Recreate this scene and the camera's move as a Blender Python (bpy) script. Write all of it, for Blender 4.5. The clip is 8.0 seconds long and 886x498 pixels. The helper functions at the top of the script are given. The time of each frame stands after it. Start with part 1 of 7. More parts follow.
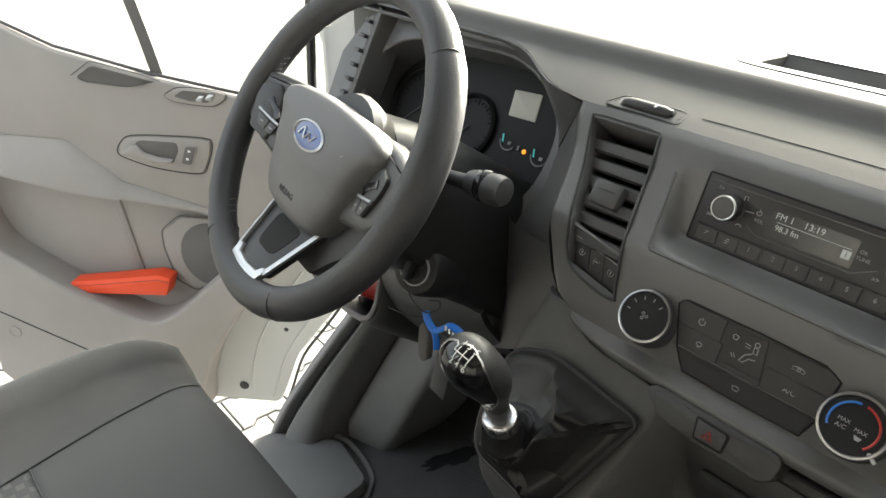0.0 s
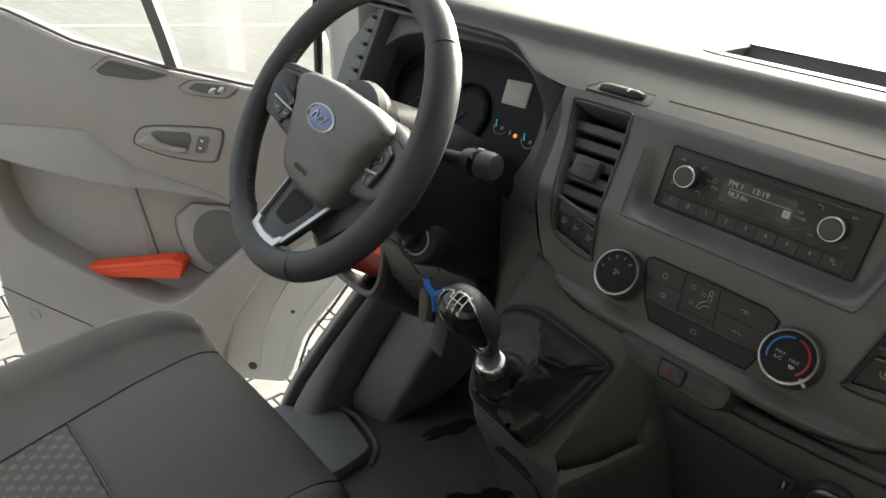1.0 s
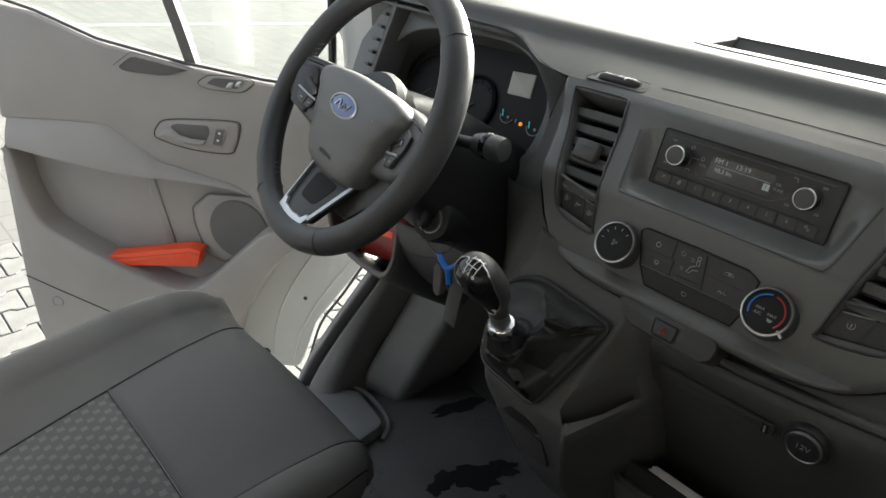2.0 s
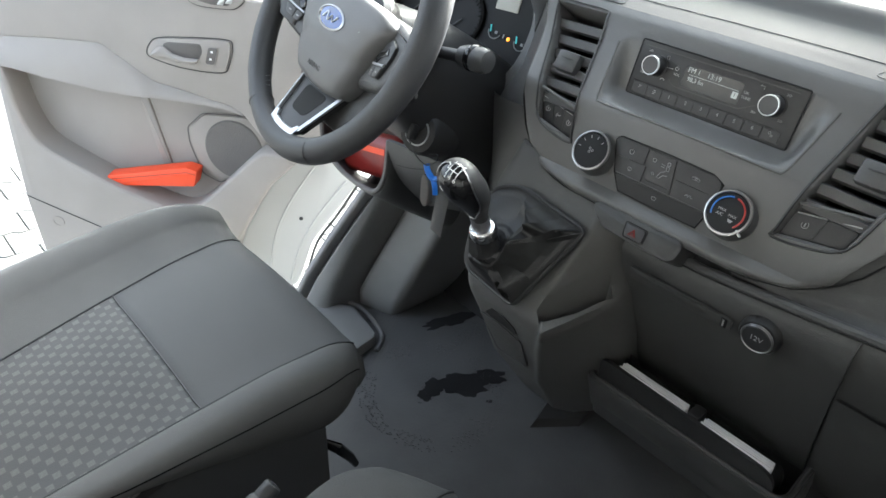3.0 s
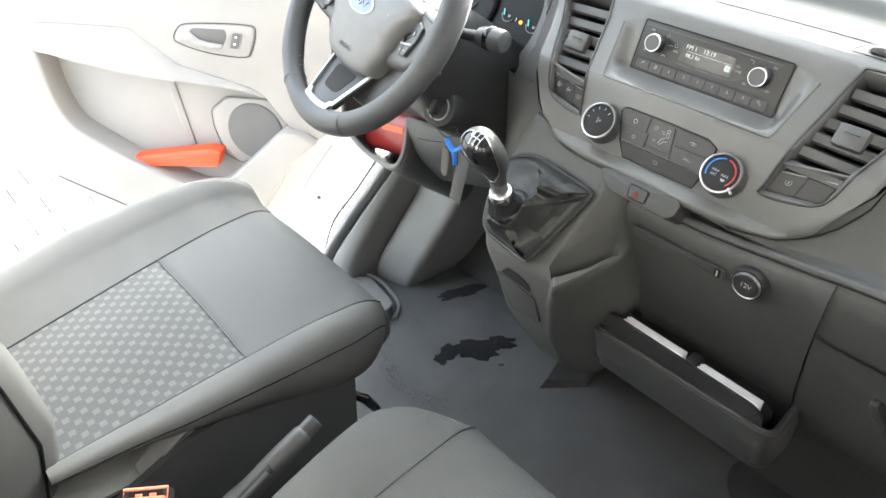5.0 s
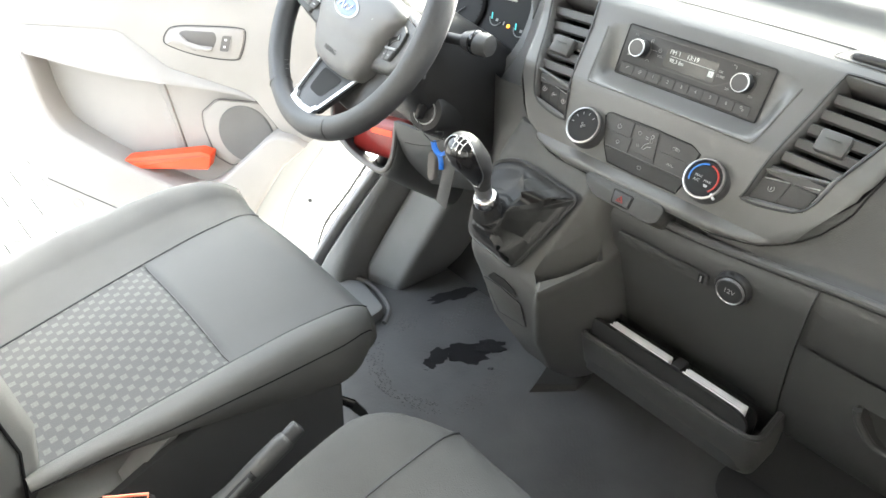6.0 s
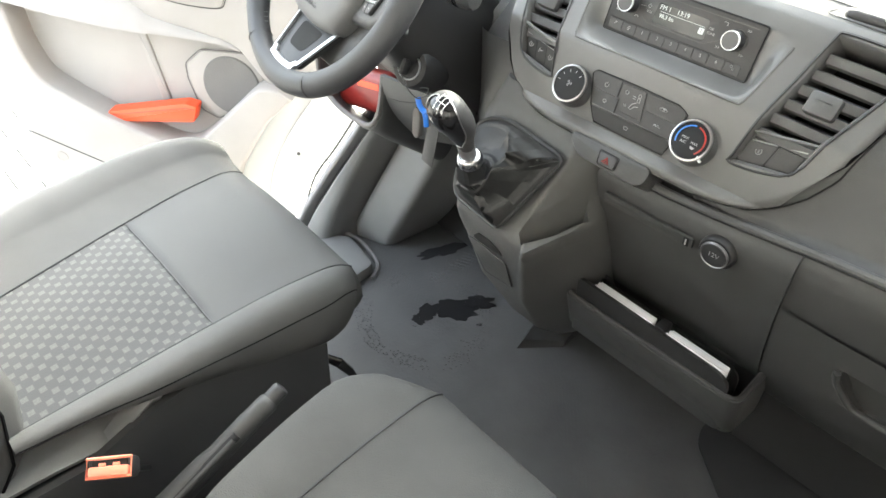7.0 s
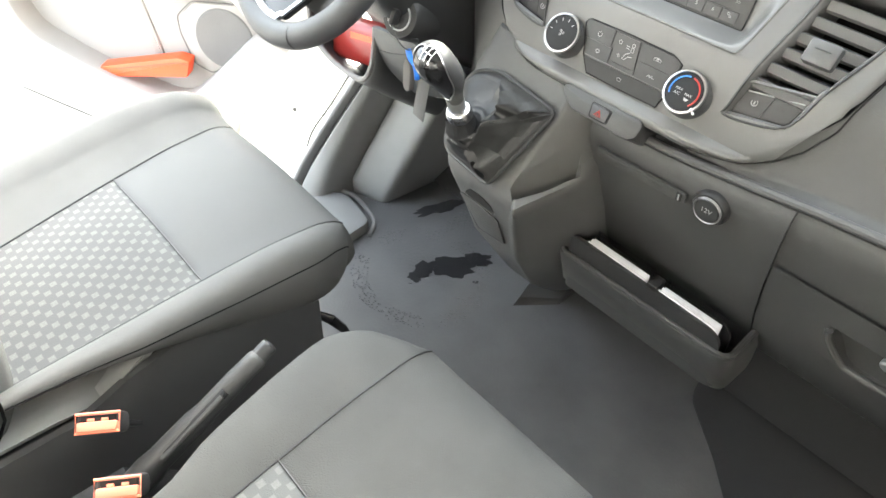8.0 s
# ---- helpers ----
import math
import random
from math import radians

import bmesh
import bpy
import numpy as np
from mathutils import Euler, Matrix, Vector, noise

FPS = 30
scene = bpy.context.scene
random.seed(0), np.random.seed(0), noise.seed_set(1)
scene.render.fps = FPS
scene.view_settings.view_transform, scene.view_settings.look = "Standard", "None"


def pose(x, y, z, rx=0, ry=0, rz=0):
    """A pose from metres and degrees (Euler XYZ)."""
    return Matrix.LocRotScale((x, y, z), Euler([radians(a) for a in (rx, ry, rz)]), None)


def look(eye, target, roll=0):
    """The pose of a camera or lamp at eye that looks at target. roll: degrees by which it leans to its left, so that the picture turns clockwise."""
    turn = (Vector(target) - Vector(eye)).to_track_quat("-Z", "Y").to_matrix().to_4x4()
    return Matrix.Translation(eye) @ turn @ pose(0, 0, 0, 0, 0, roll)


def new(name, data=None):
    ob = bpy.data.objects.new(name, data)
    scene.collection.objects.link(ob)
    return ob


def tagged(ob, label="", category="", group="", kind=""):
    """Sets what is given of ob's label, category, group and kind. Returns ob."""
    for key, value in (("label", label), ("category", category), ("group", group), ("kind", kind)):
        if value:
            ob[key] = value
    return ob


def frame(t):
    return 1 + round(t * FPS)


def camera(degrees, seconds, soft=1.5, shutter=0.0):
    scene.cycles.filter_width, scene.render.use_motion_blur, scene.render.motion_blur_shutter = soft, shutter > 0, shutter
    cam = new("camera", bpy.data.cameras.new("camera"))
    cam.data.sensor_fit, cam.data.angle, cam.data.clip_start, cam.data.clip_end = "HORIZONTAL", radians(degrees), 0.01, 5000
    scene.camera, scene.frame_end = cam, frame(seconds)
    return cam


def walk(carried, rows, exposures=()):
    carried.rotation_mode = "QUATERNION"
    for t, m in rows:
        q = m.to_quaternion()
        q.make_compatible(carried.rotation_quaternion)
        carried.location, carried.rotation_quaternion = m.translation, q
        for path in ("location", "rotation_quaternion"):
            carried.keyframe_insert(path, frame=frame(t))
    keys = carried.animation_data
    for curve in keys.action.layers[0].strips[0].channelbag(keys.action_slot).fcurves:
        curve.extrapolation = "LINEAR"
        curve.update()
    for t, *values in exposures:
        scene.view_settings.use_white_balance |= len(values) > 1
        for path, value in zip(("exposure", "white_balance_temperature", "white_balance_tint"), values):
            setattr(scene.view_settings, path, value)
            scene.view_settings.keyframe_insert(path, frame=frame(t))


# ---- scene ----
from mathutils import bvhtree

cam = camera(66.1, 8.0)
PATH = [
    (0, (0.156, 0.095, 1.081), (-1.114, 1.327, 0.148), 4.4),
    (0.5, (0.196, 0.064, 1.093), (-1.075, 1.297, 0.162), 4.5),
    (1, (0.228, 0.032, 1.093), (-1.039, 1.262, 0.155), 4.3),
    (1.2, (0.238, 0.012, 1.095), (-1.03, 1.24, 0.153), 3.9),
    (2.3, (0.29, -0.05, 1.103), (-0.975, 1.178, 0.158), 4.2),
    (2.5, (0.299, -0.058, 1.103), (-0.934, 1.154, 0.1), 4.4),
    (3, (0.328, -0.057, 1.099), (-0.852, 1.111, -0.015), 4.5),
    (3.5, (0.351, -0.067, 1.096), (-0.821, 1.091, -0.038), 4.4),
    (4, (0.37, -0.099, 1.106), (-0.799, 1.059, -0.032), 4.4),
    (4.5, (0.376, -0.136, 1.115), (-0.792, 1.021, -0.023), 4.4),
    (4.7, (0.38, -0.147, 1.118), (-0.792, 1.005, -0.022), 4.2),
    (5.8, (0.388, -0.131, 1.117), (-0.787, 1.021, -0.02), 4.3),
    (6, (0.391, -0.128, 1.121), (-0.778, 1.031, -0.015), 4.4),
    (6.5, (0.394, -0.109, 1.129), (-0.774, 1.05, -0.007), 4.4),
    (7, (0.388, -0.101, 1.129), (-0.702, 1.01, -0.126), 4.9),
    (7.5, (0.39, -0.091, 1.121), (-0.636, 0.964, -0.233), 5.1),
    (8, (0.397, -0.078, 1.119), (-0.642, 0.972, -0.23), 4.7),
]
EXPOSURES = [(t, e, k, 5) for t, e, k in ((0.0, 3.8, 6800), (0.5, 3.38, 6800), (1.2, 3.1, 6750), (2.5, 3.2, 6250), (3.0, 4.38, 6050), (3.5, 5.38, 6150), (4.5, 5.55, 6350), (6.0, 5.55, 6450), (7.0, 5.55, 6550), (7.5, 5.95, 6550), (8.0, 6.12, 6550))]
walk(cam, [(t, look(eye, target, roll)) for t, eye, target, roll in PATH], EXPOSURES)

# ---- sky and sun ----
SUN_EL, SUN_AZ = 16.0, -14.0      # degrees; azimuth from straight ahead towards the passenger side
world = bpy.data.worlds.new("sky")
scene.world = world
world.use_nodes = True
wn = world.node_tree.nodes
sky = wn.new("ShaderNodeTexSky")
sky.sky_type = "NISHITA"
sky.sun_disc = False
sky.sun_elevation = radians(SUN_EL)
sky.sun_rotation = radians(SUN_AZ)
sky.air_density, sky.dust_density, sky.ozone_density = 0.8, 8.0, 0.6
wn["Background"].inputs["Strength"].default_value = 0.1
pale = wn.new("ShaderNodeHueSaturation")      # haze takes most of the colour out of the sky
pale.inputs["Saturation"].default_value = 0.45
world.node_tree.links.new(sky.outputs[0], pale.inputs["Color"])
world.node_tree.links.new(pale.outputs[0], wn["Background"].inputs["Color"])
sun = new("sun", bpy.data.lights.new("sun", "SUN"))
sun.data.energy, sun.data.angle, sun.data.color = 2.6, radians(3.0), (1.0, 0.975, 0.94)
sd = Vector((math.sin(radians(SUN_AZ)) * math.cos(radians(SUN_EL)), math.cos(radians(SUN_AZ)) * math.cos(radians(SUN_EL)), math.sin(radians(SUN_EL))))
sun.matrix_world = look(sd * 20, (0, 0, 0))


# ---- materials ----
def material(name, color, rough=0.5, metal=0.0, grain=0.0, grain_size=900.0, vary=0.12, vary_size=6.0, coat=0.0, spec=0.5, leather=False):
    """A surface with broad tone variation, fine grain in its relief and uneven gloss."""
    m = bpy.data.materials.new(name)
    m.use_nodes = True
    nt = m.node_tree
    b = nt.nodes["Principled BSDF"]
    b.inputs["Roughness"].default_value = rough
    b.inputs["Metallic"].default_value = metal
    b.inputs["Specular IOR Level"].default_value = spec
    b.inputs["Coat Weight"].default_value = coat
    co = nt.nodes.new("ShaderNodeTexCoord")
    if vary:
        nz = nt.nodes.new("ShaderNodeTexNoise")
        nz.inputs["Scale"].default_value, nz.inputs["Detail"].default_value = vary_size, 6.0
        nt.links.new(co.outputs["Object"], nz.inputs["Vector"])
        rmp = nt.nodes.new("ShaderNodeMapRange")
        rmp.inputs["From Min"].default_value, rmp.inputs["From Max"].default_value = 0.3, 0.7
        rmp.inputs["To Min"].default_value, rmp.inputs["To Max"].default_value = 1 - vary, 1 + vary
        nt.links.new(nz.outputs["Fac"], rmp.inputs["Value"])
        mul = nt.nodes.new("ShaderNodeVectorMath")
        mul.operation = "SCALE"
        mul.inputs[0].default_value = color[:3]
        nt.links.new(rmp.outputs[0], mul.inputs["Scale"])
        nt.links.new(mul.outputs[0], b.inputs["Base Color"])
        rr = nt.nodes.new("ShaderNodeMapRange")
        rr.inputs["To Min"].default_value, rr.inputs["To Max"].default_value = max(rough - 0.08, 0.02), min(rough + 0.08, 1)
        nt.links.new(nz.outputs["Fac"], rr.inputs["Value"])
        nt.links.new(rr.outputs[0], b.inputs["Roughness"])
    else:
        b.inputs["Base Color"].default_value = (*color[:3], 1)
    if grain:
        if leather:
            g = nt.nodes.new("ShaderNodeTexVoronoi")
            g.inputs["Scale"].default_value = grain_size
            src = g.outputs["Distance"]
        else:
            g = nt.nodes.new("ShaderNodeTexNoise")
            g.inputs["Scale"].default_value, g.inputs["Detail"].default_value = grain_size, 3.0
            src = g.outputs["Fac"]
        nt.links.new(co.outputs["Object"], g.inputs["Vector"])
        bp = nt.nodes.new("ShaderNodeBump")
        bp.inputs["Strength"].default_value, bp.inputs["Distance"].default_value = grain, 0.001
        nt.links.new(src, bp.inputs["Height"])
        nt.links.new(bp.outputs[0], b.inputs["Normal"])
    return m


def glowing(name, color, strength):
    m = material(name, color, 0.4, vary=0)
    b = m.node_tree.nodes["Principled BSDF"]
    b.inputs["Emission Color"].default_value, b.inputs["Emission Strength"].default_value = (*color, 1), strength
    return m


def glass_material(name, tint=(1, 1, 1), rough=0.0):
    m = bpy.data.materials.new(name)
    m.use_nodes = True
    nt = m.node_tree
    nt.nodes.remove(nt.nodes["Principled BSDF"])
    tr, gl, mix = (nt.nodes.new("ShaderNode" + k) for k in ("BsdfTransparent", "BsdfGlossy", "MixShader"))
    tr.inputs["Color"].default_value = (*tint, 1)
    gl.inputs["Roughness"].default_value = rough
    mix.inputs[0].default_value = 0.05
    nt.links.new(tr.outputs[0], mix.inputs[1])
    nt.links.new(gl.outputs[0], mix.inputs[2])
    nt.links.new(mix.outputs[0], nt.nodes["Material Output"].inputs["Surface"])
    return m


def seat_pattern(name):
    """Dark woven cloth with staggered pale squares."""
    m = material(name, (0.05, 0.052, 0.056), 0.9, grain=0.5, grain_size=700, vary=0)
    nt = m.node_tree
    b = nt.nodes["Principled BSDF"]
    co = nt.nodes["Texture Coordinate"]
    mp = nt.nodes.new("ShaderNodeMapping")
    mp.inputs["Scale"].default_value = (1 / 0.0245, 1 / 0.0245, 0)
    nt.links.new(co.outputs["Object"], mp.inputs["Vector"])
    masks = []
    for off in (0.0, 0.5):
        ad = nt.nodes.new("ShaderNodeVectorMath")
        ad.operation = "ADD"
        ad.inputs[1].default_value = (off, off, 0)
        nt.links.new(mp.outputs[0], ad.inputs[0])
        fr = nt.nodes.new("ShaderNodeVectorMath")
        fr.operation = "FRACTION"
        nt.links.new(ad.outputs[0], fr.inputs[0])
        sb = nt.nodes.new("ShaderNodeVectorMath")
        sb.operation = "SUBTRACT"
        sb.inputs[1].default_value = (0.5, 0.5, 0)
        nt.links.new(fr.outputs[0], sb.inputs[0])
        ab = nt.nodes.new("ShaderNodeVectorMath")
        ab.operation = "ABSOLUTE"
        nt.links.new(sb.outputs[0], ab.inputs[0])
        sp = nt.nodes.new("ShaderNodeSeparateXYZ")
        nt.links.new(ab.outputs[0], sp.inputs[0])
        mx = nt.nodes.new("ShaderNodeMath")
        mx.operation = "MAXIMUM"
        nt.links.new(sp.outputs[0], mx.inputs[0])
        nt.links.new(sp.outputs[1], mx.inputs[1])
        mr = nt.nodes.new("ShaderNodeMapRange")
        mr.inputs["From Min"].default_value, mr.inputs["From Max"].default_value = 0.205, 0.165
        nt.links.new(mx.outputs[0], mr.inputs["Value"])
        masks.append(mr)
    su = nt.nodes.new("ShaderNodeMath")
    su.operation, su.use_clamp = "ADD", True
    nt.links.new(masks[0].outputs[0], su.inputs[0])
    nt.links.new(masks[1].outputs[0], su.inputs[1])
    nz = nt.nodes.new("ShaderNodeTexNoise")
    nz.inputs["Scale"].default_value = 350
    nt.links.new(co.outputs["Object"], nz.inputs["Vector"])
    m2 = nt.nodes.new("ShaderNodeMath")
    m2.operation = "MULTIPLY"
    nt.links.new(su.outputs[0], m2.inputs[0])
    mr2 = nt.nodes.new("ShaderNodeMapRange")
    mr2.inputs["From Min"].default_value, mr2.inputs["From Max"].default_value = 0.3, 0.7
    mr2.inputs["To Min"].default_value, mr2.inputs["To Max"].default_value = 0.55, 1.0
    nt.links.new(nz.outputs["Fac"], mr2.inputs["Value"])
    nt.links.new(mr2.outputs[0], m2.inputs[1])
    mix = nt.nodes.new("ShaderNodeMix")
    mix.data_type = "RGBA"
    mix.inputs[6].default_value, mix.inputs[7].default_value = (0.080, 0.081, 0.082, 1), (0.132, 0.133, 0.131, 1)
    nt.links.new(m2.outputs[0], mix.inputs[0])
    nt.links.new(mix.outputs[2], b.inputs["Base Color"])
    return m


DASH = material("dash_plastic", (0.058, 0.058, 0.0585), 0.42, grain=0.35, grain_size=1100)
DASH_LOW = material("lower_dash_plastic", (0.070, 0.0695, 0.068), 0.5, grain=0.4, grain_size=900)
FASCIA = material("satin_fascia", (0.097, 0.0965, 0.0955), 0.37, grain=0.15, grain_size=1600, vary=0.06)
TOPSKIN = material("soft_dash_skin", (0.082, 0.082, 0.081), 0.62, grain=0.3, grain_size=900, vary=0.06, spec=0.25)
BLACK = material("black_plastic", (0.023, 0.023, 0.024), 0.45, grain=0.2, grain_size=1200)
GLOSS = material("gloss_black", (0.008, 0.008, 0.009), 0.12, vary=0.05)
# near-black colour that stands in for shade inside gaps and openings
HOLE_SHADE = material("hole_shade_black", (0.006, 0.006, 0.006), 0.8)
CHROME = material("chrome", (0.34, 0.34, 0.345), 0.3, metal=1.0, vary=0.03)
SATIN = material("satin_silver", (0.5, 0.51, 0.52), 0.38, metal=0.9, vary=0.05)
LEATHER = material("wheel_leather", (0.034, 0.035, 0.038), 0.5, grain=0.2, grain_size=650, leather=True)
PADMAT = material("airbag_pad", (0.112, 0.112, 0.113), 0.5, grain=0.18, grain_size=650, leather=True, vary=0.06)
BOOT = material("boot_leather", (0.008, 0.008, 0.0085), 0.34, grain=0.05, grain_size=500, leather=True, spec=0.38)
SLEEVE = material("sleeve_leather", (0.012, 0.012, 0.0125), 0.7, grain=0.1, grain_size=500, leather=True, spec=0.15)
DOORTRIM = material("door_plastic", (0.270, 0.250, 0.235), 0.6, grain=0.45, grain_size=700, vary=0.07)
DOORDARK = material("door_plastic_dark", (0.10, 0.092, 0.088), 0.6, grain=0.4, grain_size=700)
SPEAKER = material("speaker_mesh", (0.125, 0.118, 0.113), 0.75, grain=1.0, grain_size=450, leather=True)
WHITE = material("white_paint", (0.43, 0.44, 0.437), 0.3, vary=0.05, vary_size=3, coat=0.5)
CLOTH = material("seat_cloth", (0.084, 0.084, 0.0835), 0.85, grain=0.6, grain_size=800, vary=0.1, vary_size=9)
CLOTH2 = material("seat_front_cloth", (0.069, 0.070, 0.071), 0.72, grain=0.3, grain_size=900, vary=0.08)
CLOTH_P = material("passenger_cloth", (0.054, 0.054, 0.0525), 0.9, grain=0.8, grain_size=600, vary=0.14, vary_size=14)
CHECK = seat_pattern("seat_check")
# seat base plastic made pale: sun glare is put into the colour
SUNLIT_LEDGE = material("sunlit_seat_base", (0.26, 0.26, 0.258), 0.45, grain=0.3, grain_size=900)
RUBBER = material("floor_rubber", (0.118, 0.118, 0.118), 0.45, grain=0.6, grain_size=300, vary=0.15, vary_size=8)
rn = RUBBER.node_tree
bump = next(k for k in rn.nodes if k.type == "BUMP")
vor = rn.nodes.new("ShaderNodeTexVoronoi")
vor.inputs["Scale"].default_value = 130
nz = rn.nodes.new("ShaderNodeTexNoise")
nz.inputs["Scale"].default_value = 7
mix = rn.nodes.new("ShaderNodeMath")
mix.operation = "MULTIPLY"
for k in (vor, nz):
    rn.links.new(rn.nodes["Texture Coordinate"].outputs["Object"], k.inputs["Vector"])
rn.links.new(vor.outputs["Distance"], mix.inputs[0])
rn.links.new(nz.outputs["Fac"], mix.inputs[1])
rn.links.new(mix.outputs[0], bump.inputs["Height"])
# patches of worn ribbed tread
turn = rn.nodes.new("ShaderNodeMapping")
turn.inputs["Rotation"].default_value = (0, 0, radians(-42))
ribs = rn.nodes.new("ShaderNodeTexWave")
ribs.inputs["Scale"].default_value, ribs.inputs["Distortion"].default_value, ribs.inputs["Detail Scale"].default_value = 42, 5.0, 3.0
patch = rn.nodes.new("ShaderNodeTexNoise")
patch.inputs["Scale"].default_value, patch.inputs["Detail"].default_value = 9, 3
worn = rn.nodes.new("ShaderNodeMapRange")
worn.inputs["From Min"].default_value, worn.inputs["From Max"].default_value = 0.50, 0.60
both = rn.nodes.new("ShaderNodeMath")
both.operation = "MULTIPLY"
tread = rn.nodes.new("ShaderNodeBump")
tread.inputs["Strength"].default_value, tread.inputs["Distance"].default_value = 0.22, 0.001
rn.links.new(rn.nodes["Texture Coordinate"].outputs["Object"], turn.inputs["Vector"])
rn.links.new(turn.outputs[0], ribs.inputs["Vector"])
rn.links.new(rn.nodes["Texture Coordinate"].outputs["Object"], patch.inputs["Vector"])
rn.links.new(patch.outputs["Fac"], worn.inputs["Value"])
rn.links.new(ribs.outputs["Fac"], both.inputs[0])
rn.links.new(worn.outputs[0], both.inputs[1])
rn.links.new(both.outputs[0], tread.inputs["Height"])
rn.links.new(bump.outputs[0], tread.inputs["Normal"])
rn.links.new(tread.outputs[0], rn.nodes["Principled BSDF"].inputs["Normal"])
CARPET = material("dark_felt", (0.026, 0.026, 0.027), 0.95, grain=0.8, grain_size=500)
HUMP = material("hump_plastic", (0.215, 0.214, 0.213), 0.5, grain=0.4, grain_size=700)
ORANGE = material("orange_plastic", (0.75, 0.07, 0.02), 0.4, vary=0.06)
RED = material("red_packet", (0.17, 0.014, 0.011), 0.35, vary=0.15, vary_size=30)
PAPER = material("paper", (0.60, 0.60, 0.615), 0.75, vary=0.05, vary_size=40)
DULL = material("dull_metal", (0.22, 0.22, 0.23), 0.4, metal=0.8, vary=0.05)
BLUE = material("blue_tag", (0.02, 0.16, 0.6), 0.35, vary=0.08, vary_size=40)
INK = material("white_print", (0.75, 0.75, 0.74), 0.6, vary=0)
COLLAR = material("collar_chrome", (0.62, 0.62, 0.63), 0.22, metal=1.0, vary=0.05, vary_size=60)
LOWER = material("dark_lower_plastic", (0.041, 0.041, 0.0405), 0.5, grain=0.4, grain_size=900, vary=0.14)
EDGE = material("polished_fascia_edge", (0.085, 0.084, 0.082), 0.22, vary=0.05)
STITCH = material("dark_stitching", (0.012, 0.012, 0.013), 0.95, vary=0, spec=0.05)
GREYINK = material("grey_print", (0.30, 0.30, 0.30), 0.6, vary=0)
REDINK = glowing("red_mark", (0.30, 0.022, 0.016), 0.004)
BLUEINK = glowing("blue_mark", (0.02, 0.13, 0.42), 0.006)
LCD = glowing("lcd_text", (0.34, 0.37, 0.36), 0.018)
LCDBACK = material("lcd_glass", (0.012, 0.016, 0.016), 0.15, vary=0)
CYAN = glowing("gauge_light", (0.1, 0.5, 0.53), 0.035)
AMBER = glowing("warning_light", (0.9, 0.3, 0.02), 0.1)
SCREEN = glowing("trip_screen", (0.24, 0.24, 0.215), 0.03)
GLASS = glass_material("clear_glass", (0.93, 0.95, 0.94))
CELLO = glass_material("clear_film", (0.85, 0.86, 0.86), 0.1)
AIRGLASS = material("airflow_display", (0.022, 0.022, 0.023), 0.3, vary=0.05)
BUCKLE = material("buckle_red", (0.88, 0.24, 0.15), 0.35, vary=0.06)
KNOBFACE = material("knob_face", (0.01, 0.01, 0.011), 0.6, spec=0.25)
BADGE = material("badge_blue", (0.015, 0.05, 0.22), 0.2, vary=0, coat=0.6)
PAVER = material("paver", (0.140, 0.139, 0.133), 0.9, grain=0.8, grain_size=120, vary=0.16, vary_size=12)
JOINT = material("joint_sand", (0.105, 0.10, 0.09), 0.95, grain=0.6, grain_size=200)
LINE = material("road_paint", (0.30, 0.30, 0.29), 0.8)
HEADLINER = material("headliner", (0.42, 0.41, 0.39), 0.95, grain=0.5, grain_size=500)


# ---- mesh helpers ----
def basis(o, ex, ey, ez):
    m = Matrix.Identity(4)
    for i, c in enumerate((ex, ey, ez, o)):
        for j in range(3):
            m[j][i] = c[j]
    return m


def thing(name, label, category, m=None, group="", kind=""):
    ob = new(name)
    ob.empty_display_size = 0.05
    ob.matrix_world = m if m is not None else Matrix.Identity(4)
    return tagged(ob, label, category, group, kind)


def finish(bm, name, mat, angle=35, smooth=True):
    bmesh.ops.recalc_face_normals(bm, faces=bm.faces)
    me = bpy.data.meshes.new(name)
    if smooth:
        for f in bm.faces:
            f.smooth = True
        for e in bm.edges:
            if len(e.link_faces) == 2 and e.calc_face_angle(0) > radians(angle):
                e.smooth = False
    bm.to_mesh(me)
    bm.free()
    for k in (mat if isinstance(mat, (list, tuple)) else [mat]):
        me.materials.append(k)
    return me


def part(name, bm, mat, parent=None, label="", m=None, angle=35, smooth=True):
    """One mesh object under a thing or part. The bmesh is in the parent's own axes, moved by m."""
    if m is not None:
        bm.transform(m)
    ob = new(name, finish(bm, name, mat, angle, smooth))
    ob.parent = parent
    if label:
        tagged(ob, label)
    return ob


def rpoly(pts, r, n=4):
    """A polygon with rounded corners; r is one radius or one for each corner."""
    out, k = [], len(pts)
    rs = r if isinstance(r, (list, tuple)) else [r] * k
    for i in range(k):
        p, a, b = Vector(pts[i]), Vector(pts[i - 1]), Vector(pts[(i + 1) % k])
        da, db = (a - p), (b - p)
        ra = min(rs[i], da.length * 0.49, db.length * 0.49)
        if ra < 1e-5:
            out.append(tuple(p))
            continue
        p0, p2 = p + da.normalized() * ra, p + db.normalized() * ra
        for j in range(n + 1):
            t = j / n
            q = p0 * (1 - t) ** 2 + p * 2 * t * (1 - t) + p2 * t * t
            out.append((q.x, q.y))
    return out


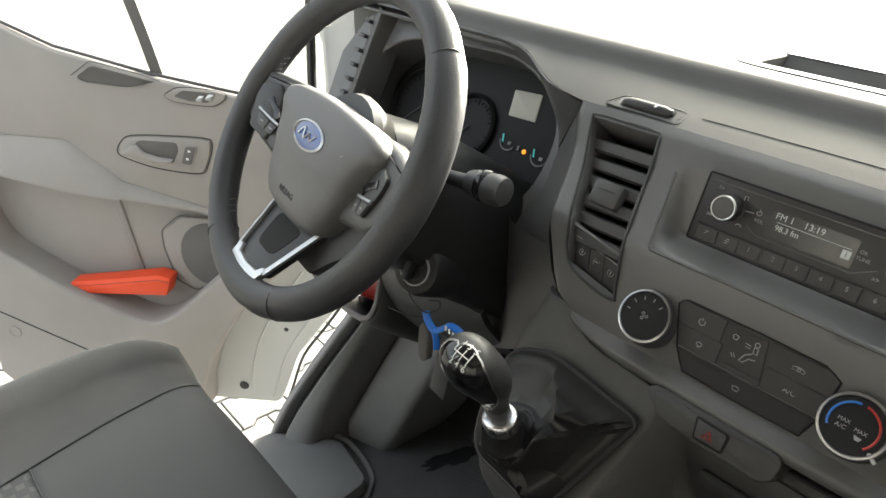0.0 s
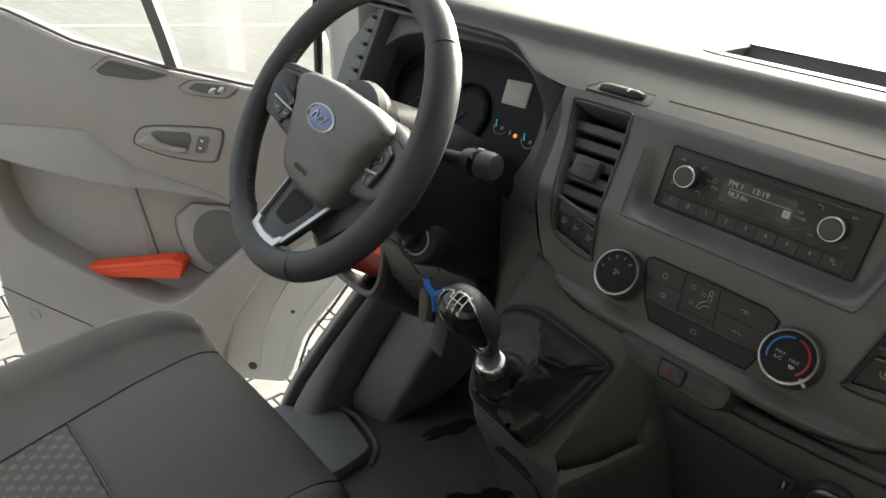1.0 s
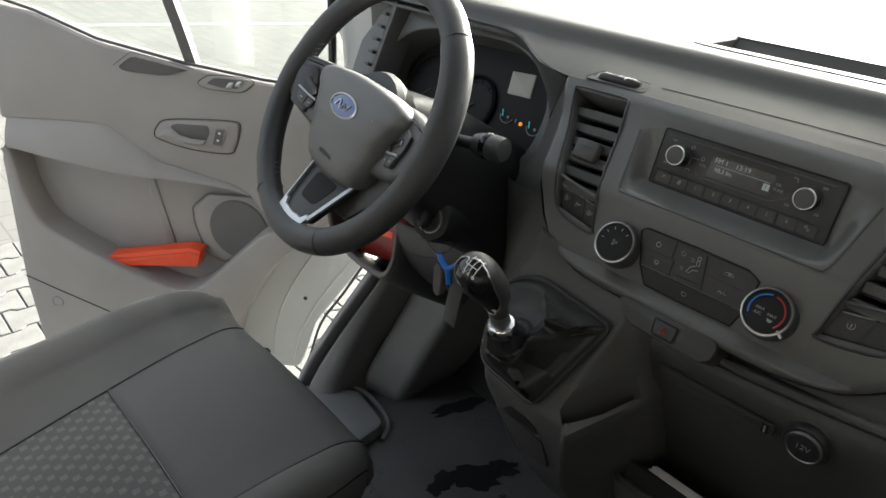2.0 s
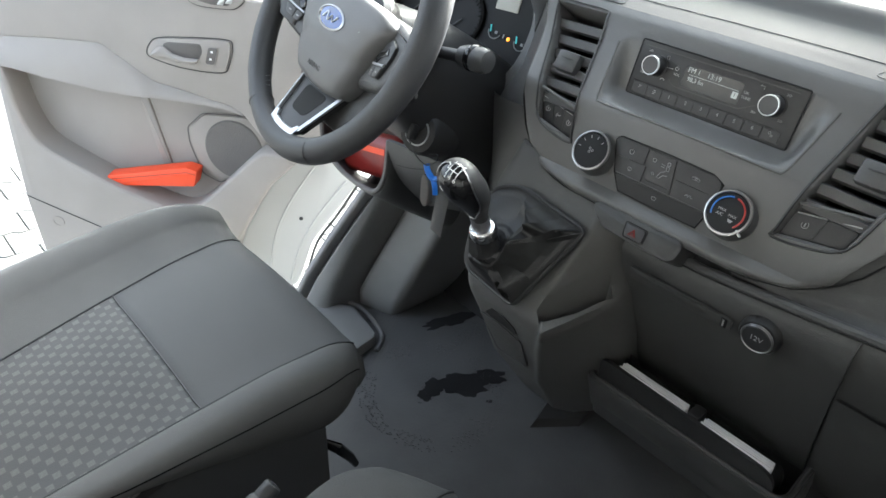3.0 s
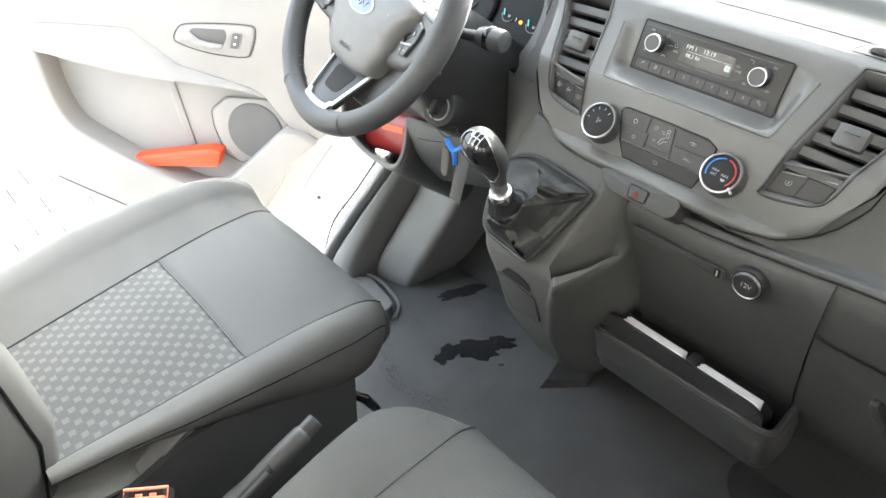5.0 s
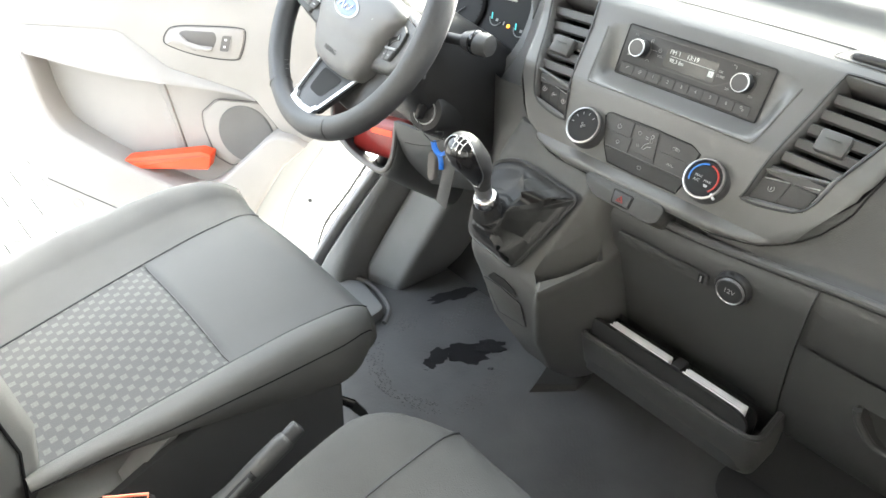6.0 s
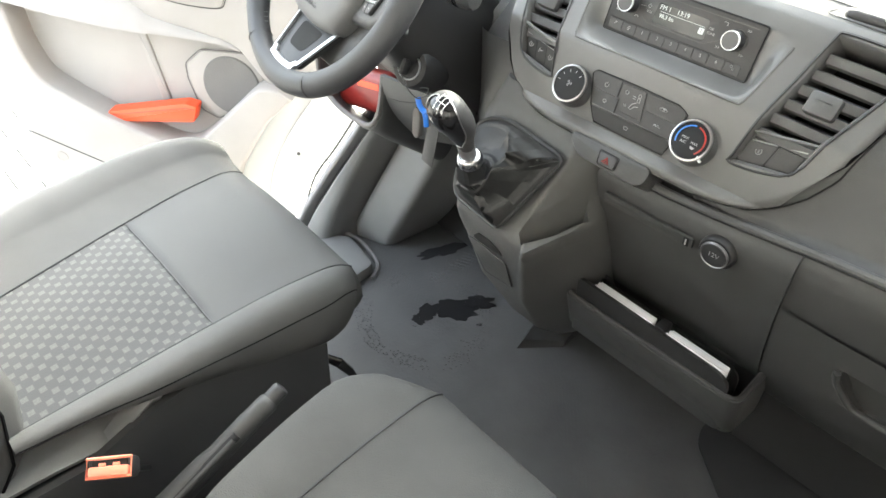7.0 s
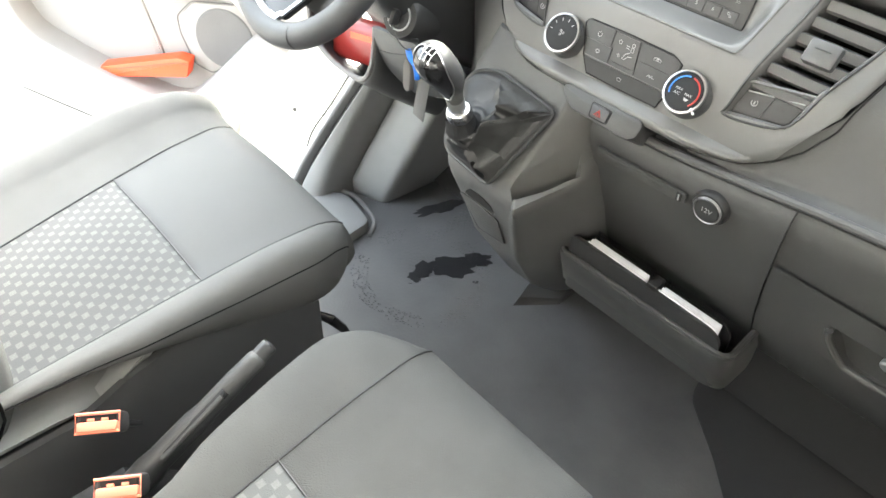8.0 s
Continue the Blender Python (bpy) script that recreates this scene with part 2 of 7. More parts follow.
def plate(pts, z0, z1, bevel=0.0, seg=2, bm=None):
    """A flat outline drawn out from z0 to z1, its front edge rounded."""
    bm = bm or bmesh.new()
    vs = [bm.verts.new((x, y, z0)) for x, y in pts]
    f = bm.faces.new(vs)
    ret = bmesh.ops.extrude_face_region(bm, geom=[f])
    top = [v for v in ret["geom"] if isinstance(v, bmesh.types.BMVert)]
    bmesh.ops.translate(bm, verts=top, vec=(0, 0, z1 - z0))
    if bevel:
        ts = set(top)
        es = [e for e in bm.edges if e.verts[0] in ts and e.verts[1] in ts]
        bmesh.ops.bevel(bm, geom=es, offset=bevel, segments=seg, affect="EDGES", profile=0.5)
    return bm


def rbox(sx, sy, sz, r=0.003, seg=2, at=(0, 0, 0), bm=None):
    b = bmesh.new()
    bmesh.ops.create_cube(b, size=1)
    bmesh.ops.scale(b, vec=(sx, sy, sz), verts=b.verts)
    if r:
        bmesh.ops.bevel(b, geom=b.edges[:], offset=r, segments=seg, affect="EDGES", profile=0.5)
    bmesh.ops.translate(b, verts=b.verts, vec=at)
    return merge(bm, b) if bm else b


def merge(a, b, m=None):
    if m is not None:
        b.transform(m)
    me = bpy.data.meshes.new("tmp")
    b.to_mesh(me)
    b.free()
    a.from_mesh(me)
    bpy.data.meshes.remove(me)
    return a


def lathe(profile, n=32, bm=None, cap=True):
    """Radius and height pairs turned round the z axis."""
    bm = bm or bmesh.new()
    rings = []
    for r, z in profile:
        rings.append([bm.verts.new((r * math.cos(2 * math.pi * i / n), r * math.sin(2 * math.pi * i / n), z)) for i in range(n)])
    for a, b in zip(rings, rings[1:]):
        for i in range(n):
            bm.faces.new((a[i], a[(i + 1) % n], b[(i + 1) % n], b[i]))
    if cap:
        bm.faces.new(rings[0][::-1])
        bm.faces.new(rings[-1])
    return bm


def tube(path, r, n=10, closed=False, bm=None, flat=1.0):
    """A round bar along points; r is one radius or one for each point."""
    bm = bm or bmesh.new()
    pts = [Vector(p) for p in path]
    k = len(pts)
    rs = r if isinstance(r, (list, tuple)) else [r] * k
    rings, ref = [], None
    for i in range(k):
        a = pts[i - 1] if (i > 0 or closed) else pts[i]
        b = pts[(i + 1) % k] if (i < k - 1 or closed) else pts[i]
        t = (b - a).normalized()
        if ref is None:
            ref = t.orthogonal().normalized()
        ref = (ref - t * ref.dot(t)).normalized()
        side = t.cross(ref)
        rings.append([bm.verts.new(pts[i] + (ref * math.cos(2 * math.pi * j / n) + side * flat * math.sin(2 * math.pi * j / n)) * rs[i]) for j in range(n)])
    for i in range(k if closed else k - 1):
        a, b = rings[i], rings[(i + 1) % k]
        off = 0
        if closed and i == k - 1:
            off = min(range(n), key=lambda o: (a[0].co - b[o].co).length)
        for j in range(n):
            bm.faces.new((a[j], a[(j + 1) % n], b[(j + 1 + off) % n], b[(j + off) % n]))
    if not closed:
        bm.faces.new(rings[0][::-1])
        bm.faces.new(rings[-1])
    return bm


def sheet(fn, us, vs, thick=0.0, bm=None):
    """A surface fn(u, v) over two lists of values, given thickness to its back."""
    bm = bm or bmesh.new()
    g = [[bm.verts.new(fn(u, v)) for v in vs] for u in us]
    fs = [bm.faces.new((g[i][j], g[i + 1][j], g[i + 1][j + 1], g[i][j + 1])) for i in range(len(us) - 1) for j in range(len(vs) - 1)]
    if thick:
        bmesh.ops.recalc_face_normals(bm, faces=fs)
        bmesh.ops.solidify(bm, geom=fs, thickness=thick)
    return bm


def loft(sections, close=True, cap=True, bm=None):
    """Rings of equal counts of points joined one to the next."""
    bm = bm or bmesh.new()
    rings = [[bm.verts.new(p) for p in s] for s in sections]
    n = len(rings[0])
    for a, b in zip(rings, rings[1:]):
        for i in range(n if close else n - 1):
            bm.faces.new((a[i], a[(i + 1) % n], b[(i + 1) % n], b[i]))
    if cap and close:
        bm.faces.new(rings[0][::-1])
        bm.faces.new(rings[-1])
    return bm


def lerp(x, xs, ys):
    return float(np.interp(x, xs, ys))


def smooth(pts, n=6, closed=False):
    """A Catmull-Rom curve through points."""
    p = [Vector(q) for q in pts]
    k, out = len(p), []
    for i in range(k if closed else k - 1):
        a, b, c, d = (p[(i + o) % k] if closed else p[max(0, min(k - 1, i + o))] for o in (-1, 0, 1, 2))
        for j in range(n):
            t = j / n
            out.append(0.5 * (2 * b + (c - a) * t + (2 * a - 5 * b + 4 * c - d) * t * t + (3 * b - a - 3 * c + d) * t ** 3))
    if not closed:
        out.append(p[-1])
    return out


def ribbon(pts, r, bm=None, n=6):
    return tube(pts, r, n, bm=bm)


def lettering(text, size, m, mat, parent, name="lettering", depth=0.0002, bold=0.0):
    cu = bpy.data.curves.new("tmp_text", "FONT")
    cu.body, cu.size, cu.extrude, cu.align_x, cu.align_y = text, size, depth, "CENTER", "CENTER"
    cu.offset = bold
    cu.resolution_u = 3
    ob = bpy.data.objects.new("tmp_text", cu)
    scene.collection.objects.link(ob)
    me = bpy.data.meshes.new_from_object(ob.evaluated_get(bpy.context.evaluated_depsgraph_get()))
    bpy.data.objects.remove(ob)
    bpy.data.curves.remove(cu)
    bm = bmesh.new()
    bm.from_mesh(me)
    bpy.data.meshes.remove(me)
    return part(name, bm, mat, parent, m=m, smooth=False)


# ---- the place: ground, cab shell ----
FAS = basis((0, 0.608, 0.742), (1, 0, 0), (0, 0.530, 0.848), (0, -0.848, 0.530))     # centre fascia: x, up, out
GROUND_Z = -0.66


def holed(fn, us, vs, holes, depth, out, lip=0.0025, shaped=None):
    """A sheet fn(u, v) with openings; each opening gets a rounded lip and walls going back along -out."""
    bm = bmesh.new()
    g = [[bm.verts.new(fn(u, v)) for v in vs] for u in us]
    inside = {}
    for i in range(len(us) - 1):
        for j in range(len(vs) - 1):
            u, v = (us[i] + us[i + 1]) / 2, (vs[j] + vs[j + 1]) / 2
            k = next((k for k, (a, b, c, d) in enumerate(holes) if a < u < b and c < v < d), None)
            if k is None:
                bm.faces.new((g[i][j], g[i + 1][j], g[i + 1][j + 1], g[i][j + 1]))
            else:
                inside.setdefault(k, []).append((i, j))
    out = Vector(out)
    edge_of = {}
    for k, cells in inside.items():
        count = {}
        for i, j in cells:
            loop = ((i, j), (i + 1, j), (i + 1, j + 1), (i, j + 1))
            for a, b in zip(loop, loop[1:] + loop[:1]):
                key = frozenset((a, b))
                count[key] = count.get(key, 0) + 1
        edge_of[k] = [tuple(key) for key, c in count.items() if c == 1]
    for k, keys in edge_of.items():
        edges = [bm.edges.get((g[a[0]][a[1]], g[b[0]][b[1]])) for a, b in keys]
        edges = [e for e in edges if e]
        vs0 = {v for e in edges for v in e.verts}
        mid = sum((v.co for v in vs0), Vector()) / len(vs0)
        for step, shrink in ((lip, lip), (depth, lip * 0.5)):
            ret = bmesh.ops.extrude_edge_only(bm, edges=edges)
            vv = [q for q in ret["geom"] if isinstance(q, bmesh.types.BMVert)]
            edges = [q for q in ret["geom"] if isinstance(q, bmesh.types.BMEdge)]
            for v in vv:
                if shaped and k in shaped and step == depth:
                    v.co = shaped[k](v.co)
                    continue
                d = mid - v.co
                d -= out * d.dot(out)
                v.co += d.normalized() * shrink - out * step
    for v in [v for v in bm.verts if not v.link_faces]:
        bm.verts.remove(v)
    return bm


def steps(*marks, n=3):
    out = []
    for a, b in zip(marks, marks[1:]):
        out += [a + (b - a) * i / n for i in range(n)]
    return out + [marks[-1]]


def build_ground():
    bm = bmesh.new()
    bmesh.ops.create_grid(bm, x_segments=8, y_segments=8, size=400)
    bmesh.ops.translate(bm, verts=bm.verts, vec=(0, 0, GROUND_Z))
    ob = new("ground", finish(bm, "ground", PAVEFAR))
    return tagged(ob, "pale concrete paving stretching away in bright sun", "paving", kind="structure")


def paving_material():
    """Paved yard seen from afar: courses of pale blocks with darker joints."""
    m = material("yard_paving", (0.40, 0.37, 0.33), 0.9, grain=0.6, grain_size=60, vary=0)
    nt = m.node_tree
    co = nt.nodes["Texture Coordinate"]
    br = nt.nodes.new("ShaderNodeTexBrick")
    br.inputs["Scale"].default_value = 1.0
    br.inputs["Brick Width"].default_value, br.inputs["Row Height"].default_value = 0.2, 0.165
    br.inputs["Mortar Size"].default_value = 0.006
    br.inputs["Color1"].default_value, br.inputs["Color2"].default_value = (0.130, 0.129, 0.122, 1), (0.110, 0.109, 0.103, 1)
    br.inputs["Mortar"].default_value = (0.085, 0.082, 0.074, 1)
    nt.links.new(co.outputs["Object"], br.inputs["Vector"])
    nz = nt.nodes.new("ShaderNodeTexNoise")
    nz.inputs["Scale"].default_value, nz.inputs["Detail"].default_value = 0.6, 8
    nt.links.new(co.outputs["Object"], nz.inputs["Vector"])
    mr = nt.nodes.new("ShaderNodeMapRange")
    mr.inputs["To Min"].default_value, mr.inputs["To Max"].default_value = 0.75, 1.25
    nt.links.new(nz.outputs["Fac"], mr.inputs["Value"])
    mul = nt.nodes.new("ShaderNodeVectorMath")
    mul.operation = "SCALE"
    nt.links.new(br.outputs["Color"], mul.inputs[0])
    nt.links.new(mr.outputs[0], mul.inputs["Scale"])
    nt.links.new(mul.outputs[0], nt.nodes["Principled BSDF"].inputs["Base Color"])
    return m


PAVEFAR = paving_material()
ground = build_ground()

# cab floor
bm = rbox(1.62, 1.75, 0.04, 0.004, at=(0.02, 0.12, -0.02))
floor = tagged(new("floor", finish(bm, "floor", RUBBER)), "dark rubber cab floor mat with fine stipple", "floor", kind="structure")
# toe board rising under the dashboard
bm = sheet(lambda x, v: (x, lerp(v, [0, 0.15, 1], [0.97, 1.0, 1.28]), lerp(v, [0, 0.15, 1], [-0.005, 0.03, 0.55])), steps(-0.79, 0.83, n=8), [0, 0.07, 0.15, 0.4, 0.7, 1], 0.02)
tagged(new("wall_front", finish(bm, "wall_front", CARPET)), "dark felt bulkhead under the dashboard", "bulkhead", kind="structure")
# unseen wall added to stop sun leaking in behind the dashboard
bm = rbox(1.70, 0.03, 0.46, 0.005, at=(0.0, 1.335, 0.64))
tagged(new("wall_light_stop", finish(bm, "wall_light_stop", CARPET)), "unseen dark wall added behind the dashboard to stop light leaks", "bulkhead", kind="structure")
# roof, back wall, passenger side pillar and screen pillars close the cab
bm = sheet(lambda x, y: (x, y, 1.72 - 0.05 * (x / 0.8) ** 2 - 0.02 * max(0, y - 0.1)), steps(-0.86, 0.88, n=10), steps(-0.75, 0.5, n=6), 0.04)
tagged(new("ceiling", finish(bm, "ceiling", HEADLINER)), "pale grey fabric headliner", "ceiling", kind="structure")
# unseen back wall, darkened so less light bounces onto the dashboard
bm = rbox(1.76, 0.05, 2.2, 0.01, at=(0.01, -0.78, 0.65))
tagged(new("wall_back", finish(bm, "wall_back", DOORDARK)), "unseen grey bulkhead behind the seats, dark to cut bounced light", "bulkhead", kind="structure")
for sx, nm in ((-1, "wall_left"), (1, "wall_right")):
    bm = rbox(0.08, 0.32, 2.2, 0.02, at=(0.01 + sx * 0.87, -0.6, 0.65))
    tagged(new(nm, finish(bm, nm, WHITE)), "white painted door pillar", "pillar", kind="structure")
# unseen wall in place of a glazed door, added to block side light
bm = rbox(0.07, 1.95, 2.2, 0.02, at=(0.93, 0.38, 0.65))
tagged(new("wall_side_blocker", finish(bm, "wall_side_blocker", DOORDARK)), "unseen plain grey wall added to block light beyond the passenger seat", "wall", kind="structure")
bm = rbox(1.75, 0.16, 0.06, 0.02, at=(0.0, 1.46, 0.81))
tagged(new("trim_cowl", finish(bm, "trim_cowl", BLACK)), "black plastic cowl below the windscreen", "cowl", kind="structure")
bm = bmesh.new()
for sx in (-1, 1):
    tube([(sx * 0.83, 1.15, 0.86), (sx * 0.80, 0.78, 1.3), (sx * 0.76, 0.44, 1.68)], 0.045, 12, bm=bm)
tagged(new("trim", finish(bm, "trim", DOORDARK)), "grey windscreen pillar covers", "pillar", kind="structure")
bm = sheet(lambda x, v: (x, 1.36 - 0.92 * v - 0.1 * (x / 0.8) ** 2, 0.86 + 0.82 * v), steps(-0.84, 0.84, n=8), steps(0, 1, n=4), 0.005)
screen_glass = tagged(new("window_1", finish(bm, "window_1", GLASS)), "clear curved windscreen", "window", kind="structure")
screen_glass.visible_shadow = False

# ---- dashboard ----
dash = thing("dashboard", "dark grey moulded plastic van dashboard", "dashboard", Matrix.Translation((0, 0.95, 0)))
DM = dash.matrix_world.inverted()
TOP_Y = [0.69, 0.6997, 0.7185, 0.742, 0.765, 0.780, 0.786, 0.794, 0.803, 0.82, 0.86, 0.95, 1.10, 1.34]
TOP_Z = [0.8900, 0.8934, 0.9000, 0.9068, 0.9118, 0.9158, 0.9210, 0.9300, 0.9350, 0.9375, 0.9405, 0.9392, 0.93, 0.88]


def dash_top(x, y):
    """The upper moulding; its front edge meets the fascia, and turns back into the hood over the instruments."""
    lip = lerp(x, [-0.48, -0.45, -0.42, -0.39, -0.36, -0.335, -0.31, -0.279], [0.778, 0.775, 0.767, 0.752, 0.735, 0.722, 0.7125, 0.7069])
    if x > -0.279:
        lip = 0.6997 + 0.092 * min(abs(x), 0.279) ** 2
    edge = 0.8934 - 0.0575 * min(abs(x), 0.279) ** 2
    y = max(y, lip)
    drop = max(0.0, lerp(lip, TOP_Y, TOP_Z) - edge) * lerp(x, [-0.40, -0.279], [0, 1]) * max(0.0, 1 - (y - lip) / 0.06)
    return (x, y, lerp(y, TOP_Y, TOP_Z) - drop)


bm = holed(dash_top, steps(-0.86, -0.48, -0.42, -0.36, -0.31, -0.265, -0.169, 0.1, 0.55, 0.86, n=4), [0.69, 0.70, 0.704, 0.708, 0.713, 0.718, 0.724, 0.732, 0.742, 0.755, 0.765, 0.775, 0.780, 0.783, 0.786, 0.79, 0.794, 0.798, 0.803, 0.815, 0.832, 0.850, 0.9, 0.945, 1.0, 1.1, 1.2, 1.34],
           [(-0.169, 0.55, 0.850, 0.945)], 0.05, (0, 0, 1), 0.003, {0: lambda c: Vector((c.x, c.y - 0.055 * (c.y > 0.93), c.z - 0.05))})
part("top_cover", bm, TOPSKIN, dash, m=DM)
part("top_seam", tube([Vector(dash_top(x, 0.7265 + 0.002 * math.sin(9 * x))) + Vector((0, 0, 0.0001)) for x in [-0.145 + 0.02 * k for k in range(16)]], 0.0005, 5), BLACK, dash, m=DM)
part("storage_bin", rbox(0.75, 0.12, 0.01, 0.002, at=(0.1875, 0.8975, 0.884)), TOPSKIN, dash, "dark open tray in the dashboard top", m=DM)
part("bin_groove", tube([Vector(dash_top(x, y)) + Vector((0, 0, 0.0003)) for x, y, _ in smooth([(-0.179, 0.842, 0), (-0.168, 0.837, 0), (-0.12, 0.834, 0), (0.1, 0.834, 0), (0.55, 0.834, 0)], 5)], 0.0008, 6), BLACK, dash, m=DM)
part("bin_groove", tube([Vector(dash_top(x, y)) + Vector((0, 0, 0.0003)) for x, y, _ in smooth([(-0.171, 0.946, 0), (-0.168, 0.98, 0), (-0.158, 1.012, 0), (-0.106, 1.047, 0), (-0.066, 1.068, 0), (-0.05, 1.066, 0)], 5)], 0.0013, 6), BLACK, dash, m=DM)

part("hood_lining", rbox(0.54, 0.085, 0.006, 0.002, at=(-0.57, 0.822, 0.9045)), DASH, dash, m=DM)

# centre fascia
N_U = [-0.052, -0.0475, -0.0435, -0.030, -0.01, 0.02, 0.055, 0.075, 0.1, 0.13, 0.16, 0.168, 0.177]
N_N = [-0.0010, -0.0010, -0.0010, -0.0085, 0.001, 0.010, 0.022, 0.0195, 0.0165, 0.0135, 0.0105, 0.0075, 0.0025]


def fas_n(x, u):
    return lerp(u, N_U, N_N) - 0.35 * x * x * lerp(u, [0.13, 0.177], [1.0, 0.31])


def tilt(x, u):
    """Near the fascia's foot the vents' lower edges climb outwards."""
    return u + 0.17 * max(0.0, min(abs(x), 0.215) - 0.13) * lerp(u, [-0.022, 0.0, 0.04, 0.06, 0.163], [0, 1, 1, 0.35, 0])


def pod_lines(u):
    o = lerp(u, [-0.052, -0.047, -0.04, -0.02, 0.0, 0.03, 0.1, 0.166, 0.2], [0.10, 0.135, 0.165, 0.197, 0.216, 0.234, 0.249, 0.27, 0.279])
    vo = min(0.203 + (u - 0.014) * 0.32, o - 0.012)
    vi = min(0.134 + u * 0.206, o * 0.62)
    rc = min(0.119 + (u - 0.06) * 0.19, vi - 0.006)
    return [0, rc, vi, vo, o + 0.006]


OUTLINE = [Vector((pod_lines(u)[4], u)) for u in [0.18 - 0.004 * k for k in range(58)] + [-0.0455, -0.047, -0.0485, -0.05, -0.052]] + [Vector((0.05, -0.0525)), Vector((0.0, -0.0525))]
ROLL = 0.0095


def rolled(x, u):
    """How far the surface drops where the fascia rolls over its outer edge."""
    p = Vector((abs(x), u))
    d = 1.0
    for a, b in zip(OUTLINE, OUTLINE[1:]):
        ab = b - a
        k = max(0.0, min(1.0, (p - a).dot(ab) / ab.length_squared))
        d = min(d, (p - a - ab * k).length)
    q = max(0.0, 1 - d / ROLL)
    return ROLL * (1 - math.sqrt(max(0.0, 1 - 0.985 * q * q)))


def pod(c, u):
    if abs(c) < 1 and u > 0.0585:
        return recess(c, u)
    half = pod_lines(u)
    a = abs(c)
    k = min(3, int(a))
    x = half[k] + (half[k + 1] - half[k]) * (a - k)
    x = math.copysign(x, c) if c else 0.0
    u = tilt(x, u)
    return (x, u, fas_n(x, u) - (rolled(x, u) if a > 3 or u < -0.035 else 0.0))


FLOOR_U = [0.058, 0.0595, 0.063, 0.070, 0.077, 0.0825, 0.087, 0.092, 0.1445]
FLOOR_N = [0.0200, 0.0190, 0.0150, 0.0068, -0.0008, -0.0060, -0.0082, -0.0074, 0.0087]


def recess(k, u):
    """The hollow behind the radio: a lip at the foot and sides, flowing out into the upper fascia."""
    rc = pod_lines(u)[1]
    x = rc * k
    f = fas_n(x, u)
    w = max(0.0, min(1.0, (abs(x) - (rc - 0.019)) / 0.0185))
    w = w * w * (3 - 2 * w)
    deep = lerp(u, FLOOR_U, FLOOR_N)
    if u > 0.1445:
        q = min(1.0, (u - 0.1445) / 0.025)
        deep = f - (fas_n(x, 0.1445) - FLOOR_N[-1]) * (1 - q) ** 2
    deep = min(f, deep)
    return (x, u, deep + (f - deep) * w)


US = sorted(set([-0.052, -0.05, -0.0475, -0.0455, -0.0435, -0.041, -0.037, -0.033, -0.030, -0.027, -0.02, -0.01] + [round(0.0 + 0.01 * i, 4) for i in range(17)] + [0.058, 0.163, 0.1665, 0.170, 0.1735, 0.177, 0.0595, 0.062, 0.065, 0.069, 0.073, 0.077, 0.083, 0.0865, 0.0925, 0.1155, 0.1275, 0.1345, 0.1375, 0.1425, 0.1445, 0.147]))
US = [u for u in US if u not in (0.06, 0.16)]
SIDE = [3.2, 3.35, 3.45, 3.55, 3.64, 3.72, 3.80, 3.87, 3.93, 3.97, 4.0]
CS = [-k for k in SIDE[::-1]] + steps(-3, -2, -1, n=4)[:-1] + [math.sin(k * math.pi / 2) for k in steps(-1, 1, n=36)] + steps(1, 2, 3, n=4)[1:] + SIDE
bm = holed(pod, CS, US, [(-3, -2, 0.0, 0.163), (2, 3, 0.0, 0.163)], 0.075, (0, 0, 1), 0.003)
rim = [e for e in bm.edges if e.is_boundary and max(v.co.z for v in e.verts) > -0.045 and (abs(abs(e.verts[0].co.x) - pod_lines(e.verts[0].co.y)[4]) < 1e-4 or e.verts[0].co.y < -0.0510) and (abs(abs(e.verts[1].co.x) - pod_lines(e.verts[1].co.y)[4]) < 1e-4 or e.verts[1].co.y < -0.0510)]
for step, grow in ((0.0020, 0.0004), (0.045, 0.0)):
    ret = bmesh.ops.extrude_edge_only(bm, edges=rim)
    rim = [q for q in ret["geom"] if isinstance(q, bmesh.types.BMEdge)]
    for v in [q for q in ret["geom"] if isinstance(q, bmesh.types.BMVert)]:
        v.co.x += math.copysign(grow, v.co.x)
        v.co.z -= step
part("centre_fascia", bm, FASCIA, dash, "satin grey centre fascia with rounded lower corners", m=DM @ FAS, angle=50)
gap = [(-p.x - 0.0012, p.y - (0.0010 if p.y < -0.045 else 0), fas_n(p.x, p.y) - ROLL - 0.0005) for p in OUTLINE[1::2]]
part("fascia_gap", tube(gap + [(-x, u, n) for x, u, n in gap[-2::-1]], 0.0011, 6), HOLE_SHADE, dash, m=DM @ FAS)
lip = [(pod_lines(u)[1], u, fas_n(pod_lines(u)[1], u) - 0.0006) for u in (0.135, 0.12, 0.1, 0.075)] + [(0.1175, 0.0605, fas_n(0.117, 0.06) - 0.0006), (0.108, 0.0578, fas_n(0.108, 0.058) - 0.0006), (0.05, 0.0578, fas_n(0.05, 0.058) - 0.0006)]
part("recess_lip", tube(smooth(lip + [(0, 0.0578, fas_n(0, 0.058) - 0.0006)] + [(-x, u, n) for x, u, n in lip[::-1]], 3), 0.0015, 8), EDGE, dash, "polished lip round the radio recess", m=DM @ FAS, angle=80)



def fas(x, u, n):
    return FAS @ Vector((x, u, n))


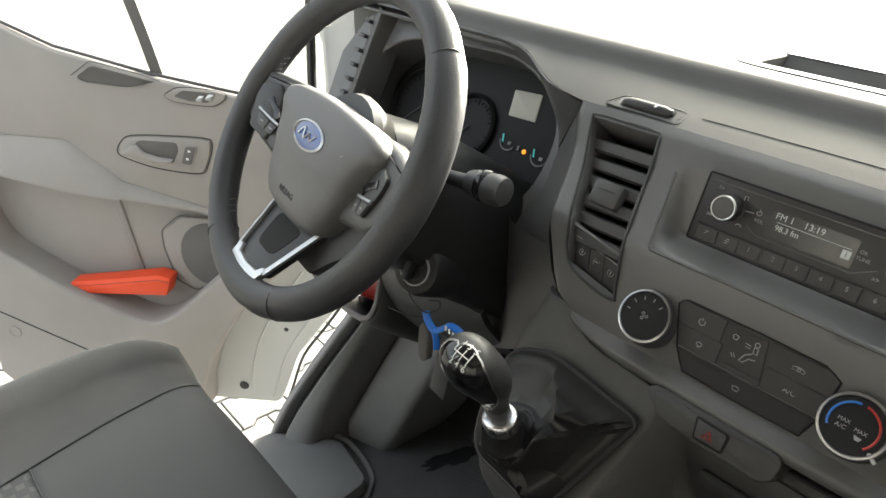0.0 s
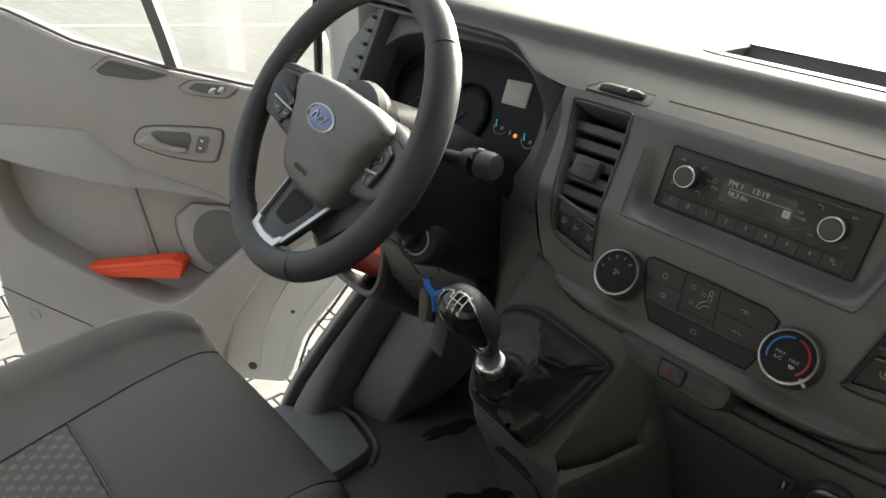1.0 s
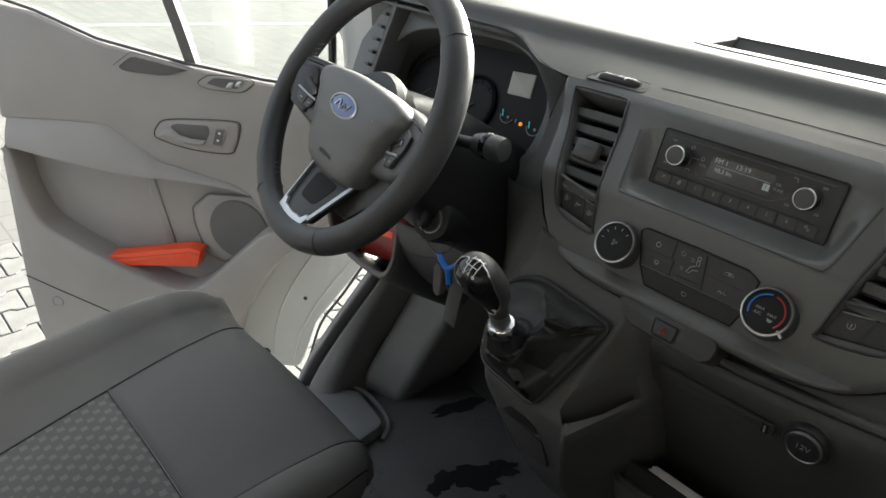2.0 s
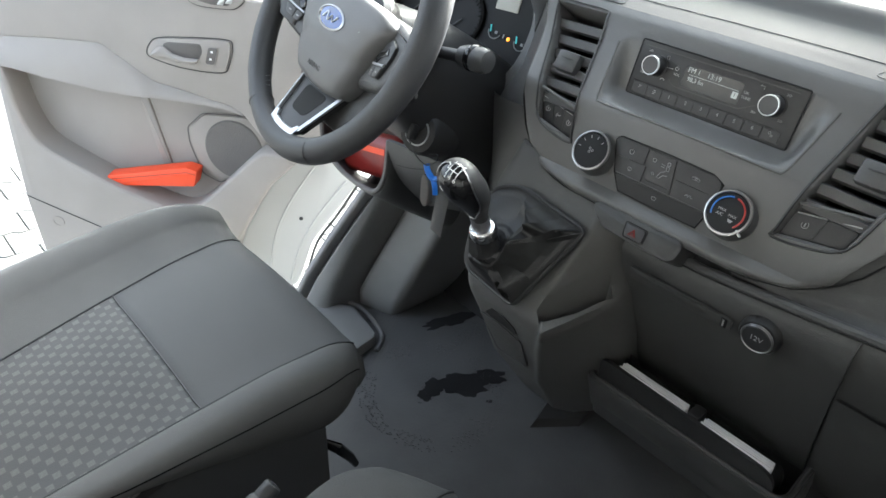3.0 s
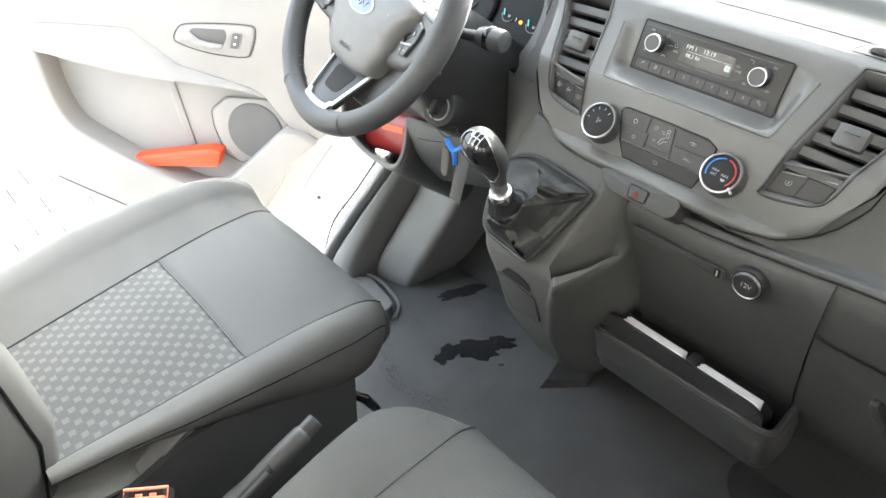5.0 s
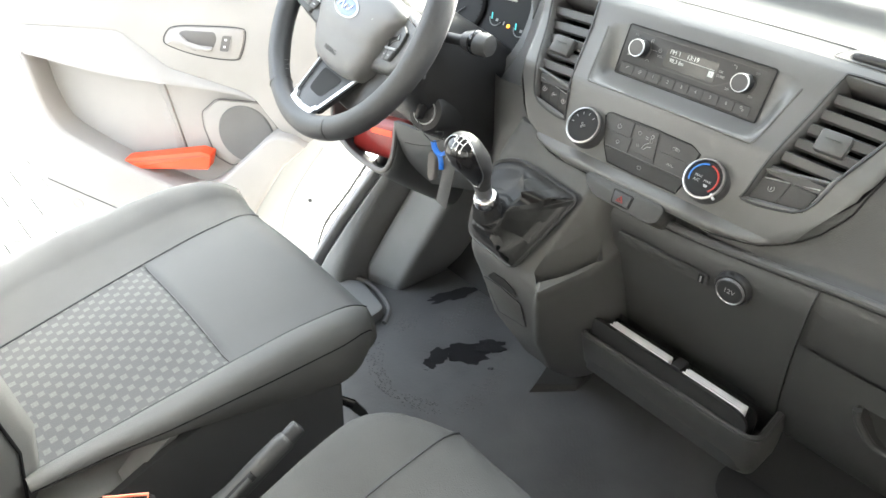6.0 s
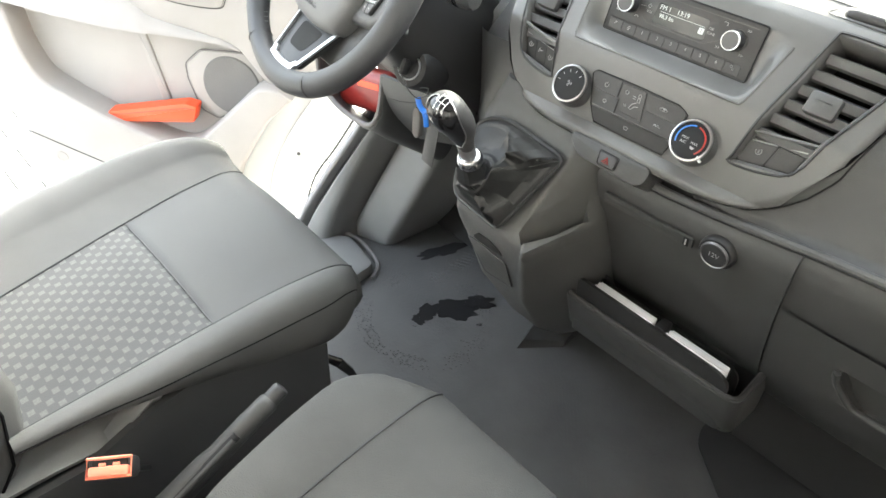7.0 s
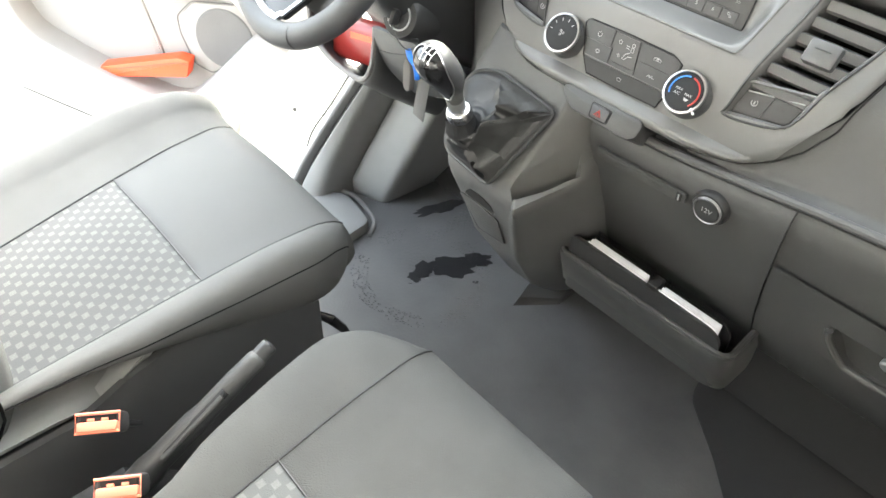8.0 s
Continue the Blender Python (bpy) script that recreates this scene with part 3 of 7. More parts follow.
# side of the fascia running back to the instrument surround
def flank(k, u):
    a = fas(-pod_lines(u)[4] - 0.0012, u, fas_n(pod_lines(u)[4], u) - ROLL)
    v = lerp(u, [-0.045, 0.177], [-0.108, 0.005])
    b = BIN @ Vector((lerp(v, [-0.108, -0.095, -0.05, 0.005], [0.172, 0.190, 0.205, 0.203]), v, 0.0012))
    return a.lerp(b, k)


BIN = basis((-0.54, 0.761, 0.80), (1, 0, 0), (0, 0.436, 0.9), (0, -0.9, 0.436))
part("fascia_side", sheet(flank, steps(0, 1, n=5), steps(-0.045, 0.0, 0.1, 0.177, n=4)), FASCIA, dash, m=DM)

# instrument surround
hole = [tuple(p.xy) for p in smooth([(-0.195, -0.029, 0), (-0.204, 0.022, 0), (-0.165, 0.069, 0), (-0.097, 0.090, 0), (-0.012, 0.096, 0), (0.063, 0.098, 0), (0.105, 0.090, 0), (0.15, 0.068, 0), (0.182, 0.035, 0), (0.192, 0.0, 0), (0.188, -0.05, 0), (0.165, -0.095, 0), (0.13, -0.108, 0), (-0.06, -0.112, 0), (-0.18, -0.09, 0)], 5, True)]
outer = [(-0.275, -0.12), (-0.285, 0.03), (-0.25, 0.10), (-0.2, 0.128), (0.1, 0.132), (0.208, 0.125), (0.206, -0.04), (0.191, -0.094), (0.155, -0.122), (-0.2, -0.125)]
bm = bmesh.new()
loops = []
for pts in (outer, hole):
    vs = [bm.verts.new((x, y, 0.0)) for x, y in pts]
    loops.append([bm.edges.new((vs[i], vs[(i + 1) % len(vs)])) for i in range(len(vs))])
bmesh.ops.triangle_fill(bm, edges=[e for l in loops for e in l], use_beauty=True)
inner = loops[1]
for step, grow in ((0.0004, 0.0), (0.002, 0.002), (0.03, 0.0), (0.050, 0.0)):
    ret = bmesh.ops.extrude_edge_only(bm, edges=inner)
    inner = [q for q in ret["geom"] if isinstance(q, bmesh.types.BMEdge)]
    for v in [q for q in ret["geom"] if isinstance(q, bmesh.types.BMVert)]:
        v.co.z -= step
        v.co.x *= 1 - grow / 0.2
        v.co.y *= 1 - grow / 0.1
part("instrument_surround", bm, FASCIA, dash, m=DM @ BIN)

def hood_fill(q, v):
    """Blend from the hood's lip down to the instrument surround and the side of the fascia."""
    qs = [0, 0.3, 0.45, 0.62, 0.82, 1.0]
    x = lerp(q, [0, 0.3, 1], [-0.62, -0.47, -0.279])
    _, y, z = dash_top(x, 0.69)
    a = Vector((x, y - 0.0005, z - 0.0006)).lerp(flank(0, 0.177), max(0.0, (q - 0.8) / 0.2))
    b = Vector((lerp(q, qs, [-0.62, -0.47, -0.42, -0.375, -0.348, -0.337]), lerp(q, qs, [0.805, 0.806, 0.801, 0.789, 0.776, 0.762]), lerp(q, qs, [0.894, 0.893, 0.883, 0.859, 0.832, 0.8045]))).lerp(flank(1, 0.177), q ** 4)
    return a.lerp(b, v) + Vector((0, -0.005, 0.002)) * math.sin(math.pi * v) * (1 - q)


part("hood_blend", sheet(hood_fill, steps(0, 1, n=24), steps(0, 1, n=8), 0.002), FASCIA, dash, m=DM, angle=80)

# passenger face, nose ridge and lower panels
def rise(x):
    return lerp(x, [0.08, 0.14, 0.21, 0.27, 0.34, 0.6], [0.0, 0.005, 0.013, 0.0205, 0.0265, 0.030])


def face_right(c, v):
    y = lerp(v, [0, 0.15, 0.35, 0.6, 0.8, 0.9, 0.95, 1.0], [0.6940, 0.684, 0.664, 0.638, 0.612, 0.602, 0.602, 0.612])
    z = lerp(v, [0, 0.15, 0.35, 0.6, 0.8, 0.9, 0.95, 1.0], [0.8885, 0.878, 0.84, 0.775, 0.71, 0.684, 0.672, 0.662])
    u = max(-0.052, min(0.177, (z - 0.742) / 0.848 + 0.006))
    x0 = pod_lines(u)[4] + 0.0014
    x = x0 + (0.87 - x0) * c
    k = lerp(x, [0.10, 0.28], [0.0, 1.0])       # the foot of the face rolls out into a narrow shelf
    y += k * (lerp(v, [0.6, 0.8, 0.9, 0.935, 0.955, 0.97, 1.0], [0.638, 0.622, 0.6145, 0.612, 0.602, 0.592, 0.594]) - y) if v > 0.6 else 0
    z += rise(x) * lerp(v, [0.35, 0.9], [0, 1]) + k * lerp(v, [0.9, 0.97, 1.0], [0, 0.003, 0.002])
    p = Vector((x, y + 0.012 + 0.10 * max(0, x - 0.3) ** 2, z))
    at_rim = max(0.0, 1 - (x - x0) / 0.09) ** 2 * lerp(z, [0.686, 0.706], [0, 1])      # the panel starts flush with the fascia's rolled edge
    up = max(-0.052, min(0.177, (p - FAS.translation).dot(FAS.col[1].xyz)))
    return tuple(p.lerp(fas(x, up, fas_n(pod_lines(up)[4], up) - ROLL), at_rim))


part("passenger_panel", sheet(face_right, [0, 0.02, 0.04, 0.06, 0.09, 0.12, 0.16] + steps(0.2, 1, n=6), steps(0, 0.35, 0.8, n=8) + [0.83, 0.86, 0.885, 0.9, 0.915, 0.93, 0.94, 0.948, 0.956, 0.964, 0.972, 0.982, 1.0], 0.004), LOWER, dash, m=DM, angle=60)
run = [(x, 0.608 + 0.10 * max(0, x - 0.3) ** 2, 0.6665 + rise(x)) for x in (0.05, 0.08, 0.11, 0.14, 0.175, 0.21, 0.24, 0.27, 0.305, 0.34, 0.42, 0.5, 0.6, 0.72, 0.86)]
part("ridge", tube(run, 0.0058, 10), DASH, dash, m=DM)
part("ridge_gap", tube([(x, y - 0.0035, z - 0.0048) for x, y, z in run], 0.0014, 6), HOLE_SHADE, dash, m=DM)
LOW_Z = [0.30, 0.36, 0.42, 0.47, 0.56, 0.62, 0.645, 0.665, 0.70]
LOW_Y = [0.80, 0.735, 0.692, 0.662, 0.625, 0.607, 0.604, 0.613, 0.68]


def low_y(z):
    return lerp(z, LOW_Z, LOW_Y)


part("lower_panel", sheet(lambda x, z: (x, low_y(z), z + rise(x) * lerp(z, [0.56, 0.645], [0, 1])), steps(-0.06, 0.25, n=8), steps(0.30, 0.42, 0.56, 0.645, 0.70, n=4), 0.004), LOWER, dash, m=DM)
part("glovebox_surround", holed(lambda x, z: (x, low_y(z) + 0.0052 + 0.10 * max(0, x - 0.3) ** 2, z + rise(x) * lerp(z, [0.57, 0.645], [0, 1])), steps(0.2470, 0.30, 0.70, 0.87, n=4), steps(0.30, 0.37, 0.57, 0.645, 0.70, n=4), [(0.30, 0.70, 0.37, 0.57)], 0.004, (0, -0.93, -0.36), 0.001), LOWER, dash, m=DM)
bm = holed(lambda x, z: (x, low_y(z) - 0.002 + 0.10 * max(0, x - 0.3) ** 2, z), steps(0.2535, 0.335, 0.49, 0.78, n=5), steps(0.33, 0.483, 0.553, 0.596, n=4), [(0.335, 0.49, 0.483, 0.553)], 0.022, (0, -0.93, -0.36), 0.004)
lid = part("glovebox_lid", bm, LOWER, dash, "dark grey glovebox lid with a recessed pull", m=DM)
part("pull_recess", rbox(0.16, 0.01, 0.075, 0.002, at=(0.4125, low_y(0.518) + 0.026, 0.518)), LOWER, lid, m=DM)
def on_lid(x, z, out):
    return (x, low_y(z) - 0.002 + 0.10 * max(0, x - 0.3) ** 2 - 0.93 * out, z - 0.36 * out)


LIP = [(0.3365, 0.545), (0.339, 0.530), (0.350, 0.511), (0.364, 0.493), (0.378, 0.4885), (0.42, 0.488), (0.487, 0.4875)]
part("pull_corner", loft([[on_lid(x, z, o) for x, z in ((0.333, 0.481), (0.333, 0.545), (0.339, 0.530), (0.350, 0.511), (0.364, 0.493), (0.378, 0.486))] for o in (-0.02, 0.0)]), LOWER, lid, m=DM)
part("pull_lip", tube(smooth([on_lid(x, z, 0.001) for x, z in LIP], 3), 0.005, 10), LOWER, lid, "rounded finger pull", m=DM)
part("lock", lathe([(0.009, 0), (0.009, 0.006), (0.007, 0.008)], 20), SATIN, lid, "round metal lock", m=DM @ basis((0.405, low_y(0.53) + 0.014, 0.53), (1, 0, 0), (0, 0.36, -0.93), (0, -0.93, -0.36)))

def centre_side(k, u):
    a = fas(-pod_lines(u)[4] - 0.003, u, fas_n(pod_lines(u)[4], u) - 0.010)
    q = (0.02 - u) / 0.068
    b = Vector((-0.372 - 0.008 * q, 0.722 + 0.028 * q, 0.715 - 0.235 * q))
    return a + (b - a) * (1.2 * k) + Vector((0, -0.012, 0)) * math.sin(math.pi * k)


part("console_side", sheet(centre_side, steps(0, 1, n=8), steps(-0.048, -0.02, 0.02, n=6)), DASH_LOW, dash, "grey panel beside the column", m=DM, angle=60)
part("side_plug", lathe([(0.011, -0.004), (0.011, 0.001), (0.009, 0.002)], 18), BLACK, dash, "small round plug", m=DM @ basis((-0.378, 0.7350, 0.549), (-0.639, 0.557, -0.53), (0.45, -0.28, -0.85), (-0.62, -0.78, -0.07)))

# driver's knee panel and the left end of the dashboard
part("knee_panel", sheet(lambda x, v: (x, lerp(v, [0, 0.3, 0.6, 1], [0.80, 0.775, 0.785, 0.88]) + lerp(x, [-0.37, -0.31], [0, 0.06]), lerp(v, [0, 0.3, 0.6, 1], [0.72, 0.62, 0.53, 0.40])), steps(-0.80, -0.37, -0.31, -0.03, n=6), steps(0, 1, n=12), 0.006), DASH_LOW, dash, m=DM)

# ---- driver's door, swung open ----
DOOR = basis((0, 0, 0), (-0.753, -0.658, 0), (0, 0, 1), (0.658, -0.753, 0))     # along the door, up, into the cab
door = thing("van_door", "van driver's door standing open, grey trim and white shell", "door", Matrix.Translation((-0.93, 1.0, 0)))
shell = [(0.02, 0.70), (0.06, 0.45), (0.114, 0.172), (0.2, 0.04), (0.269, -0.067), (0.306, -0.191), (0.33, -0.245), (0.60, -0.262), (1.03, -0.262), (1.095, -0.19), (1.11, 0.02), (1.105, 0.19), (1.085, 0.5), (1.04, 0.75), (0.931, 0.722), (0.781, 0.668), (0.565, 0.630), (0.374, 0.606), (0.15, 0.588)]
part("shell", plate(rpoly(shell, 0.02, 3), -0.13, -0.06, 0.012), WHITE, door, "white painted door shell", m=DOOR)
for pts in ([(0.16, 0.16), (0.25, 0.03), (0.31, -0.09), (0.345, -0.22)], [(0.25, 0.20), (0.33, 0.07), (0.385, -0.06), (0.41, -0.2)]):
    part("shell_crease", tube(smooth([(a, b, -0.0605) for a, b in pts], 4), 0.004, 6), WHITE, door, m=DOOR)
part("drain_plug", lathe([(0.013, 0.0), (0.013, 0.003), (0.009, 0.004)], 20), BLACK, door, "black rubber plug", m=DOOR @ Matrix.Translation((0.43, -0.195, -0.061)))
part("drain_plug", lathe([(0.006, 0.0), (0.006, 0.003), (0.004, 0.004)], 16), BLACK, door, m=DOOR @ Matrix.Translation((0.30, 0.015, -0.061)))
part("edge_seal", tube(smooth([(0.10, 0.20, -0.062), (0.185, 0.05, -0.062), (0.255, -0.065, -0.062), (0.292, -0.19, -0.062), (0.315, -0.25, -0.062)], 4), 0.004, 6), BLACK, door, "black door edge seal", m=DOOR)
upper = [(1.075, 0.50), (1.035, 0.79), (0.931, 0.771), (0.781, 0.716), (0.565, 0.676), (0.374, 0.653), (0.16, 0.638), (0.12, 0.45), (0.20, 0.30), (0.278, 0.24), (0.36, 0.27), (0.423, 0.356), (0.458, 0.376), (0.66, 0.422), (0.72, 0.465), (0.783, 0.51), (0.9, 0.508)]
part("upper_trim", plate(rpoly(upper, 0.012, 3), -0.06, 0.0, 0.006, 3), DOORTRIM, door, "pale grey moulded door trim", m=DOOR)
up_s, up_z = [0.423, 0.458, 0.66, 0.72, 0.783, 0.9, 1.052], [0.356, 0.376, 0.422, 0.465, 0.51, 0.508, 0.502]
lo_s, lo_z = [0.423, 0.469, 0.61, 0.79, 0.949, 1.046], [0.35, 0.366, 0.379, 0.389, 0.411, 0.429]


def arm(s, v):
    za, zb = lerp(s, up_s, up_z), lerp(s, lo_s, lo_z)
    if v <= 1:
        return (s, za + (zb - za) * v + 0.001, -0.004 + 0.028 * math.sin(v * math.pi / 2) * min(1, (za - zb) / 0.05))
    return (s, zb - 0.006 * (v - 1), -0.004 + 0.028 * min(1, (za - zb) / 0.05) - 0.06 * (v - 1))


part("armrest", sheet(arm, steps(0.423, 0.66, 0.783, 1.06, n=8), steps(0, 1, 2, n=6)), DOORTRIM, door, m=DOOR)
part("recess", plate([(0.30, 0.22), (0.36, 0.30), (0.423, 0.37), (0.66, 0.45), (0.8, 0.45), (1.07, 0.46), (1.08, 0.0), (0.5, 0.0)], -0.06, -0.05, 0.0), DOORTRIM, door, m=DOOR)
part("recess_fold", plate(rpoly([(0.66, 0.12), (0.69, 0.12), (0.735, 0.385), (0.71, 0.39)], 0.004), -0.05, -0.044, 0.004), DOORTRIM, door, m=DOOR)
pocket = [(p.x, p.y) for p in smooth([(1.06, 0.44, 0), (1.046, 0.40, 0), (1.036, 0.308, 0), (1.004, 0.224, 0), (0.93, 0.172, 0), (0.818, 0.114, 0), (0.682, 0.063, 0), (0.625, 0.052, 0), (0.585, 0.065, 0), (0.54, 0.10, 0), (0.45, 0.19, 0), (0.373, 0.262, 0), (0.31, 0.262, 0)], 4)]
pocket += [(0.278, 0.24), (0.352, 0.166), (0.42, 0.05), (0.47, -0.04), (0.505, -0.15), (0.51, -0.235), (1.03, -0.24), (1.085, -0.18), (1.093, 0.02), (1.085, 0.19), (1.072, 0.40)]
part("map_pocket", plate(pocket, -0.055, 0.035, 0.01, 3), DOORTRIM, door, "grey door pocket wall", m=DOOR)
part("trim_seam", ribbon([(1.088, 0.046, 0.0355), (0.98, 0.003, 0.036), (0.833, -0.054, 0.036), (0.70, -0.106, 0.036)], 0.0016), BLACK, door, m=DOOR)
part("plug", lathe([(0.017, 0.0345), (0.017, 0.037), (0.0145, 0.037), (0.0145, 0.0358)], 24), DOORTRIM, door, "round screw cap", m=DOOR @ Matrix.Translation((1.010, -0.033, 0)))
spk = [(0.594, 0.285), (0.548, 0.328), (0.425, 0.332), (0.376, 0.262), (0.412, 0.190), (0.523, 0.126), (0.570, 0.150), (0.594, 0.238)]
speaker = part("speaker_panel", plate(rpoly(spk, 0.012), -0.05, -0.034, 0.004), DOORTRIM, door, m=DOOR)
part("grille", lathe([(0.0, 0.0), (0.072, 0.0), (0.076, -0.004)], 40, cap=False), SPEAKER, speaker, "dark perforated speaker grille", m=DOOR @ Matrix.Translation((0.472, 0.231, -0.0305)) @ Matrix.Diagonal((1.1, 1.18, 1, 1)))
part("speaker_gap", tube([(x, y, -0.0335) for x, y in rpoly([(0.474 + (x - 0.474) * 1.04, 0.230 + (y - 0.230) * 1.04) for x, y in spk], 0.012)], 0.0016, 5, True), DOORDARK, speaker, m=DOOR)
bez = [(p.x, p.y) for p in smooth([(0.655, 0.497, 0), (0.644, 0.522, 0), (0.618, 0.538, 0), (0.536, 0.546, 0), (0.450, 0.549, 0), (0.434, 0.537, 0), (0.448, 0.488, 0), (0.470, 0.467, 0), (0.564, 0.469, 0), (0.634, 0.484, 0)], 4, True)]
handle = part("handle_bezel", plate(bez, -0.004, 0.005, 0.003), DOORTRIM, door, m=DOOR)
part("bezel_gap", tube([(0.546 + (x - 0.546) * 1.035, 0.508 + (y - 0.508) * 1.07, 0.0012) for x, y in bez], 0.0012, 6, True), BLACK, handle, m=DOOR)
# the cup's shade is a darker plate on the bezel
part("handle_well_shade", plate(rpoly([(0.612, 0.526), (0.596, 0.533), (0.512, 0.536), (0.509, 0.517), (0.526, 0.484), (0.575, 0.480), (0.604, 0.492)], 0.008), 0.0035, 0.0058, 0.001), DOORDARK, handle, "handle cup with its shade painted dark", m=DOOR)
part("door_handle", loft([[(s, z + dz, n) for dz, n in ((-0.008 * w, 0.006), (-0.009 * w, 0.014), (0.0, 0.018), (0.009 * w, 0.012), (0.008 * w, 0.006))] for s, z, w in ((0.640, 0.499, 0.6), (0.622, 0.508, 1.5), (0.606, 0.509, 1.5), (0.588, 0.497, 0.9), (0.560, 0.491, 0.8), (0.534, 0.491, 0.7), (0.522, 0.494, 0.3))]), DOORTRIM, handle, "grey pull handle", m=DOOR, angle=60)
LOCK = rpoly([(0.491, 0.531), (0.466, 0.531), (0.480, 0.486), (0.505, 0.487)], 0.007)
lock = part("lock_switch", plate(LOCK, 0.004, 0.0075, 0.0015), DOORDARK, handle, m=DOOR)
part("lock_rim", tube([(x, y, 0.0075) for x, y in LOCK], 0.0010, 6, True), DOORTRIM, lock, m=DOOR)
for ys in (0.519, 0.500):
    part("marking", rbox(0.006, 0.005, 0.0004, 0, at=(0.486 + 0.3 * (0.51 - ys), ys, 0.0078)), INK, lock, m=DOOR)
sw_out = [(p.x, p.y) for p in smooth([(0.526, 0.640, 0), (0.514, 0.652, 0), (0.486, 0.662, 0), (0.412, 0.662, 0), (0.389, 0.653, 0), (0.412, 0.632, 0), (0.440, 0.628, 0), (0.500, 0.630, 0)], 4, True)]
sw = part("window_switch_panel", plate(sw_out, -0.002, 0.006, 0.002), DOORTRIM, door, m=DOOR)
part("panel_gap", tube([(0.457 + (x - 0.457) * 1.03, 0.646 + (y - 0.646) * 1.08, 0.001) for x, y in sw_out], 0.0010, 6, True), BLACK, sw, m=DOOR)
# darker plate painting the shade of the finger well
part("finger_well_shade", plate(rpoly([(0.505, 0.643), (0.484, 0.658), (0.408, 0.658), (0.428, 0.636), (0.470, 0.636)], 0.006), 0.005, 0.0068), DOORDARK, sw, m=DOOR)
for k in (0, 1):
    part("window_switch", plate(rpoly([(0.4460 - 0.021 * k, 0.651 + 0.0045 * k), (0.4330 - 0.021 * k, 0.651 + 0.0045 * k), (0.4400 - 0.021 * k, 0.637 + 0.0045 * k), (0.4560 - 0.021 * k, 0.638 + 0.0045 * k)], 0.003), 0.0055, 0.011, 0.002), SATIN, sw, "silver window switch", m=DOOR)
GRAB = rpoly([(0.730, 0.662), (0.690, 0.691), (0.548, 0.669), (0.609, 0.650), (0.712, 0.653)], [0.010, 0.012, 0.006, 0.02, 0.012])
part("grab_recess", plate(GRAB, -0.004, 0.0005), DOORTRIM, door, "finger recess below the window", m=DOOR)
GRAB_IN = [(0.64 + (x - 0.64) * 0.90, 0.668 + (y - 0.668) * 0.82) for x, y in GRAB]
# darker trim colour puts recess shade on the slope
part("grab_slope_shade", loft([[(x, y, 0.0006) for x, y in GRAB], [(0.64 + (x - 0.64) * 0.97, 0.670 + (y - 0.670) * 0.93, 0.0040) for x, y in GRAB], [(x, y - 0.002, 0.0012) for x, y in GRAB_IN]]), DOORDARK, door, m=DOOR)
part("grab_lip", tube(smooth([(0.740, 0.665, 0.0006), (0.700, 0.694, 0.0006), (0.682, 0.699, 0.0006), (0.62, 0.690, 0.0006), (0.536, 0.672, 0.0006)], 4), 0.0010, 6), DOORDARK, door, m=DOOR)
part("belt_seal", ribbon([(1.03, 0.80, -0.02), (0.931, 0.776, -0.018), (0.781, 0.722, -0.016), (0.565, 0.682, -0.016), (0.374, 0.659, -0.016), (0.1, 0.642, -0.016)], 0.004), BLACK, door, "black rubber window seal", m=DOOR)
glass = part("door_window", plate([(0.14, 0.63), (0.374, 0.645), (0.565, 0.668), (0.781, 0.708), (0.931, 0.76), (1.03, 0.785), (0.98, 1.05), (0.86, 1.35), (0.62, 1.36), (0.34, 1.1)], -0.055, -0.05), GLASS, door, "clear side window", m=DOOR)
glass.visible_shadow = False
part("window_bar", loft([[(s + dx, z, n) for dx, n in ((-0.014, -0.06), (0.014, -0.06), (0.014, -0.035), (-0.014, -0.035))] for s, z in ((0.555, 0.66), (0.578, 0.75), (0.61, 0.86), (0.72, 1.34))]), DOORDARK, door, "grey upright bar between the panes", m=DOOR)
part("window_frame", tube([(0.10, 0.62, -0.05), (0.20, 0.86, -0.05), (0.34, 1.1, -0.05), (0.62, 1.37, -0.05), (0.86, 1.37, -0.05), (0.99, 1.05, -0.05), (1.06, 0.78, -0.05)], 0.022, 8), WHITE, door, m=DOOR)

# orange plastic case lying in the door pocket
case = thing("plastic_case", "orange plastic case lying in the door pocket", "case", Matrix.Translation((-0.93, 1.0, 0)))
bm = plate(rpoly([(0.84, 0.096), (0.84, 0.128), (0.60, 0.182), (0.568, 0.174), (0.583, 0.124)], [0.004, 0.004, 0.006, 0.005, 0.005]), -0.030, 0.012, 0.004)
part("body", bm, ORANGE, case, m=DOOR)
part("lid_line", tube([(0.84, 0.116, 0.0122), (0.60, 0.168, 0.0122), (0.575, 0.163, 0.0122)], 0.0008, 5), RED, case, m=DOOR)

# ---- steering wheel ----
W_TILT, W_YAW, W_SPIN = radians(31.75), radians(-5.9), radians(-3.5)
w_n = Vector((math.sin(W_YAW) * math.cos(W_TILT), -math.cos(W_YAW) * math.cos(W_TILT), math.sin(W_TILT)))
w_a = Vector((math.cos(W_YAW), math.sin(W_YAW), 0))
WHEEL = basis((-0.458, 0.488, 0.827), w_a, w_n.cross(w_a), w_n) @ Matrix.Rotation(W_SPIN, 4, "Z")


def ring_pt(deg, r=0.184, z=0.0):
    return (r * math.cos(radians(deg)), r * math.sin(radians(deg)), z)


def dished(bm):
    """The side spokes rise from the hub to the rim."""
    for v in bm.verts:
        v.co.z += 0.33 * (max(0.095, abs(v.co.x)) - 0.124)
    return bm


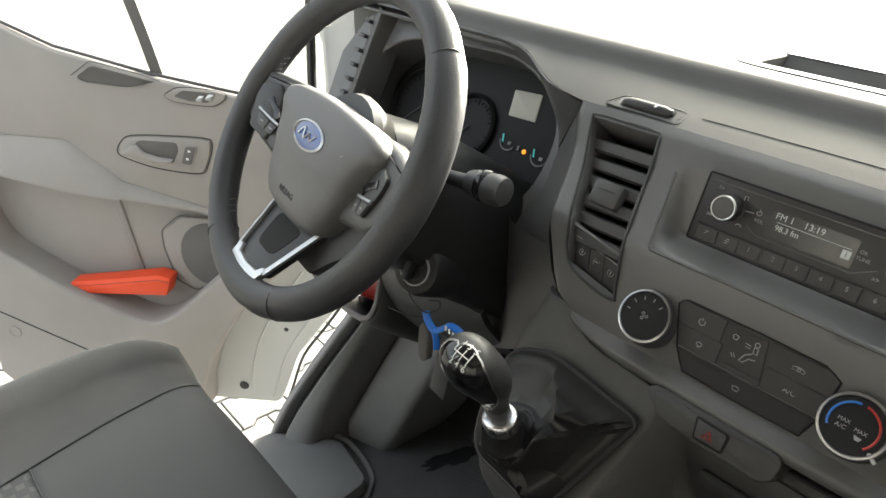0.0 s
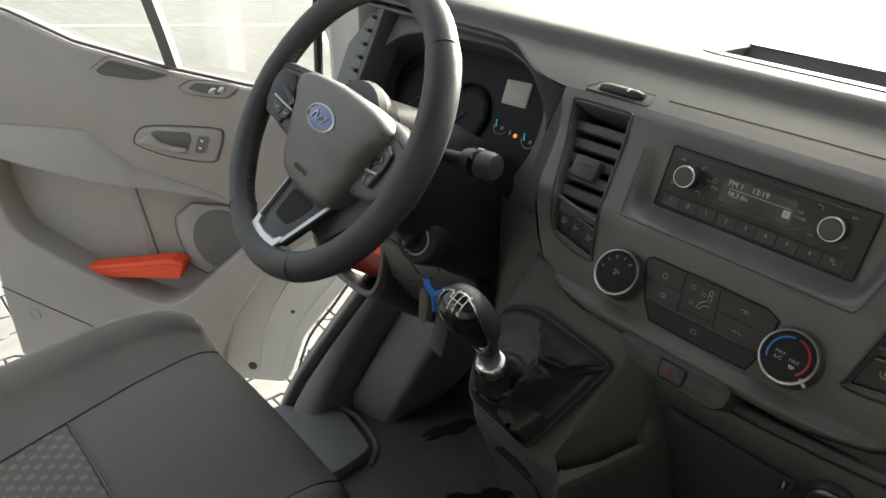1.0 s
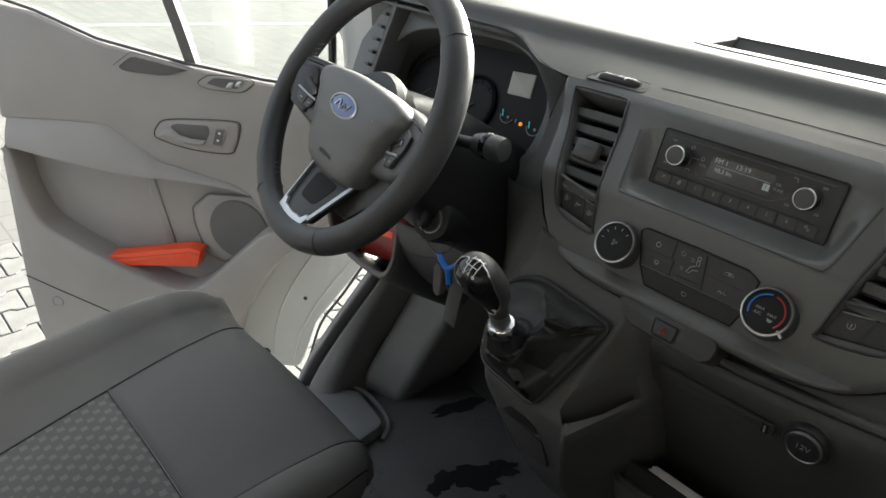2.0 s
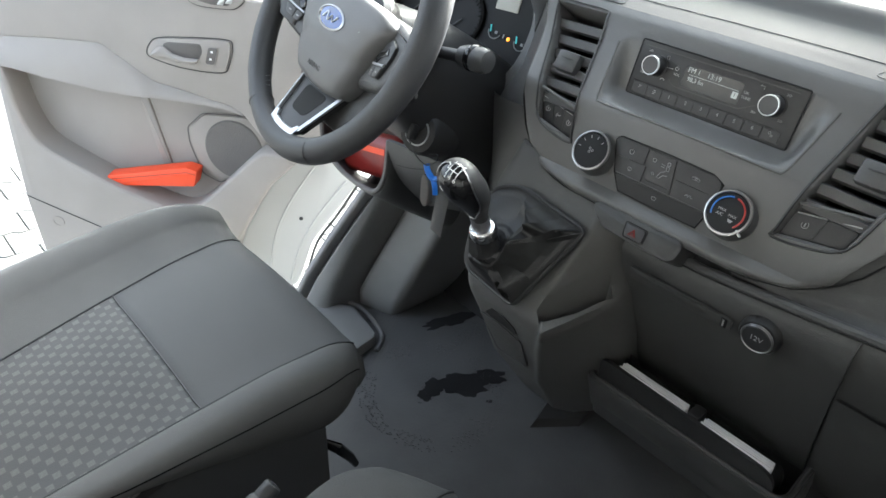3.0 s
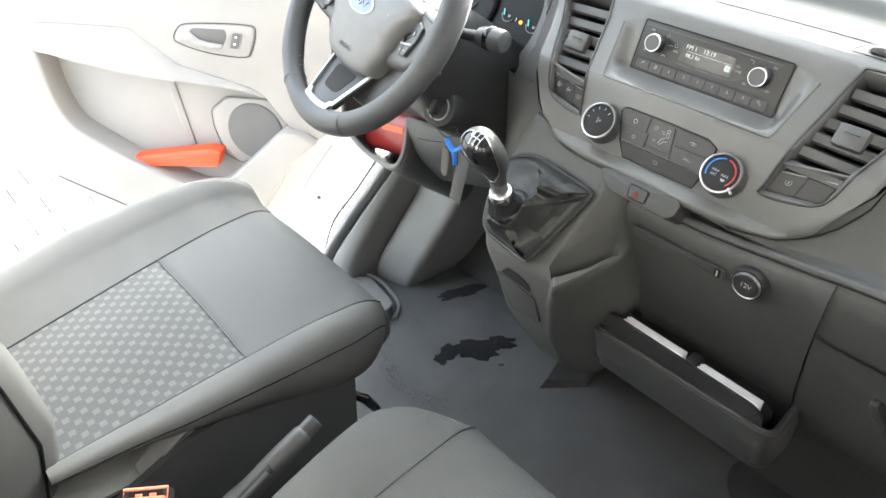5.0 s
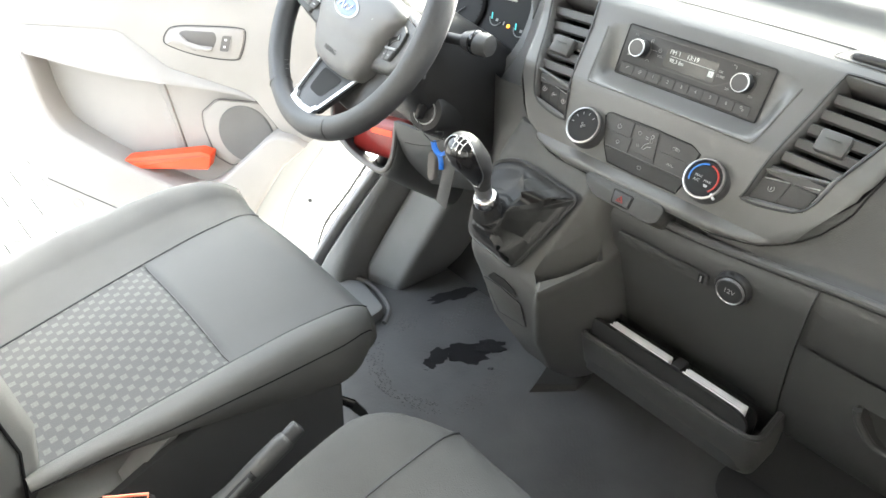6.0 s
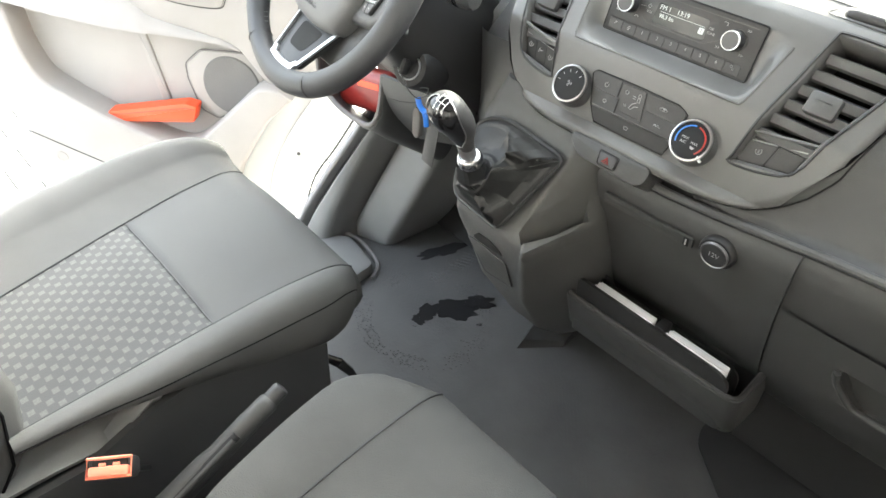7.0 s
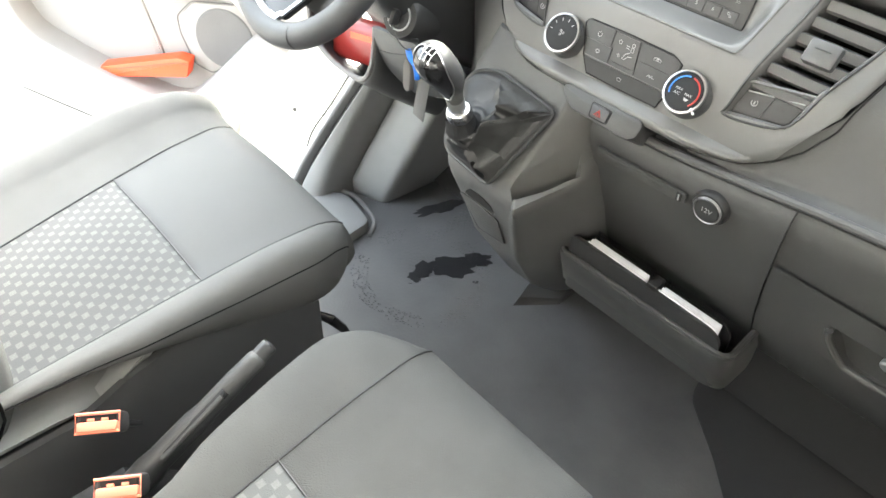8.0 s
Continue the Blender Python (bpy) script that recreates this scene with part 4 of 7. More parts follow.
def build_wheel():
    wheel = thing("steering_wheel", "black leather steering wheel with grey pad and silver trim", "steering wheel", WHEEL)
    rim = part("rim", tube([ring_pt(i * 5) for i in range(72)], [0.0174 + 0.0012 * (math.cos(radians(i * 10 - 40)) > 0.55) for i in range(72)], 16, True, flat=1.08), LEATHER, wheel)
    for a in (242, 299, 48, 138):
        part("seam", tube([(Vector(ring_pt(a)) + (Vector(ring_pt(a)).normalized() * math.cos(q) + Vector((0, 0, 1)) * math.sin(q)) * 0.0181) for q in [radians(k * 22.5) for k in range(16)]], 0.0009, 5, True), BLACK, rim)
    bm = bmesh.new()
    for i in range(26):
        a = 160 + i * 3.0
        tube([ring_pt(a, 0.1685, 0.007), ring_pt(a + 1.2, 0.1663, 0.001), ring_pt(a, 0.1672, -0.005)], 0.0008, 4, bm=bm)
    part("stitching", bm, GREYINK, rim)
    # centre pad, domed
    side = [(0.05, 0.047), (0.092, 0.042), (0.1150, 0.032), (0.1155, 0.019), (0.102, 0.004), (0.090, -0.018), (0.082, -0.046), (0.068, -0.076), (0.048, -0.090)]
    out = smooth([(0, 0.049, 0)] + [(x, y, 0) for x, y in side] + [(0, -0.095, 0)] + [(-x, y, 0) for x, y in side[::-1]], 4, True)
    rings = []
    for k, h in ((0.95, -0.050), (1.0, -0.024), (1.0, -0.014), (0.985, -0.007), (0.95, -0.002), (0.88, 0.0025), (0.8, 0.0045), (0.7, 0.0065), (0.58, 0.0080), (0.45, 0.0090), (0.32, 0.0096), (0.2, 0.0100), (0.08, 0.0100)):
        rings.append([(p.x * k, p.y * k - 0.008 * (1 - k), h - 0.006 * max(0, -p.y * k - 0.05) / 0.05 + (0.005 * (0.5 + 0.5 * math.tanh((p.y * k + 0.028) / 0.007)) if k < 0.97 else 0)) for p in out])
    part("airbag_pad", loft(rings), PADMAT, wheel, "grained grey airbag cover", angle=60)
    badge = part("badge", lathe([(0.024, 0.0), (0.024, 0.004), (0.0215, 0.005), (0.0205, 0.0035)], 36), CHROME, wheel, "oval chrome-rimmed blue badge", m=Matrix.Translation((0, 0.0, 0.0118)) @ Matrix.Diagonal((1.45, 0.68, 1, 1)))
    part("badge_face", lathe([(0.0205, 0.0), (0.0205, 0.0035), (0.012, 0.0043)], 36), BADGE, badge, m=Matrix.Translation((0, 0.0, 0.0118)) @ Matrix.Diagonal((1.45, 0.68, 1, 1)))
    part("badge_mark", tube(smooth([(-0.018, -0.004, 0.0168), (-0.010, 0.006, 0.0169), (-0.004, -0.005, 0.0169), (0.003, 0.003, 0.0169), (0.009, -0.004, 0.0169), (0.018, 0.005, 0.0167)], 4), 0.0011, 5), SATIN, badge)
    lettering("AIRBAG", 0.0105, Matrix.Translation((0, -0.068, 0.0052)) @ Matrix.Rotation(radians(11), 4, "X"), BLACK, wheel)
    for sx in (-1, 1):
        part("horn_mark", tube([(sx * 0.066 + d * 0.5, 0.002 + abs(d) * 0.4, 0.0118) for d in (-0.008, -0.002, 0.004, 0.008)], 0.0008, 4), GREYINK, wheel)
        # side spokes with key clusters
        sp = [(0.075, 0.046), (0.13, 0.040), (0.168, 0.034), (0.168, -0.030), (0.136, -0.046), (0.07, -0.060)]
        bm = plate(rpoly([(sx * x, y) for x, y in sp], 0.008), -0.034, -0.006, 0.010, 4)
        part("spoke", dished(bm), DASH, wheel, angle=60)
        grow = 1.0 if sx > 0 else 1.22
        cl = [(x * (1 + 0.35 * (grow - 1)), y * grow) for x, y in [(0.109, 0.010), (0.122, 0.021), (0.146, 0.014), (0.147, -0.002), (0.136, -0.032), (0.106, -0.036), (0.1005, -0.019)]]
        keys = part("key_pad", dished(plate(rpoly([(sx * x, y) for x, y in cl], 0.005), -0.012, 0.0005, 0.003)), BLACK, wheel)
        part("key_cross", dished(plate([(sx * x, y) for x, y in ((0.104, -0.008), (0.112, -0.016), (0.118, -0.008), (0.130, -0.002), (0.138, 0.0), (0.130, 0.008), (0.124, 0.003), (0.112, -0.001))], 0.0002, 0.0022, 0.0006)), GLOSS, keys)
        part("key_trim", dished(tube([(sx * 0.1025, -0.0185, 0.0012), (sx * 0.120, -0.0165, 0.0016), (sx * 0.1415, -0.0130, 0.0012)], 0.0019, 6)), SATIN, keys, "silver strip")
        for k in (0, 1):
            part("key", dished(plate(rpoly([(sx * x, y) for x, y in ([(0.1035, -0.0215), (0.1165, -0.020), (0.1185, -0.033), (0.1075, -0.034)] if k == 0 else [(0.1180, -0.0198), (0.1395, -0.0165), (0.1345, -0.0305), (0.1200, -0.0328)])], 0.002), 0.0, 0.0020, 0.0008)), DASH, keys)
            part("key_mark", dished(rbox(0.005, 0.002, 0.0004, 0, at=(sx * (0.111 + 0.017 * k), -0.027 + 0.002 * k, 0.0022))), GREYINK, keys)
    # lower spoke: a grey web edged in silver; its opening is painted-on shade
    def web(x, y, h=0.0):
        return (x, y, h + 0.004 - 0.38 * max(0, y + 0.165))

    outline = [(0.058, -0.080), (0.052, -0.098), (0.043, -0.130), (0.035, -0.160), (0.0, -0.168)]
    outline = outline + [(-x, y) for x, y in outline[-2::-1]]
    bm = plate(rpoly(outline, 0.006), -0.012, 0.0, 0.002)
    for v in bm.verts:
        v.co = web(v.co.x, v.co.y, v.co.z)
    part("spoke", bm, BLACK, wheel)
    bm = plate(rpoly([(-0.030, -0.098), (0.030, -0.098), (0.020, -0.138), (-0.020, -0.138)], 0.010), -0.001, 0.0006)
    for v in bm.verts:
        v.co = web(v.co.x, v.co.y, v.co.z)
    part("spoke_opening", bm, HOLE_SHADE, wheel)
    for sx in (-1, 1):
        legs = [(0.055, -0.086), (0.049, -0.108), (0.042, -0.134), (0.036, -0.155)]
        bm = loft([[web(sx * (x - 0.0028), y, 0.0), web(sx * (x + 0.0030), y, -0.001), web(sx * (x + 0.0032), y, 0.003), web(sx * (x - 0.0022), y, 0.0042)] for x, y in legs])
        part("spoke_trim", bm, SATIN, wheel, "satin silver spoke edging")
    foot = [(0.038, -0.150), (0.035, -0.164), (0.030, -0.170), (0.0, -0.173), (0.0, -0.160), (0.024, -0.158), (0.030, -0.150)]
    foot = foot[:4] + [(-x, y) for x, y in foot[2::-1]] + [(-0.030, -0.150), (-0.024, -0.158)] + foot[4:]
    bm = plate(foot, -0.004, 0.0046, 0.0015)
    for v in bm.verts:
        v.co = web(v.co.x, v.co.y, v.co.z)
    part("spoke_trim", bm, SATIN, wheel, "satin silver spoke edging")
    web_side = [(0.160, -0.028), (0.150, -0.046), (0.122, -0.070), (0.084, -0.100), (0.056, -0.132)]
    part("hub_plate", plate(rpoly([(x, y) for x, y in web_side] + [(-x, y) for x, y in web_side[::-1]] + [(-0.10, 0.03), (0.10, 0.03)], 0.006), -0.052, -0.036, 0.003), BLACK, wheel)
    part("hub", lathe([(0.05, -0.09), (0.062, -0.06), (0.07, -0.03), (0.066, -0.02)], 28), BLACK, wheel)
    return wheel


build_wheel()


# ---- steering column ----
COLUMN = basis((-0.452, 0.53, 0.795), (1, 0, 0), (0, 0.52, 0.854), (0, -0.854, 0.52))
IGN = basis((0.0665, -0.0830, -0.1055), (0.979, 0, -0.204), (0.035, 0.985, 0.17), (0.2, -0.17, 0.965))


def build_column():
    col = thing("steering_column", "black plastic steering column with stalks and ignition lock", "steering column", basis((-0.452, 0.53, 0.795), (1, 0, 0), (0, 0.52, 0.854), (0, -0.854, 0.52)))
    secs = []
    for z, w, h, dy in ((-0.32, 0.115, 0.10, -0.02), (-0.2, 0.105, 0.10, -0.016), (-0.10, 0.086, 0.09, -0.008), (-0.03, 0.07, 0.07, 0), (0.0, 0.058, 0.058, 0)):
        secs.append([(w * math.copysign(abs(math.cos(q)) ** 0.6, math.cos(q)), dy + h * math.copysign(abs(math.sin(q)) ** 0.6, math.sin(q)), z) for q in [2 * math.pi * k / 28 for k in range(28)]])
    part("shroud", loft(secs), BLACK, col, angle=50)
    for sx, up in ((1, 0.03), (-1, 0.03)):
        part("stalk_shaft", tube([(sx * 0.06, up, -0.06), (sx * 0.128, up + 0.0085, -0.0575)], [0.008, 0.009], 12), BLACK, col)
        st = part("stalk", tube([(sx * 0.124, up + 0.008, -0.0575), (sx * 0.126, up + 0.009, -0.057), (sx * 0.136, up + 0.010, -0.056), (sx * 0.166, up + 0.013, -0.055), (sx * 0.174, up + 0.014, -0.055), (sx * 0.176, up + 0.014, -0.055)], [0.009, 0.014, 0.0165, 0.0175, 0.0150, 0.009], 16), DASH, col, "black control stalk")
        part("stalk_ring", lathe([(0.0172, -0.005), (0.0182, -0.003), (0.0182, 0.003), (0.0172, 0.005)], 20), GLOSS, st, m=basis((sx * 0.147, up + 0.012, -0.0555), (0, 0, 1), (0, 1, 0), (sx, 0, 0)))
    ig = part("ignition_lock", lathe([(0.040, -0.06), (0.035, -0.006), (0.031, 0.001), (0.024, 0.002)], 32), BLACK, col, m=IGN)
    part("lock_ring", lathe([(0.022, 0.001), (0.0215, 0.004), (0.0195, 0.004), (0.019, 0.001)], 28, cap=False), SATIN, ig, m=IGN)
    part("reach_button", lathe([(0.007, 0), (0.007, 0.006), (0.005, 0.008)], 14), GLOSS, col, m=Matrix.Translation((0.083, -0.01, -0.03)) @ Matrix.Rotation(radians(70), 4, "Y"))
    return col


build_column()


# ---- seats ----
def build_seat(name, label, x0, x1, ins0, ins1, yb, yf, ysplit, z0, mats, puff=1.0, old_left=True):
    """A moulded van seat. ins0, ins1: the insert's left and right edges at the back and at the front."""
    seat = thing(name, label, "seat", Matrix.Translation(((x0 + x1) / 2, 0, 0)))
    M = seat.matrix_world.inverted()

    def corner(y, run, cut):
        return cut * (1 - math.sqrt(max(0.0, 1 - (max(0.0, y - (yf - run)) / run) ** 2)))

    def edges(y):
        k = (y - yb) / (yf - yb)
        if old_left:
            left = x0 + 0.03 * max(0, 1 - (k / 0.25)) + 0.05 * (max(0, k - 0.75) / 0.25) ** 2
        else:
            left = x0 + lerp(k, [0, 0.28, 0.39, 0.5, 0.62, 0.72, 0.78, 0.84, 0.9, 0.957, 1], [0.075, 0.046, 0.022, 0.008, -0.006, -0.015, -0.019, -0.015, 0.0, 0.034, 0.075])
        right = lerp(k, [0, 0.17, 0.32, 0.6], [x1 - 0.020, x1 - 0.013, x1 - 0.004, x1]) - corner(y, 0.12, 0.048)
        return left, ins0[0] + (ins0[1] - ins0[0]) * k, ins1[0] + (ins1[1] - ins1[0]) * k, right

    def top(y):
        d = max(0.0, y - (yf - 0.06))
        return z0 + 0.012 - 0.06 * (max(0, (yf - 0.13 - y)) / 0.5) ** 1.2 - 0.075 * (1 - math.sqrt(max(0.0, 1 - (d / 0.085) ** 2)))

    def flankz(k, y, t, inner, outer):
        """Side of the cushion: k 0 at the insert seam, 0.55 at the stitched shoulder, 1 at the lower edge."""
        f = (y - yb) / (yf - yb)
        zs = lerp(f, [0, 0.23, 0.45, 0.78, 0.91, 0.96, 1], [0.388, 0.392, 0.391, 0.388, 0.382, 0.370, 0.345]) + z0 - 0.395 - 0.01 * (not old_left)
        zb = lerp(f, [0, 0.17, 0.3, 0.53, 0.86, 1], [0.37, 0.368, 0.355, 0.325, 0.272, 0.262]) if old_left else 0.25
        if k <= 0.55:
            q = k / 0.55
            return inner + (outer - inner) * math.sin(q * math.pi / 2), t + (zs - t) * q ** 1.5 + 0.024 * puff * lerp(f, [0.78, 1.0], [1.0, 0.1]) * math.sin(q * math.pi) ** 0.75
        q = (k - 0.55) / 0.45
        return outer - math.copysign(0.026, outer - inner) * q * q, zs + (zb - zs) * q

    def surf(c, y):
        a, b, d, e = edges(y)
        t = top(y)
        if c <= 1 and old_left:      # left bolster, from low outside to the insert seam
            q = c * math.pi * 0.62
            x = b - (b - a) * (0.5 + 0.5 * math.cos(q)) ** 0.8 if c < 1 else b
            z = t - 0.17 * (1 - min(1, c / 0.45)) ** 1.6 + 0.028 * puff * math.sin(min(1, c * 1.02) * math.pi) ** 0.8
        elif c <= 1:
            x, z = flankz(1 - c, y, t, b, a)
        elif c >= 2:
            x, z = flankz(c - 2, y, t, d, e)
        else:
            k = c - 1
            x = b + (d - b) * k
            z = t + 0.010 * math.sin(k * math.pi) ** 0.7 - 0.004
        if y > ysplit - 0.006 and abs(y - ysplit) < 0.006 and 1 < c < 2:
            z -= 0.003
        return (x, y, z)

    ys = steps(yb, ysplit - 0.01, n=10) + [ysplit - 0.004, ysplit] + [ysplit + 0.006] + steps(ysplit + 0.014, yf - 0.06, n=8) + [yf - 0.045, yf - 0.03, yf - 0.018, yf - 0.008, yf]
    yl = [y for y in ys if y <= ysplit]
    yh = [y for y in ys if y >= ysplit]
    def nose(c, v):
        p = Vector(surf(c, yf))
        w = min(1, (3 - c) / 0.5, 1 if old_left else c / 0.5)
        lim = surf(3, yf)[0]
        px = min(p.x, lim + max(0, p.x - lim) * (1 - v * v))
        return (px, p.y + (0.024 * math.sin(min(1, v * 1.5) * math.pi / 2) - 0.05 * max(0, v - 0.5)) * w, p.z - max(0, p.z - (z0 - 0.135)) * v)
    def welded(bm):
        bmesh.ops.remove_doubles(bm, verts=bm.verts, dist=1e-5)
        return bm

    part("bolster", welded(sheet(surf, steps(0, 1, n=14), ys, bm=sheet(nose, steps(0, 1, n=14), steps(0, 1, n=8)))), mats[0], seat, m=M, angle=60)
    part("bolster", welded(sheet(surf, steps(2, 3, n=14), ys, bm=sheet(nose, steps(2, 3, n=14), steps(0, 1, n=8)))), mats[0], seat, m=M, angle=60)
    part("front_panel", welded(sheet(surf, steps(1, 2, n=14), yh, bm=sheet(nose, steps(1, 2, n=14), steps(0, 1, n=8)))), mats[1], seat, "smooth dark cloth front panel", m=M, angle=60)
    part("insert", sheet(surf, steps(1, 2, n=14), yl), mats[2], seat, "woven cloth insert with pale squares", m=M, angle=60)
    for c in (1, 2):
        part("seam", tube([Vector(surf(c, y)) + Vector((0, 0, 0.0005)) for y in ys], 0.0016, 5), BLACK, seat, m=M)
    for c in (2.55,) if old_left else (0.45,):
        part("seam", tube([Vector(surf(c, y)) for y in ys], 0.0011, 5), STITCH, seat, m=M)
    part("seam", tube([Vector(surf(1 + k / 14, ysplit)) + Vector((0, 0, 0.001)) for k in range(15)], 0.0013, 5), BLACK, seat, m=M)
    # backrest leaning back, with side bolsters standing forward and piped edges
    mid, half = (x0 + x1) / 2, (x1 - x0) / 2 - 0.035
    rows, pipes = [], ([], [])
    for z in steps(0.285, 0.43, 0.56, 1.0, n=5):
        f = lerp(z, [0.285, 0.34, 0.43, 0.55, 0.7, 1.0], [-0.128, -0.102, -0.088, -0.104, -0.15, -0.26]) + yb + 0.12
        w = half * lerp(z, [0.285, 0.34, 0.8, 1.0], [0.93, 1.0, 0.98, 0.86])
        front = [(-1, -0.07), (-0.97, -0.035), (-0.90, -0.010), (-0.80, 0.0), (-0.68, -0.012), (-0.55, -0.036), (-0.3, -0.046), (0, -0.05)]
        front += [(-u, v) for u, v in front[-2::-1]]
        rows.append([(mid + u * w, f + v, z) for u, v in front] + [(mid + u * w, f + v, z) for u, v in ((0.98, -0.12), (0.9, -0.15), (-0.9, -0.15), (-0.98, -0.12))])
        for k, sg in enumerate((-1, 1)):
            pipes[k].append((mid + sg * w * 0.955, f - 0.026, z))
    part("backrest", loft(rows), mats[0], seat, m=M, angle=60)
    for line in pipes:
        part("piping", tube(line, 0.0022, 6), STITCH, seat, m=M)
    return seat


driver = build_seat("driver_seat", "dark grey cloth driver's seat with a checked insert", -0.815, -0.262, (-0.59, -0.672), (-0.335, -0.318), -0.12, 0.405, 0.163, 0.395, (CLOTH, CLOTH2, CHECK))
M = driver.matrix_world.inverted()
part("pedestal", loft([[(-0.77, -0.45, z), (-0.29, -0.45, z), (-0.29, 0.33 - k, z), (-0.77, 0.33 - k, z)] for z, k in ((0.0, 0.06), (0.12, 0.04), (0.26, 0.0))]), BLACK, driver, m=M)
part("side_cover", sheet(lambda y, v: (-0.288 - 0.012 * v, y, lerp(v, [0, 1], [0.02, lerp(y, [-0.45, -0.02, 0.02, 0.06, 0.16, 0.33], [0.28, 0.29, 0.325, 0.352, 0.33, 0.275])])), steps(-0.45, 0.33, n=10), steps(0, 1, n=4), 0.012), DASH, driver, "black plastic seat side cover", m=M)
# ledge and shoulder carry their sunlight as a pale colour
part("side_ledge", sheet(lambda y, v: (-0.44 + 0.127 * v + 0.12 * max(0, y + 0.05) * v, y, 0.292 + 0.006 * (1 - v) - 0.04 * max(0, v - 0.85) + lerp(y, [-0.01, 0.02, 0.06], [0, 0.012, 0.062])), steps(-0.42, -0.02, 0.06, n=6), steps(0, 1, n=6), 0.01), SUNLIT_LEDGE, driver, "plastic ledge on the seat base, sun glare painted pale grey", m=M)
part("cover_shoulder", sheet(lambda y, v: (-0.2965 - lerp(y, [-0.02, 0.06, 0.28], [0.030, 0.024, 0.004]) * v, y, lerp(y, [-0.02, 0.02, 0.06, 0.16, 0.30], [0.29, 0.325, 0.352, 0.333, 0.287]) + 0.002 + lerp(y, [-0.02, 0.06, 0.28], [0.006, 0.016, 0.003]) * v), steps(-0.02, 0.06, 0.30, n=8), steps(0, 1, n=4), 0.006), SUNLIT_LEDGE, driver, "chamfered shoulder of the side cover, painted pale as if lit", m=M)
part("adjuster_lever", tube([(-0.30, 0.335, 0.225), (-0.285, 0.35, 0.215), (-0.283, 0.372, 0.178), (-0.285, 0.385, 0.148)], [0.007, 0.009, 0.008, 0.006], 8, flat=0.6), GLOSS, driver, "glossy black seat adjuster lever", m=M)
passenger = build_seat("passenger_seat", "grey cloth passenger bench seat with a checked insert", -0.115, 0.83, (0.004, -0.022), (0.72, 0.74), -0.15, 0.34, 0.091, 0.398, (CLOTH_P, CLOTH_P, CHECK), 0.5, False)
M = passenger.matrix_world.inverted()
part("pedestal", loft([[(-0.02, -0.45, z), (0.79, -0.45, z), (0.79, 0.26 - k, z), (-0.05, 0.26 - k, z)] for z, k in ((0.0, 0.06), (0.12, 0.04), (0.24, 0.0))]), BLACK, passenger, m=M)

# ---- gear console ----
console = thing("gear_console", "dark grey gear lever console below the fascia", "console", Matrix.Translation((-0.12, 0.85, 0)))
M = console.matrix_world.inverted()
secs = []
LIP_Z, LIP_OUT = [0.0, 0.46, 0.50, 0.520, 0.531, 0.538, 0.556, 0.7], [0.003, 0.003, 0.006, 0.014, 0.014, 0.010, 0.002, 0.002]
for z, xa, xm, xb, yl, yd in ((0.0, -0.21, -0.188, -0.172, 0.915, 0.03), (0.06, -0.207, -0.170, -0.145, 0.845, 0.04), (0.2, -0.214, -0.130, -0.070, 0.705, 0.06), (0.35, -0.214, -0.10, -0.005, 0.60, 0.08), (0.46, -0.208, -0.075, 0.006, 0.547, 0.085), (0.50, -0.211, -0.062, 0.0, 0.528, 0.085), (0.520, -0.212, -0.055, -0.002, 0.521, 0.085), (0.531, -0.214, -0.055, -0.004, 0.521, 0.085), (0.538, -0.214, -0.057, -0.006, 0.523, 0.083), (0.556, -0.216, -0.072, -0.012, 0.531, 0.075), (0.58, -0.219, -0.072, -0.0135, 0.542, 0.066), (0.61, -0.222, -0.066, -0.016, 0.555, 0.052), (0.635, -0.224, -0.060, -0.018, 0.567, 0.040), (0.66, -0.226, -0.055, -0.02, 0.578, 0.03), (0.71, -0.22, -0.055, -0.02, 0.612, 0.03)):
    secs.append([(x, y, z) for x, y in rpoly([(xa, 1.0), (xa, yl), (xm - 0.012, yl), (xm, yl - lerp(z, LIP_Z, LIP_OUT)), (xb, yl + yd - lerp(z, LIP_Z, LIP_OUT)), (xb, 1.0)], [0.001, 0.025, 0.004, 0.006, 0.03, 0.001], 5)])
CARVED = loft(secs)


def climbed(bm):
    """The lip of the pocket climbs towards the dashboard."""
    for v in bm.verts:
        v.co.z += 0.95 * max(0, v.co.x + 0.055) * lerp(v.co.z, [0.36, 0.50, 0.56, 0.66], [0, 1, 1, 0])
    return bm


def carve(bm, cutter):
    """The solid bm with the solid cutter taken out of it."""
    obs = []
    for k in (bm, cutter):
        bmesh.ops.recalc_face_normals(k, faces=k.faces)
        me = bpy.data.meshes.new("blank")
        k.to_mesh(me)
        obs.append(new("blank", me))
    md = obs[0].modifiers.new("cut", "BOOLEAN")
    md.operation, md.solver, md.object = "DIFFERENCE", "EXACT", obs[1]
    bpy.context.view_layer.update()
    me = bpy.data.meshes.new_from_object(obs[0].evaluated_get(bpy.context.evaluated_depsgraph_get()))
    out = bmesh.new()
    out.from_mesh(me)
    for ob in obs:
        bpy.data.objects.remove(ob)
    return out


mouth = [(-0.079, 0.526), (-0.061, 0.5175), (-0.0345, 0.5490), (-0.0110, 0.5895), (-0.024, 0.597), (-0.049, 0.567), (-0.072, 0.539)]
CARVED = carve(climbed(CARVED), climbed(loft([[(x, y, z) for x, y in mouth] for z in (0.514, 0.53, 0.56, 0.60, 0.625)])))
SLOT = rpoly([(-0.181, 0.003), (-0.158, 0.030), (-0.146, 0.030), (-0.112, 0.004), (-0.121, -0.007), (-0.150, 0.004)], 0.003)
cut = plate(SLOT, -0.045, 0.02)
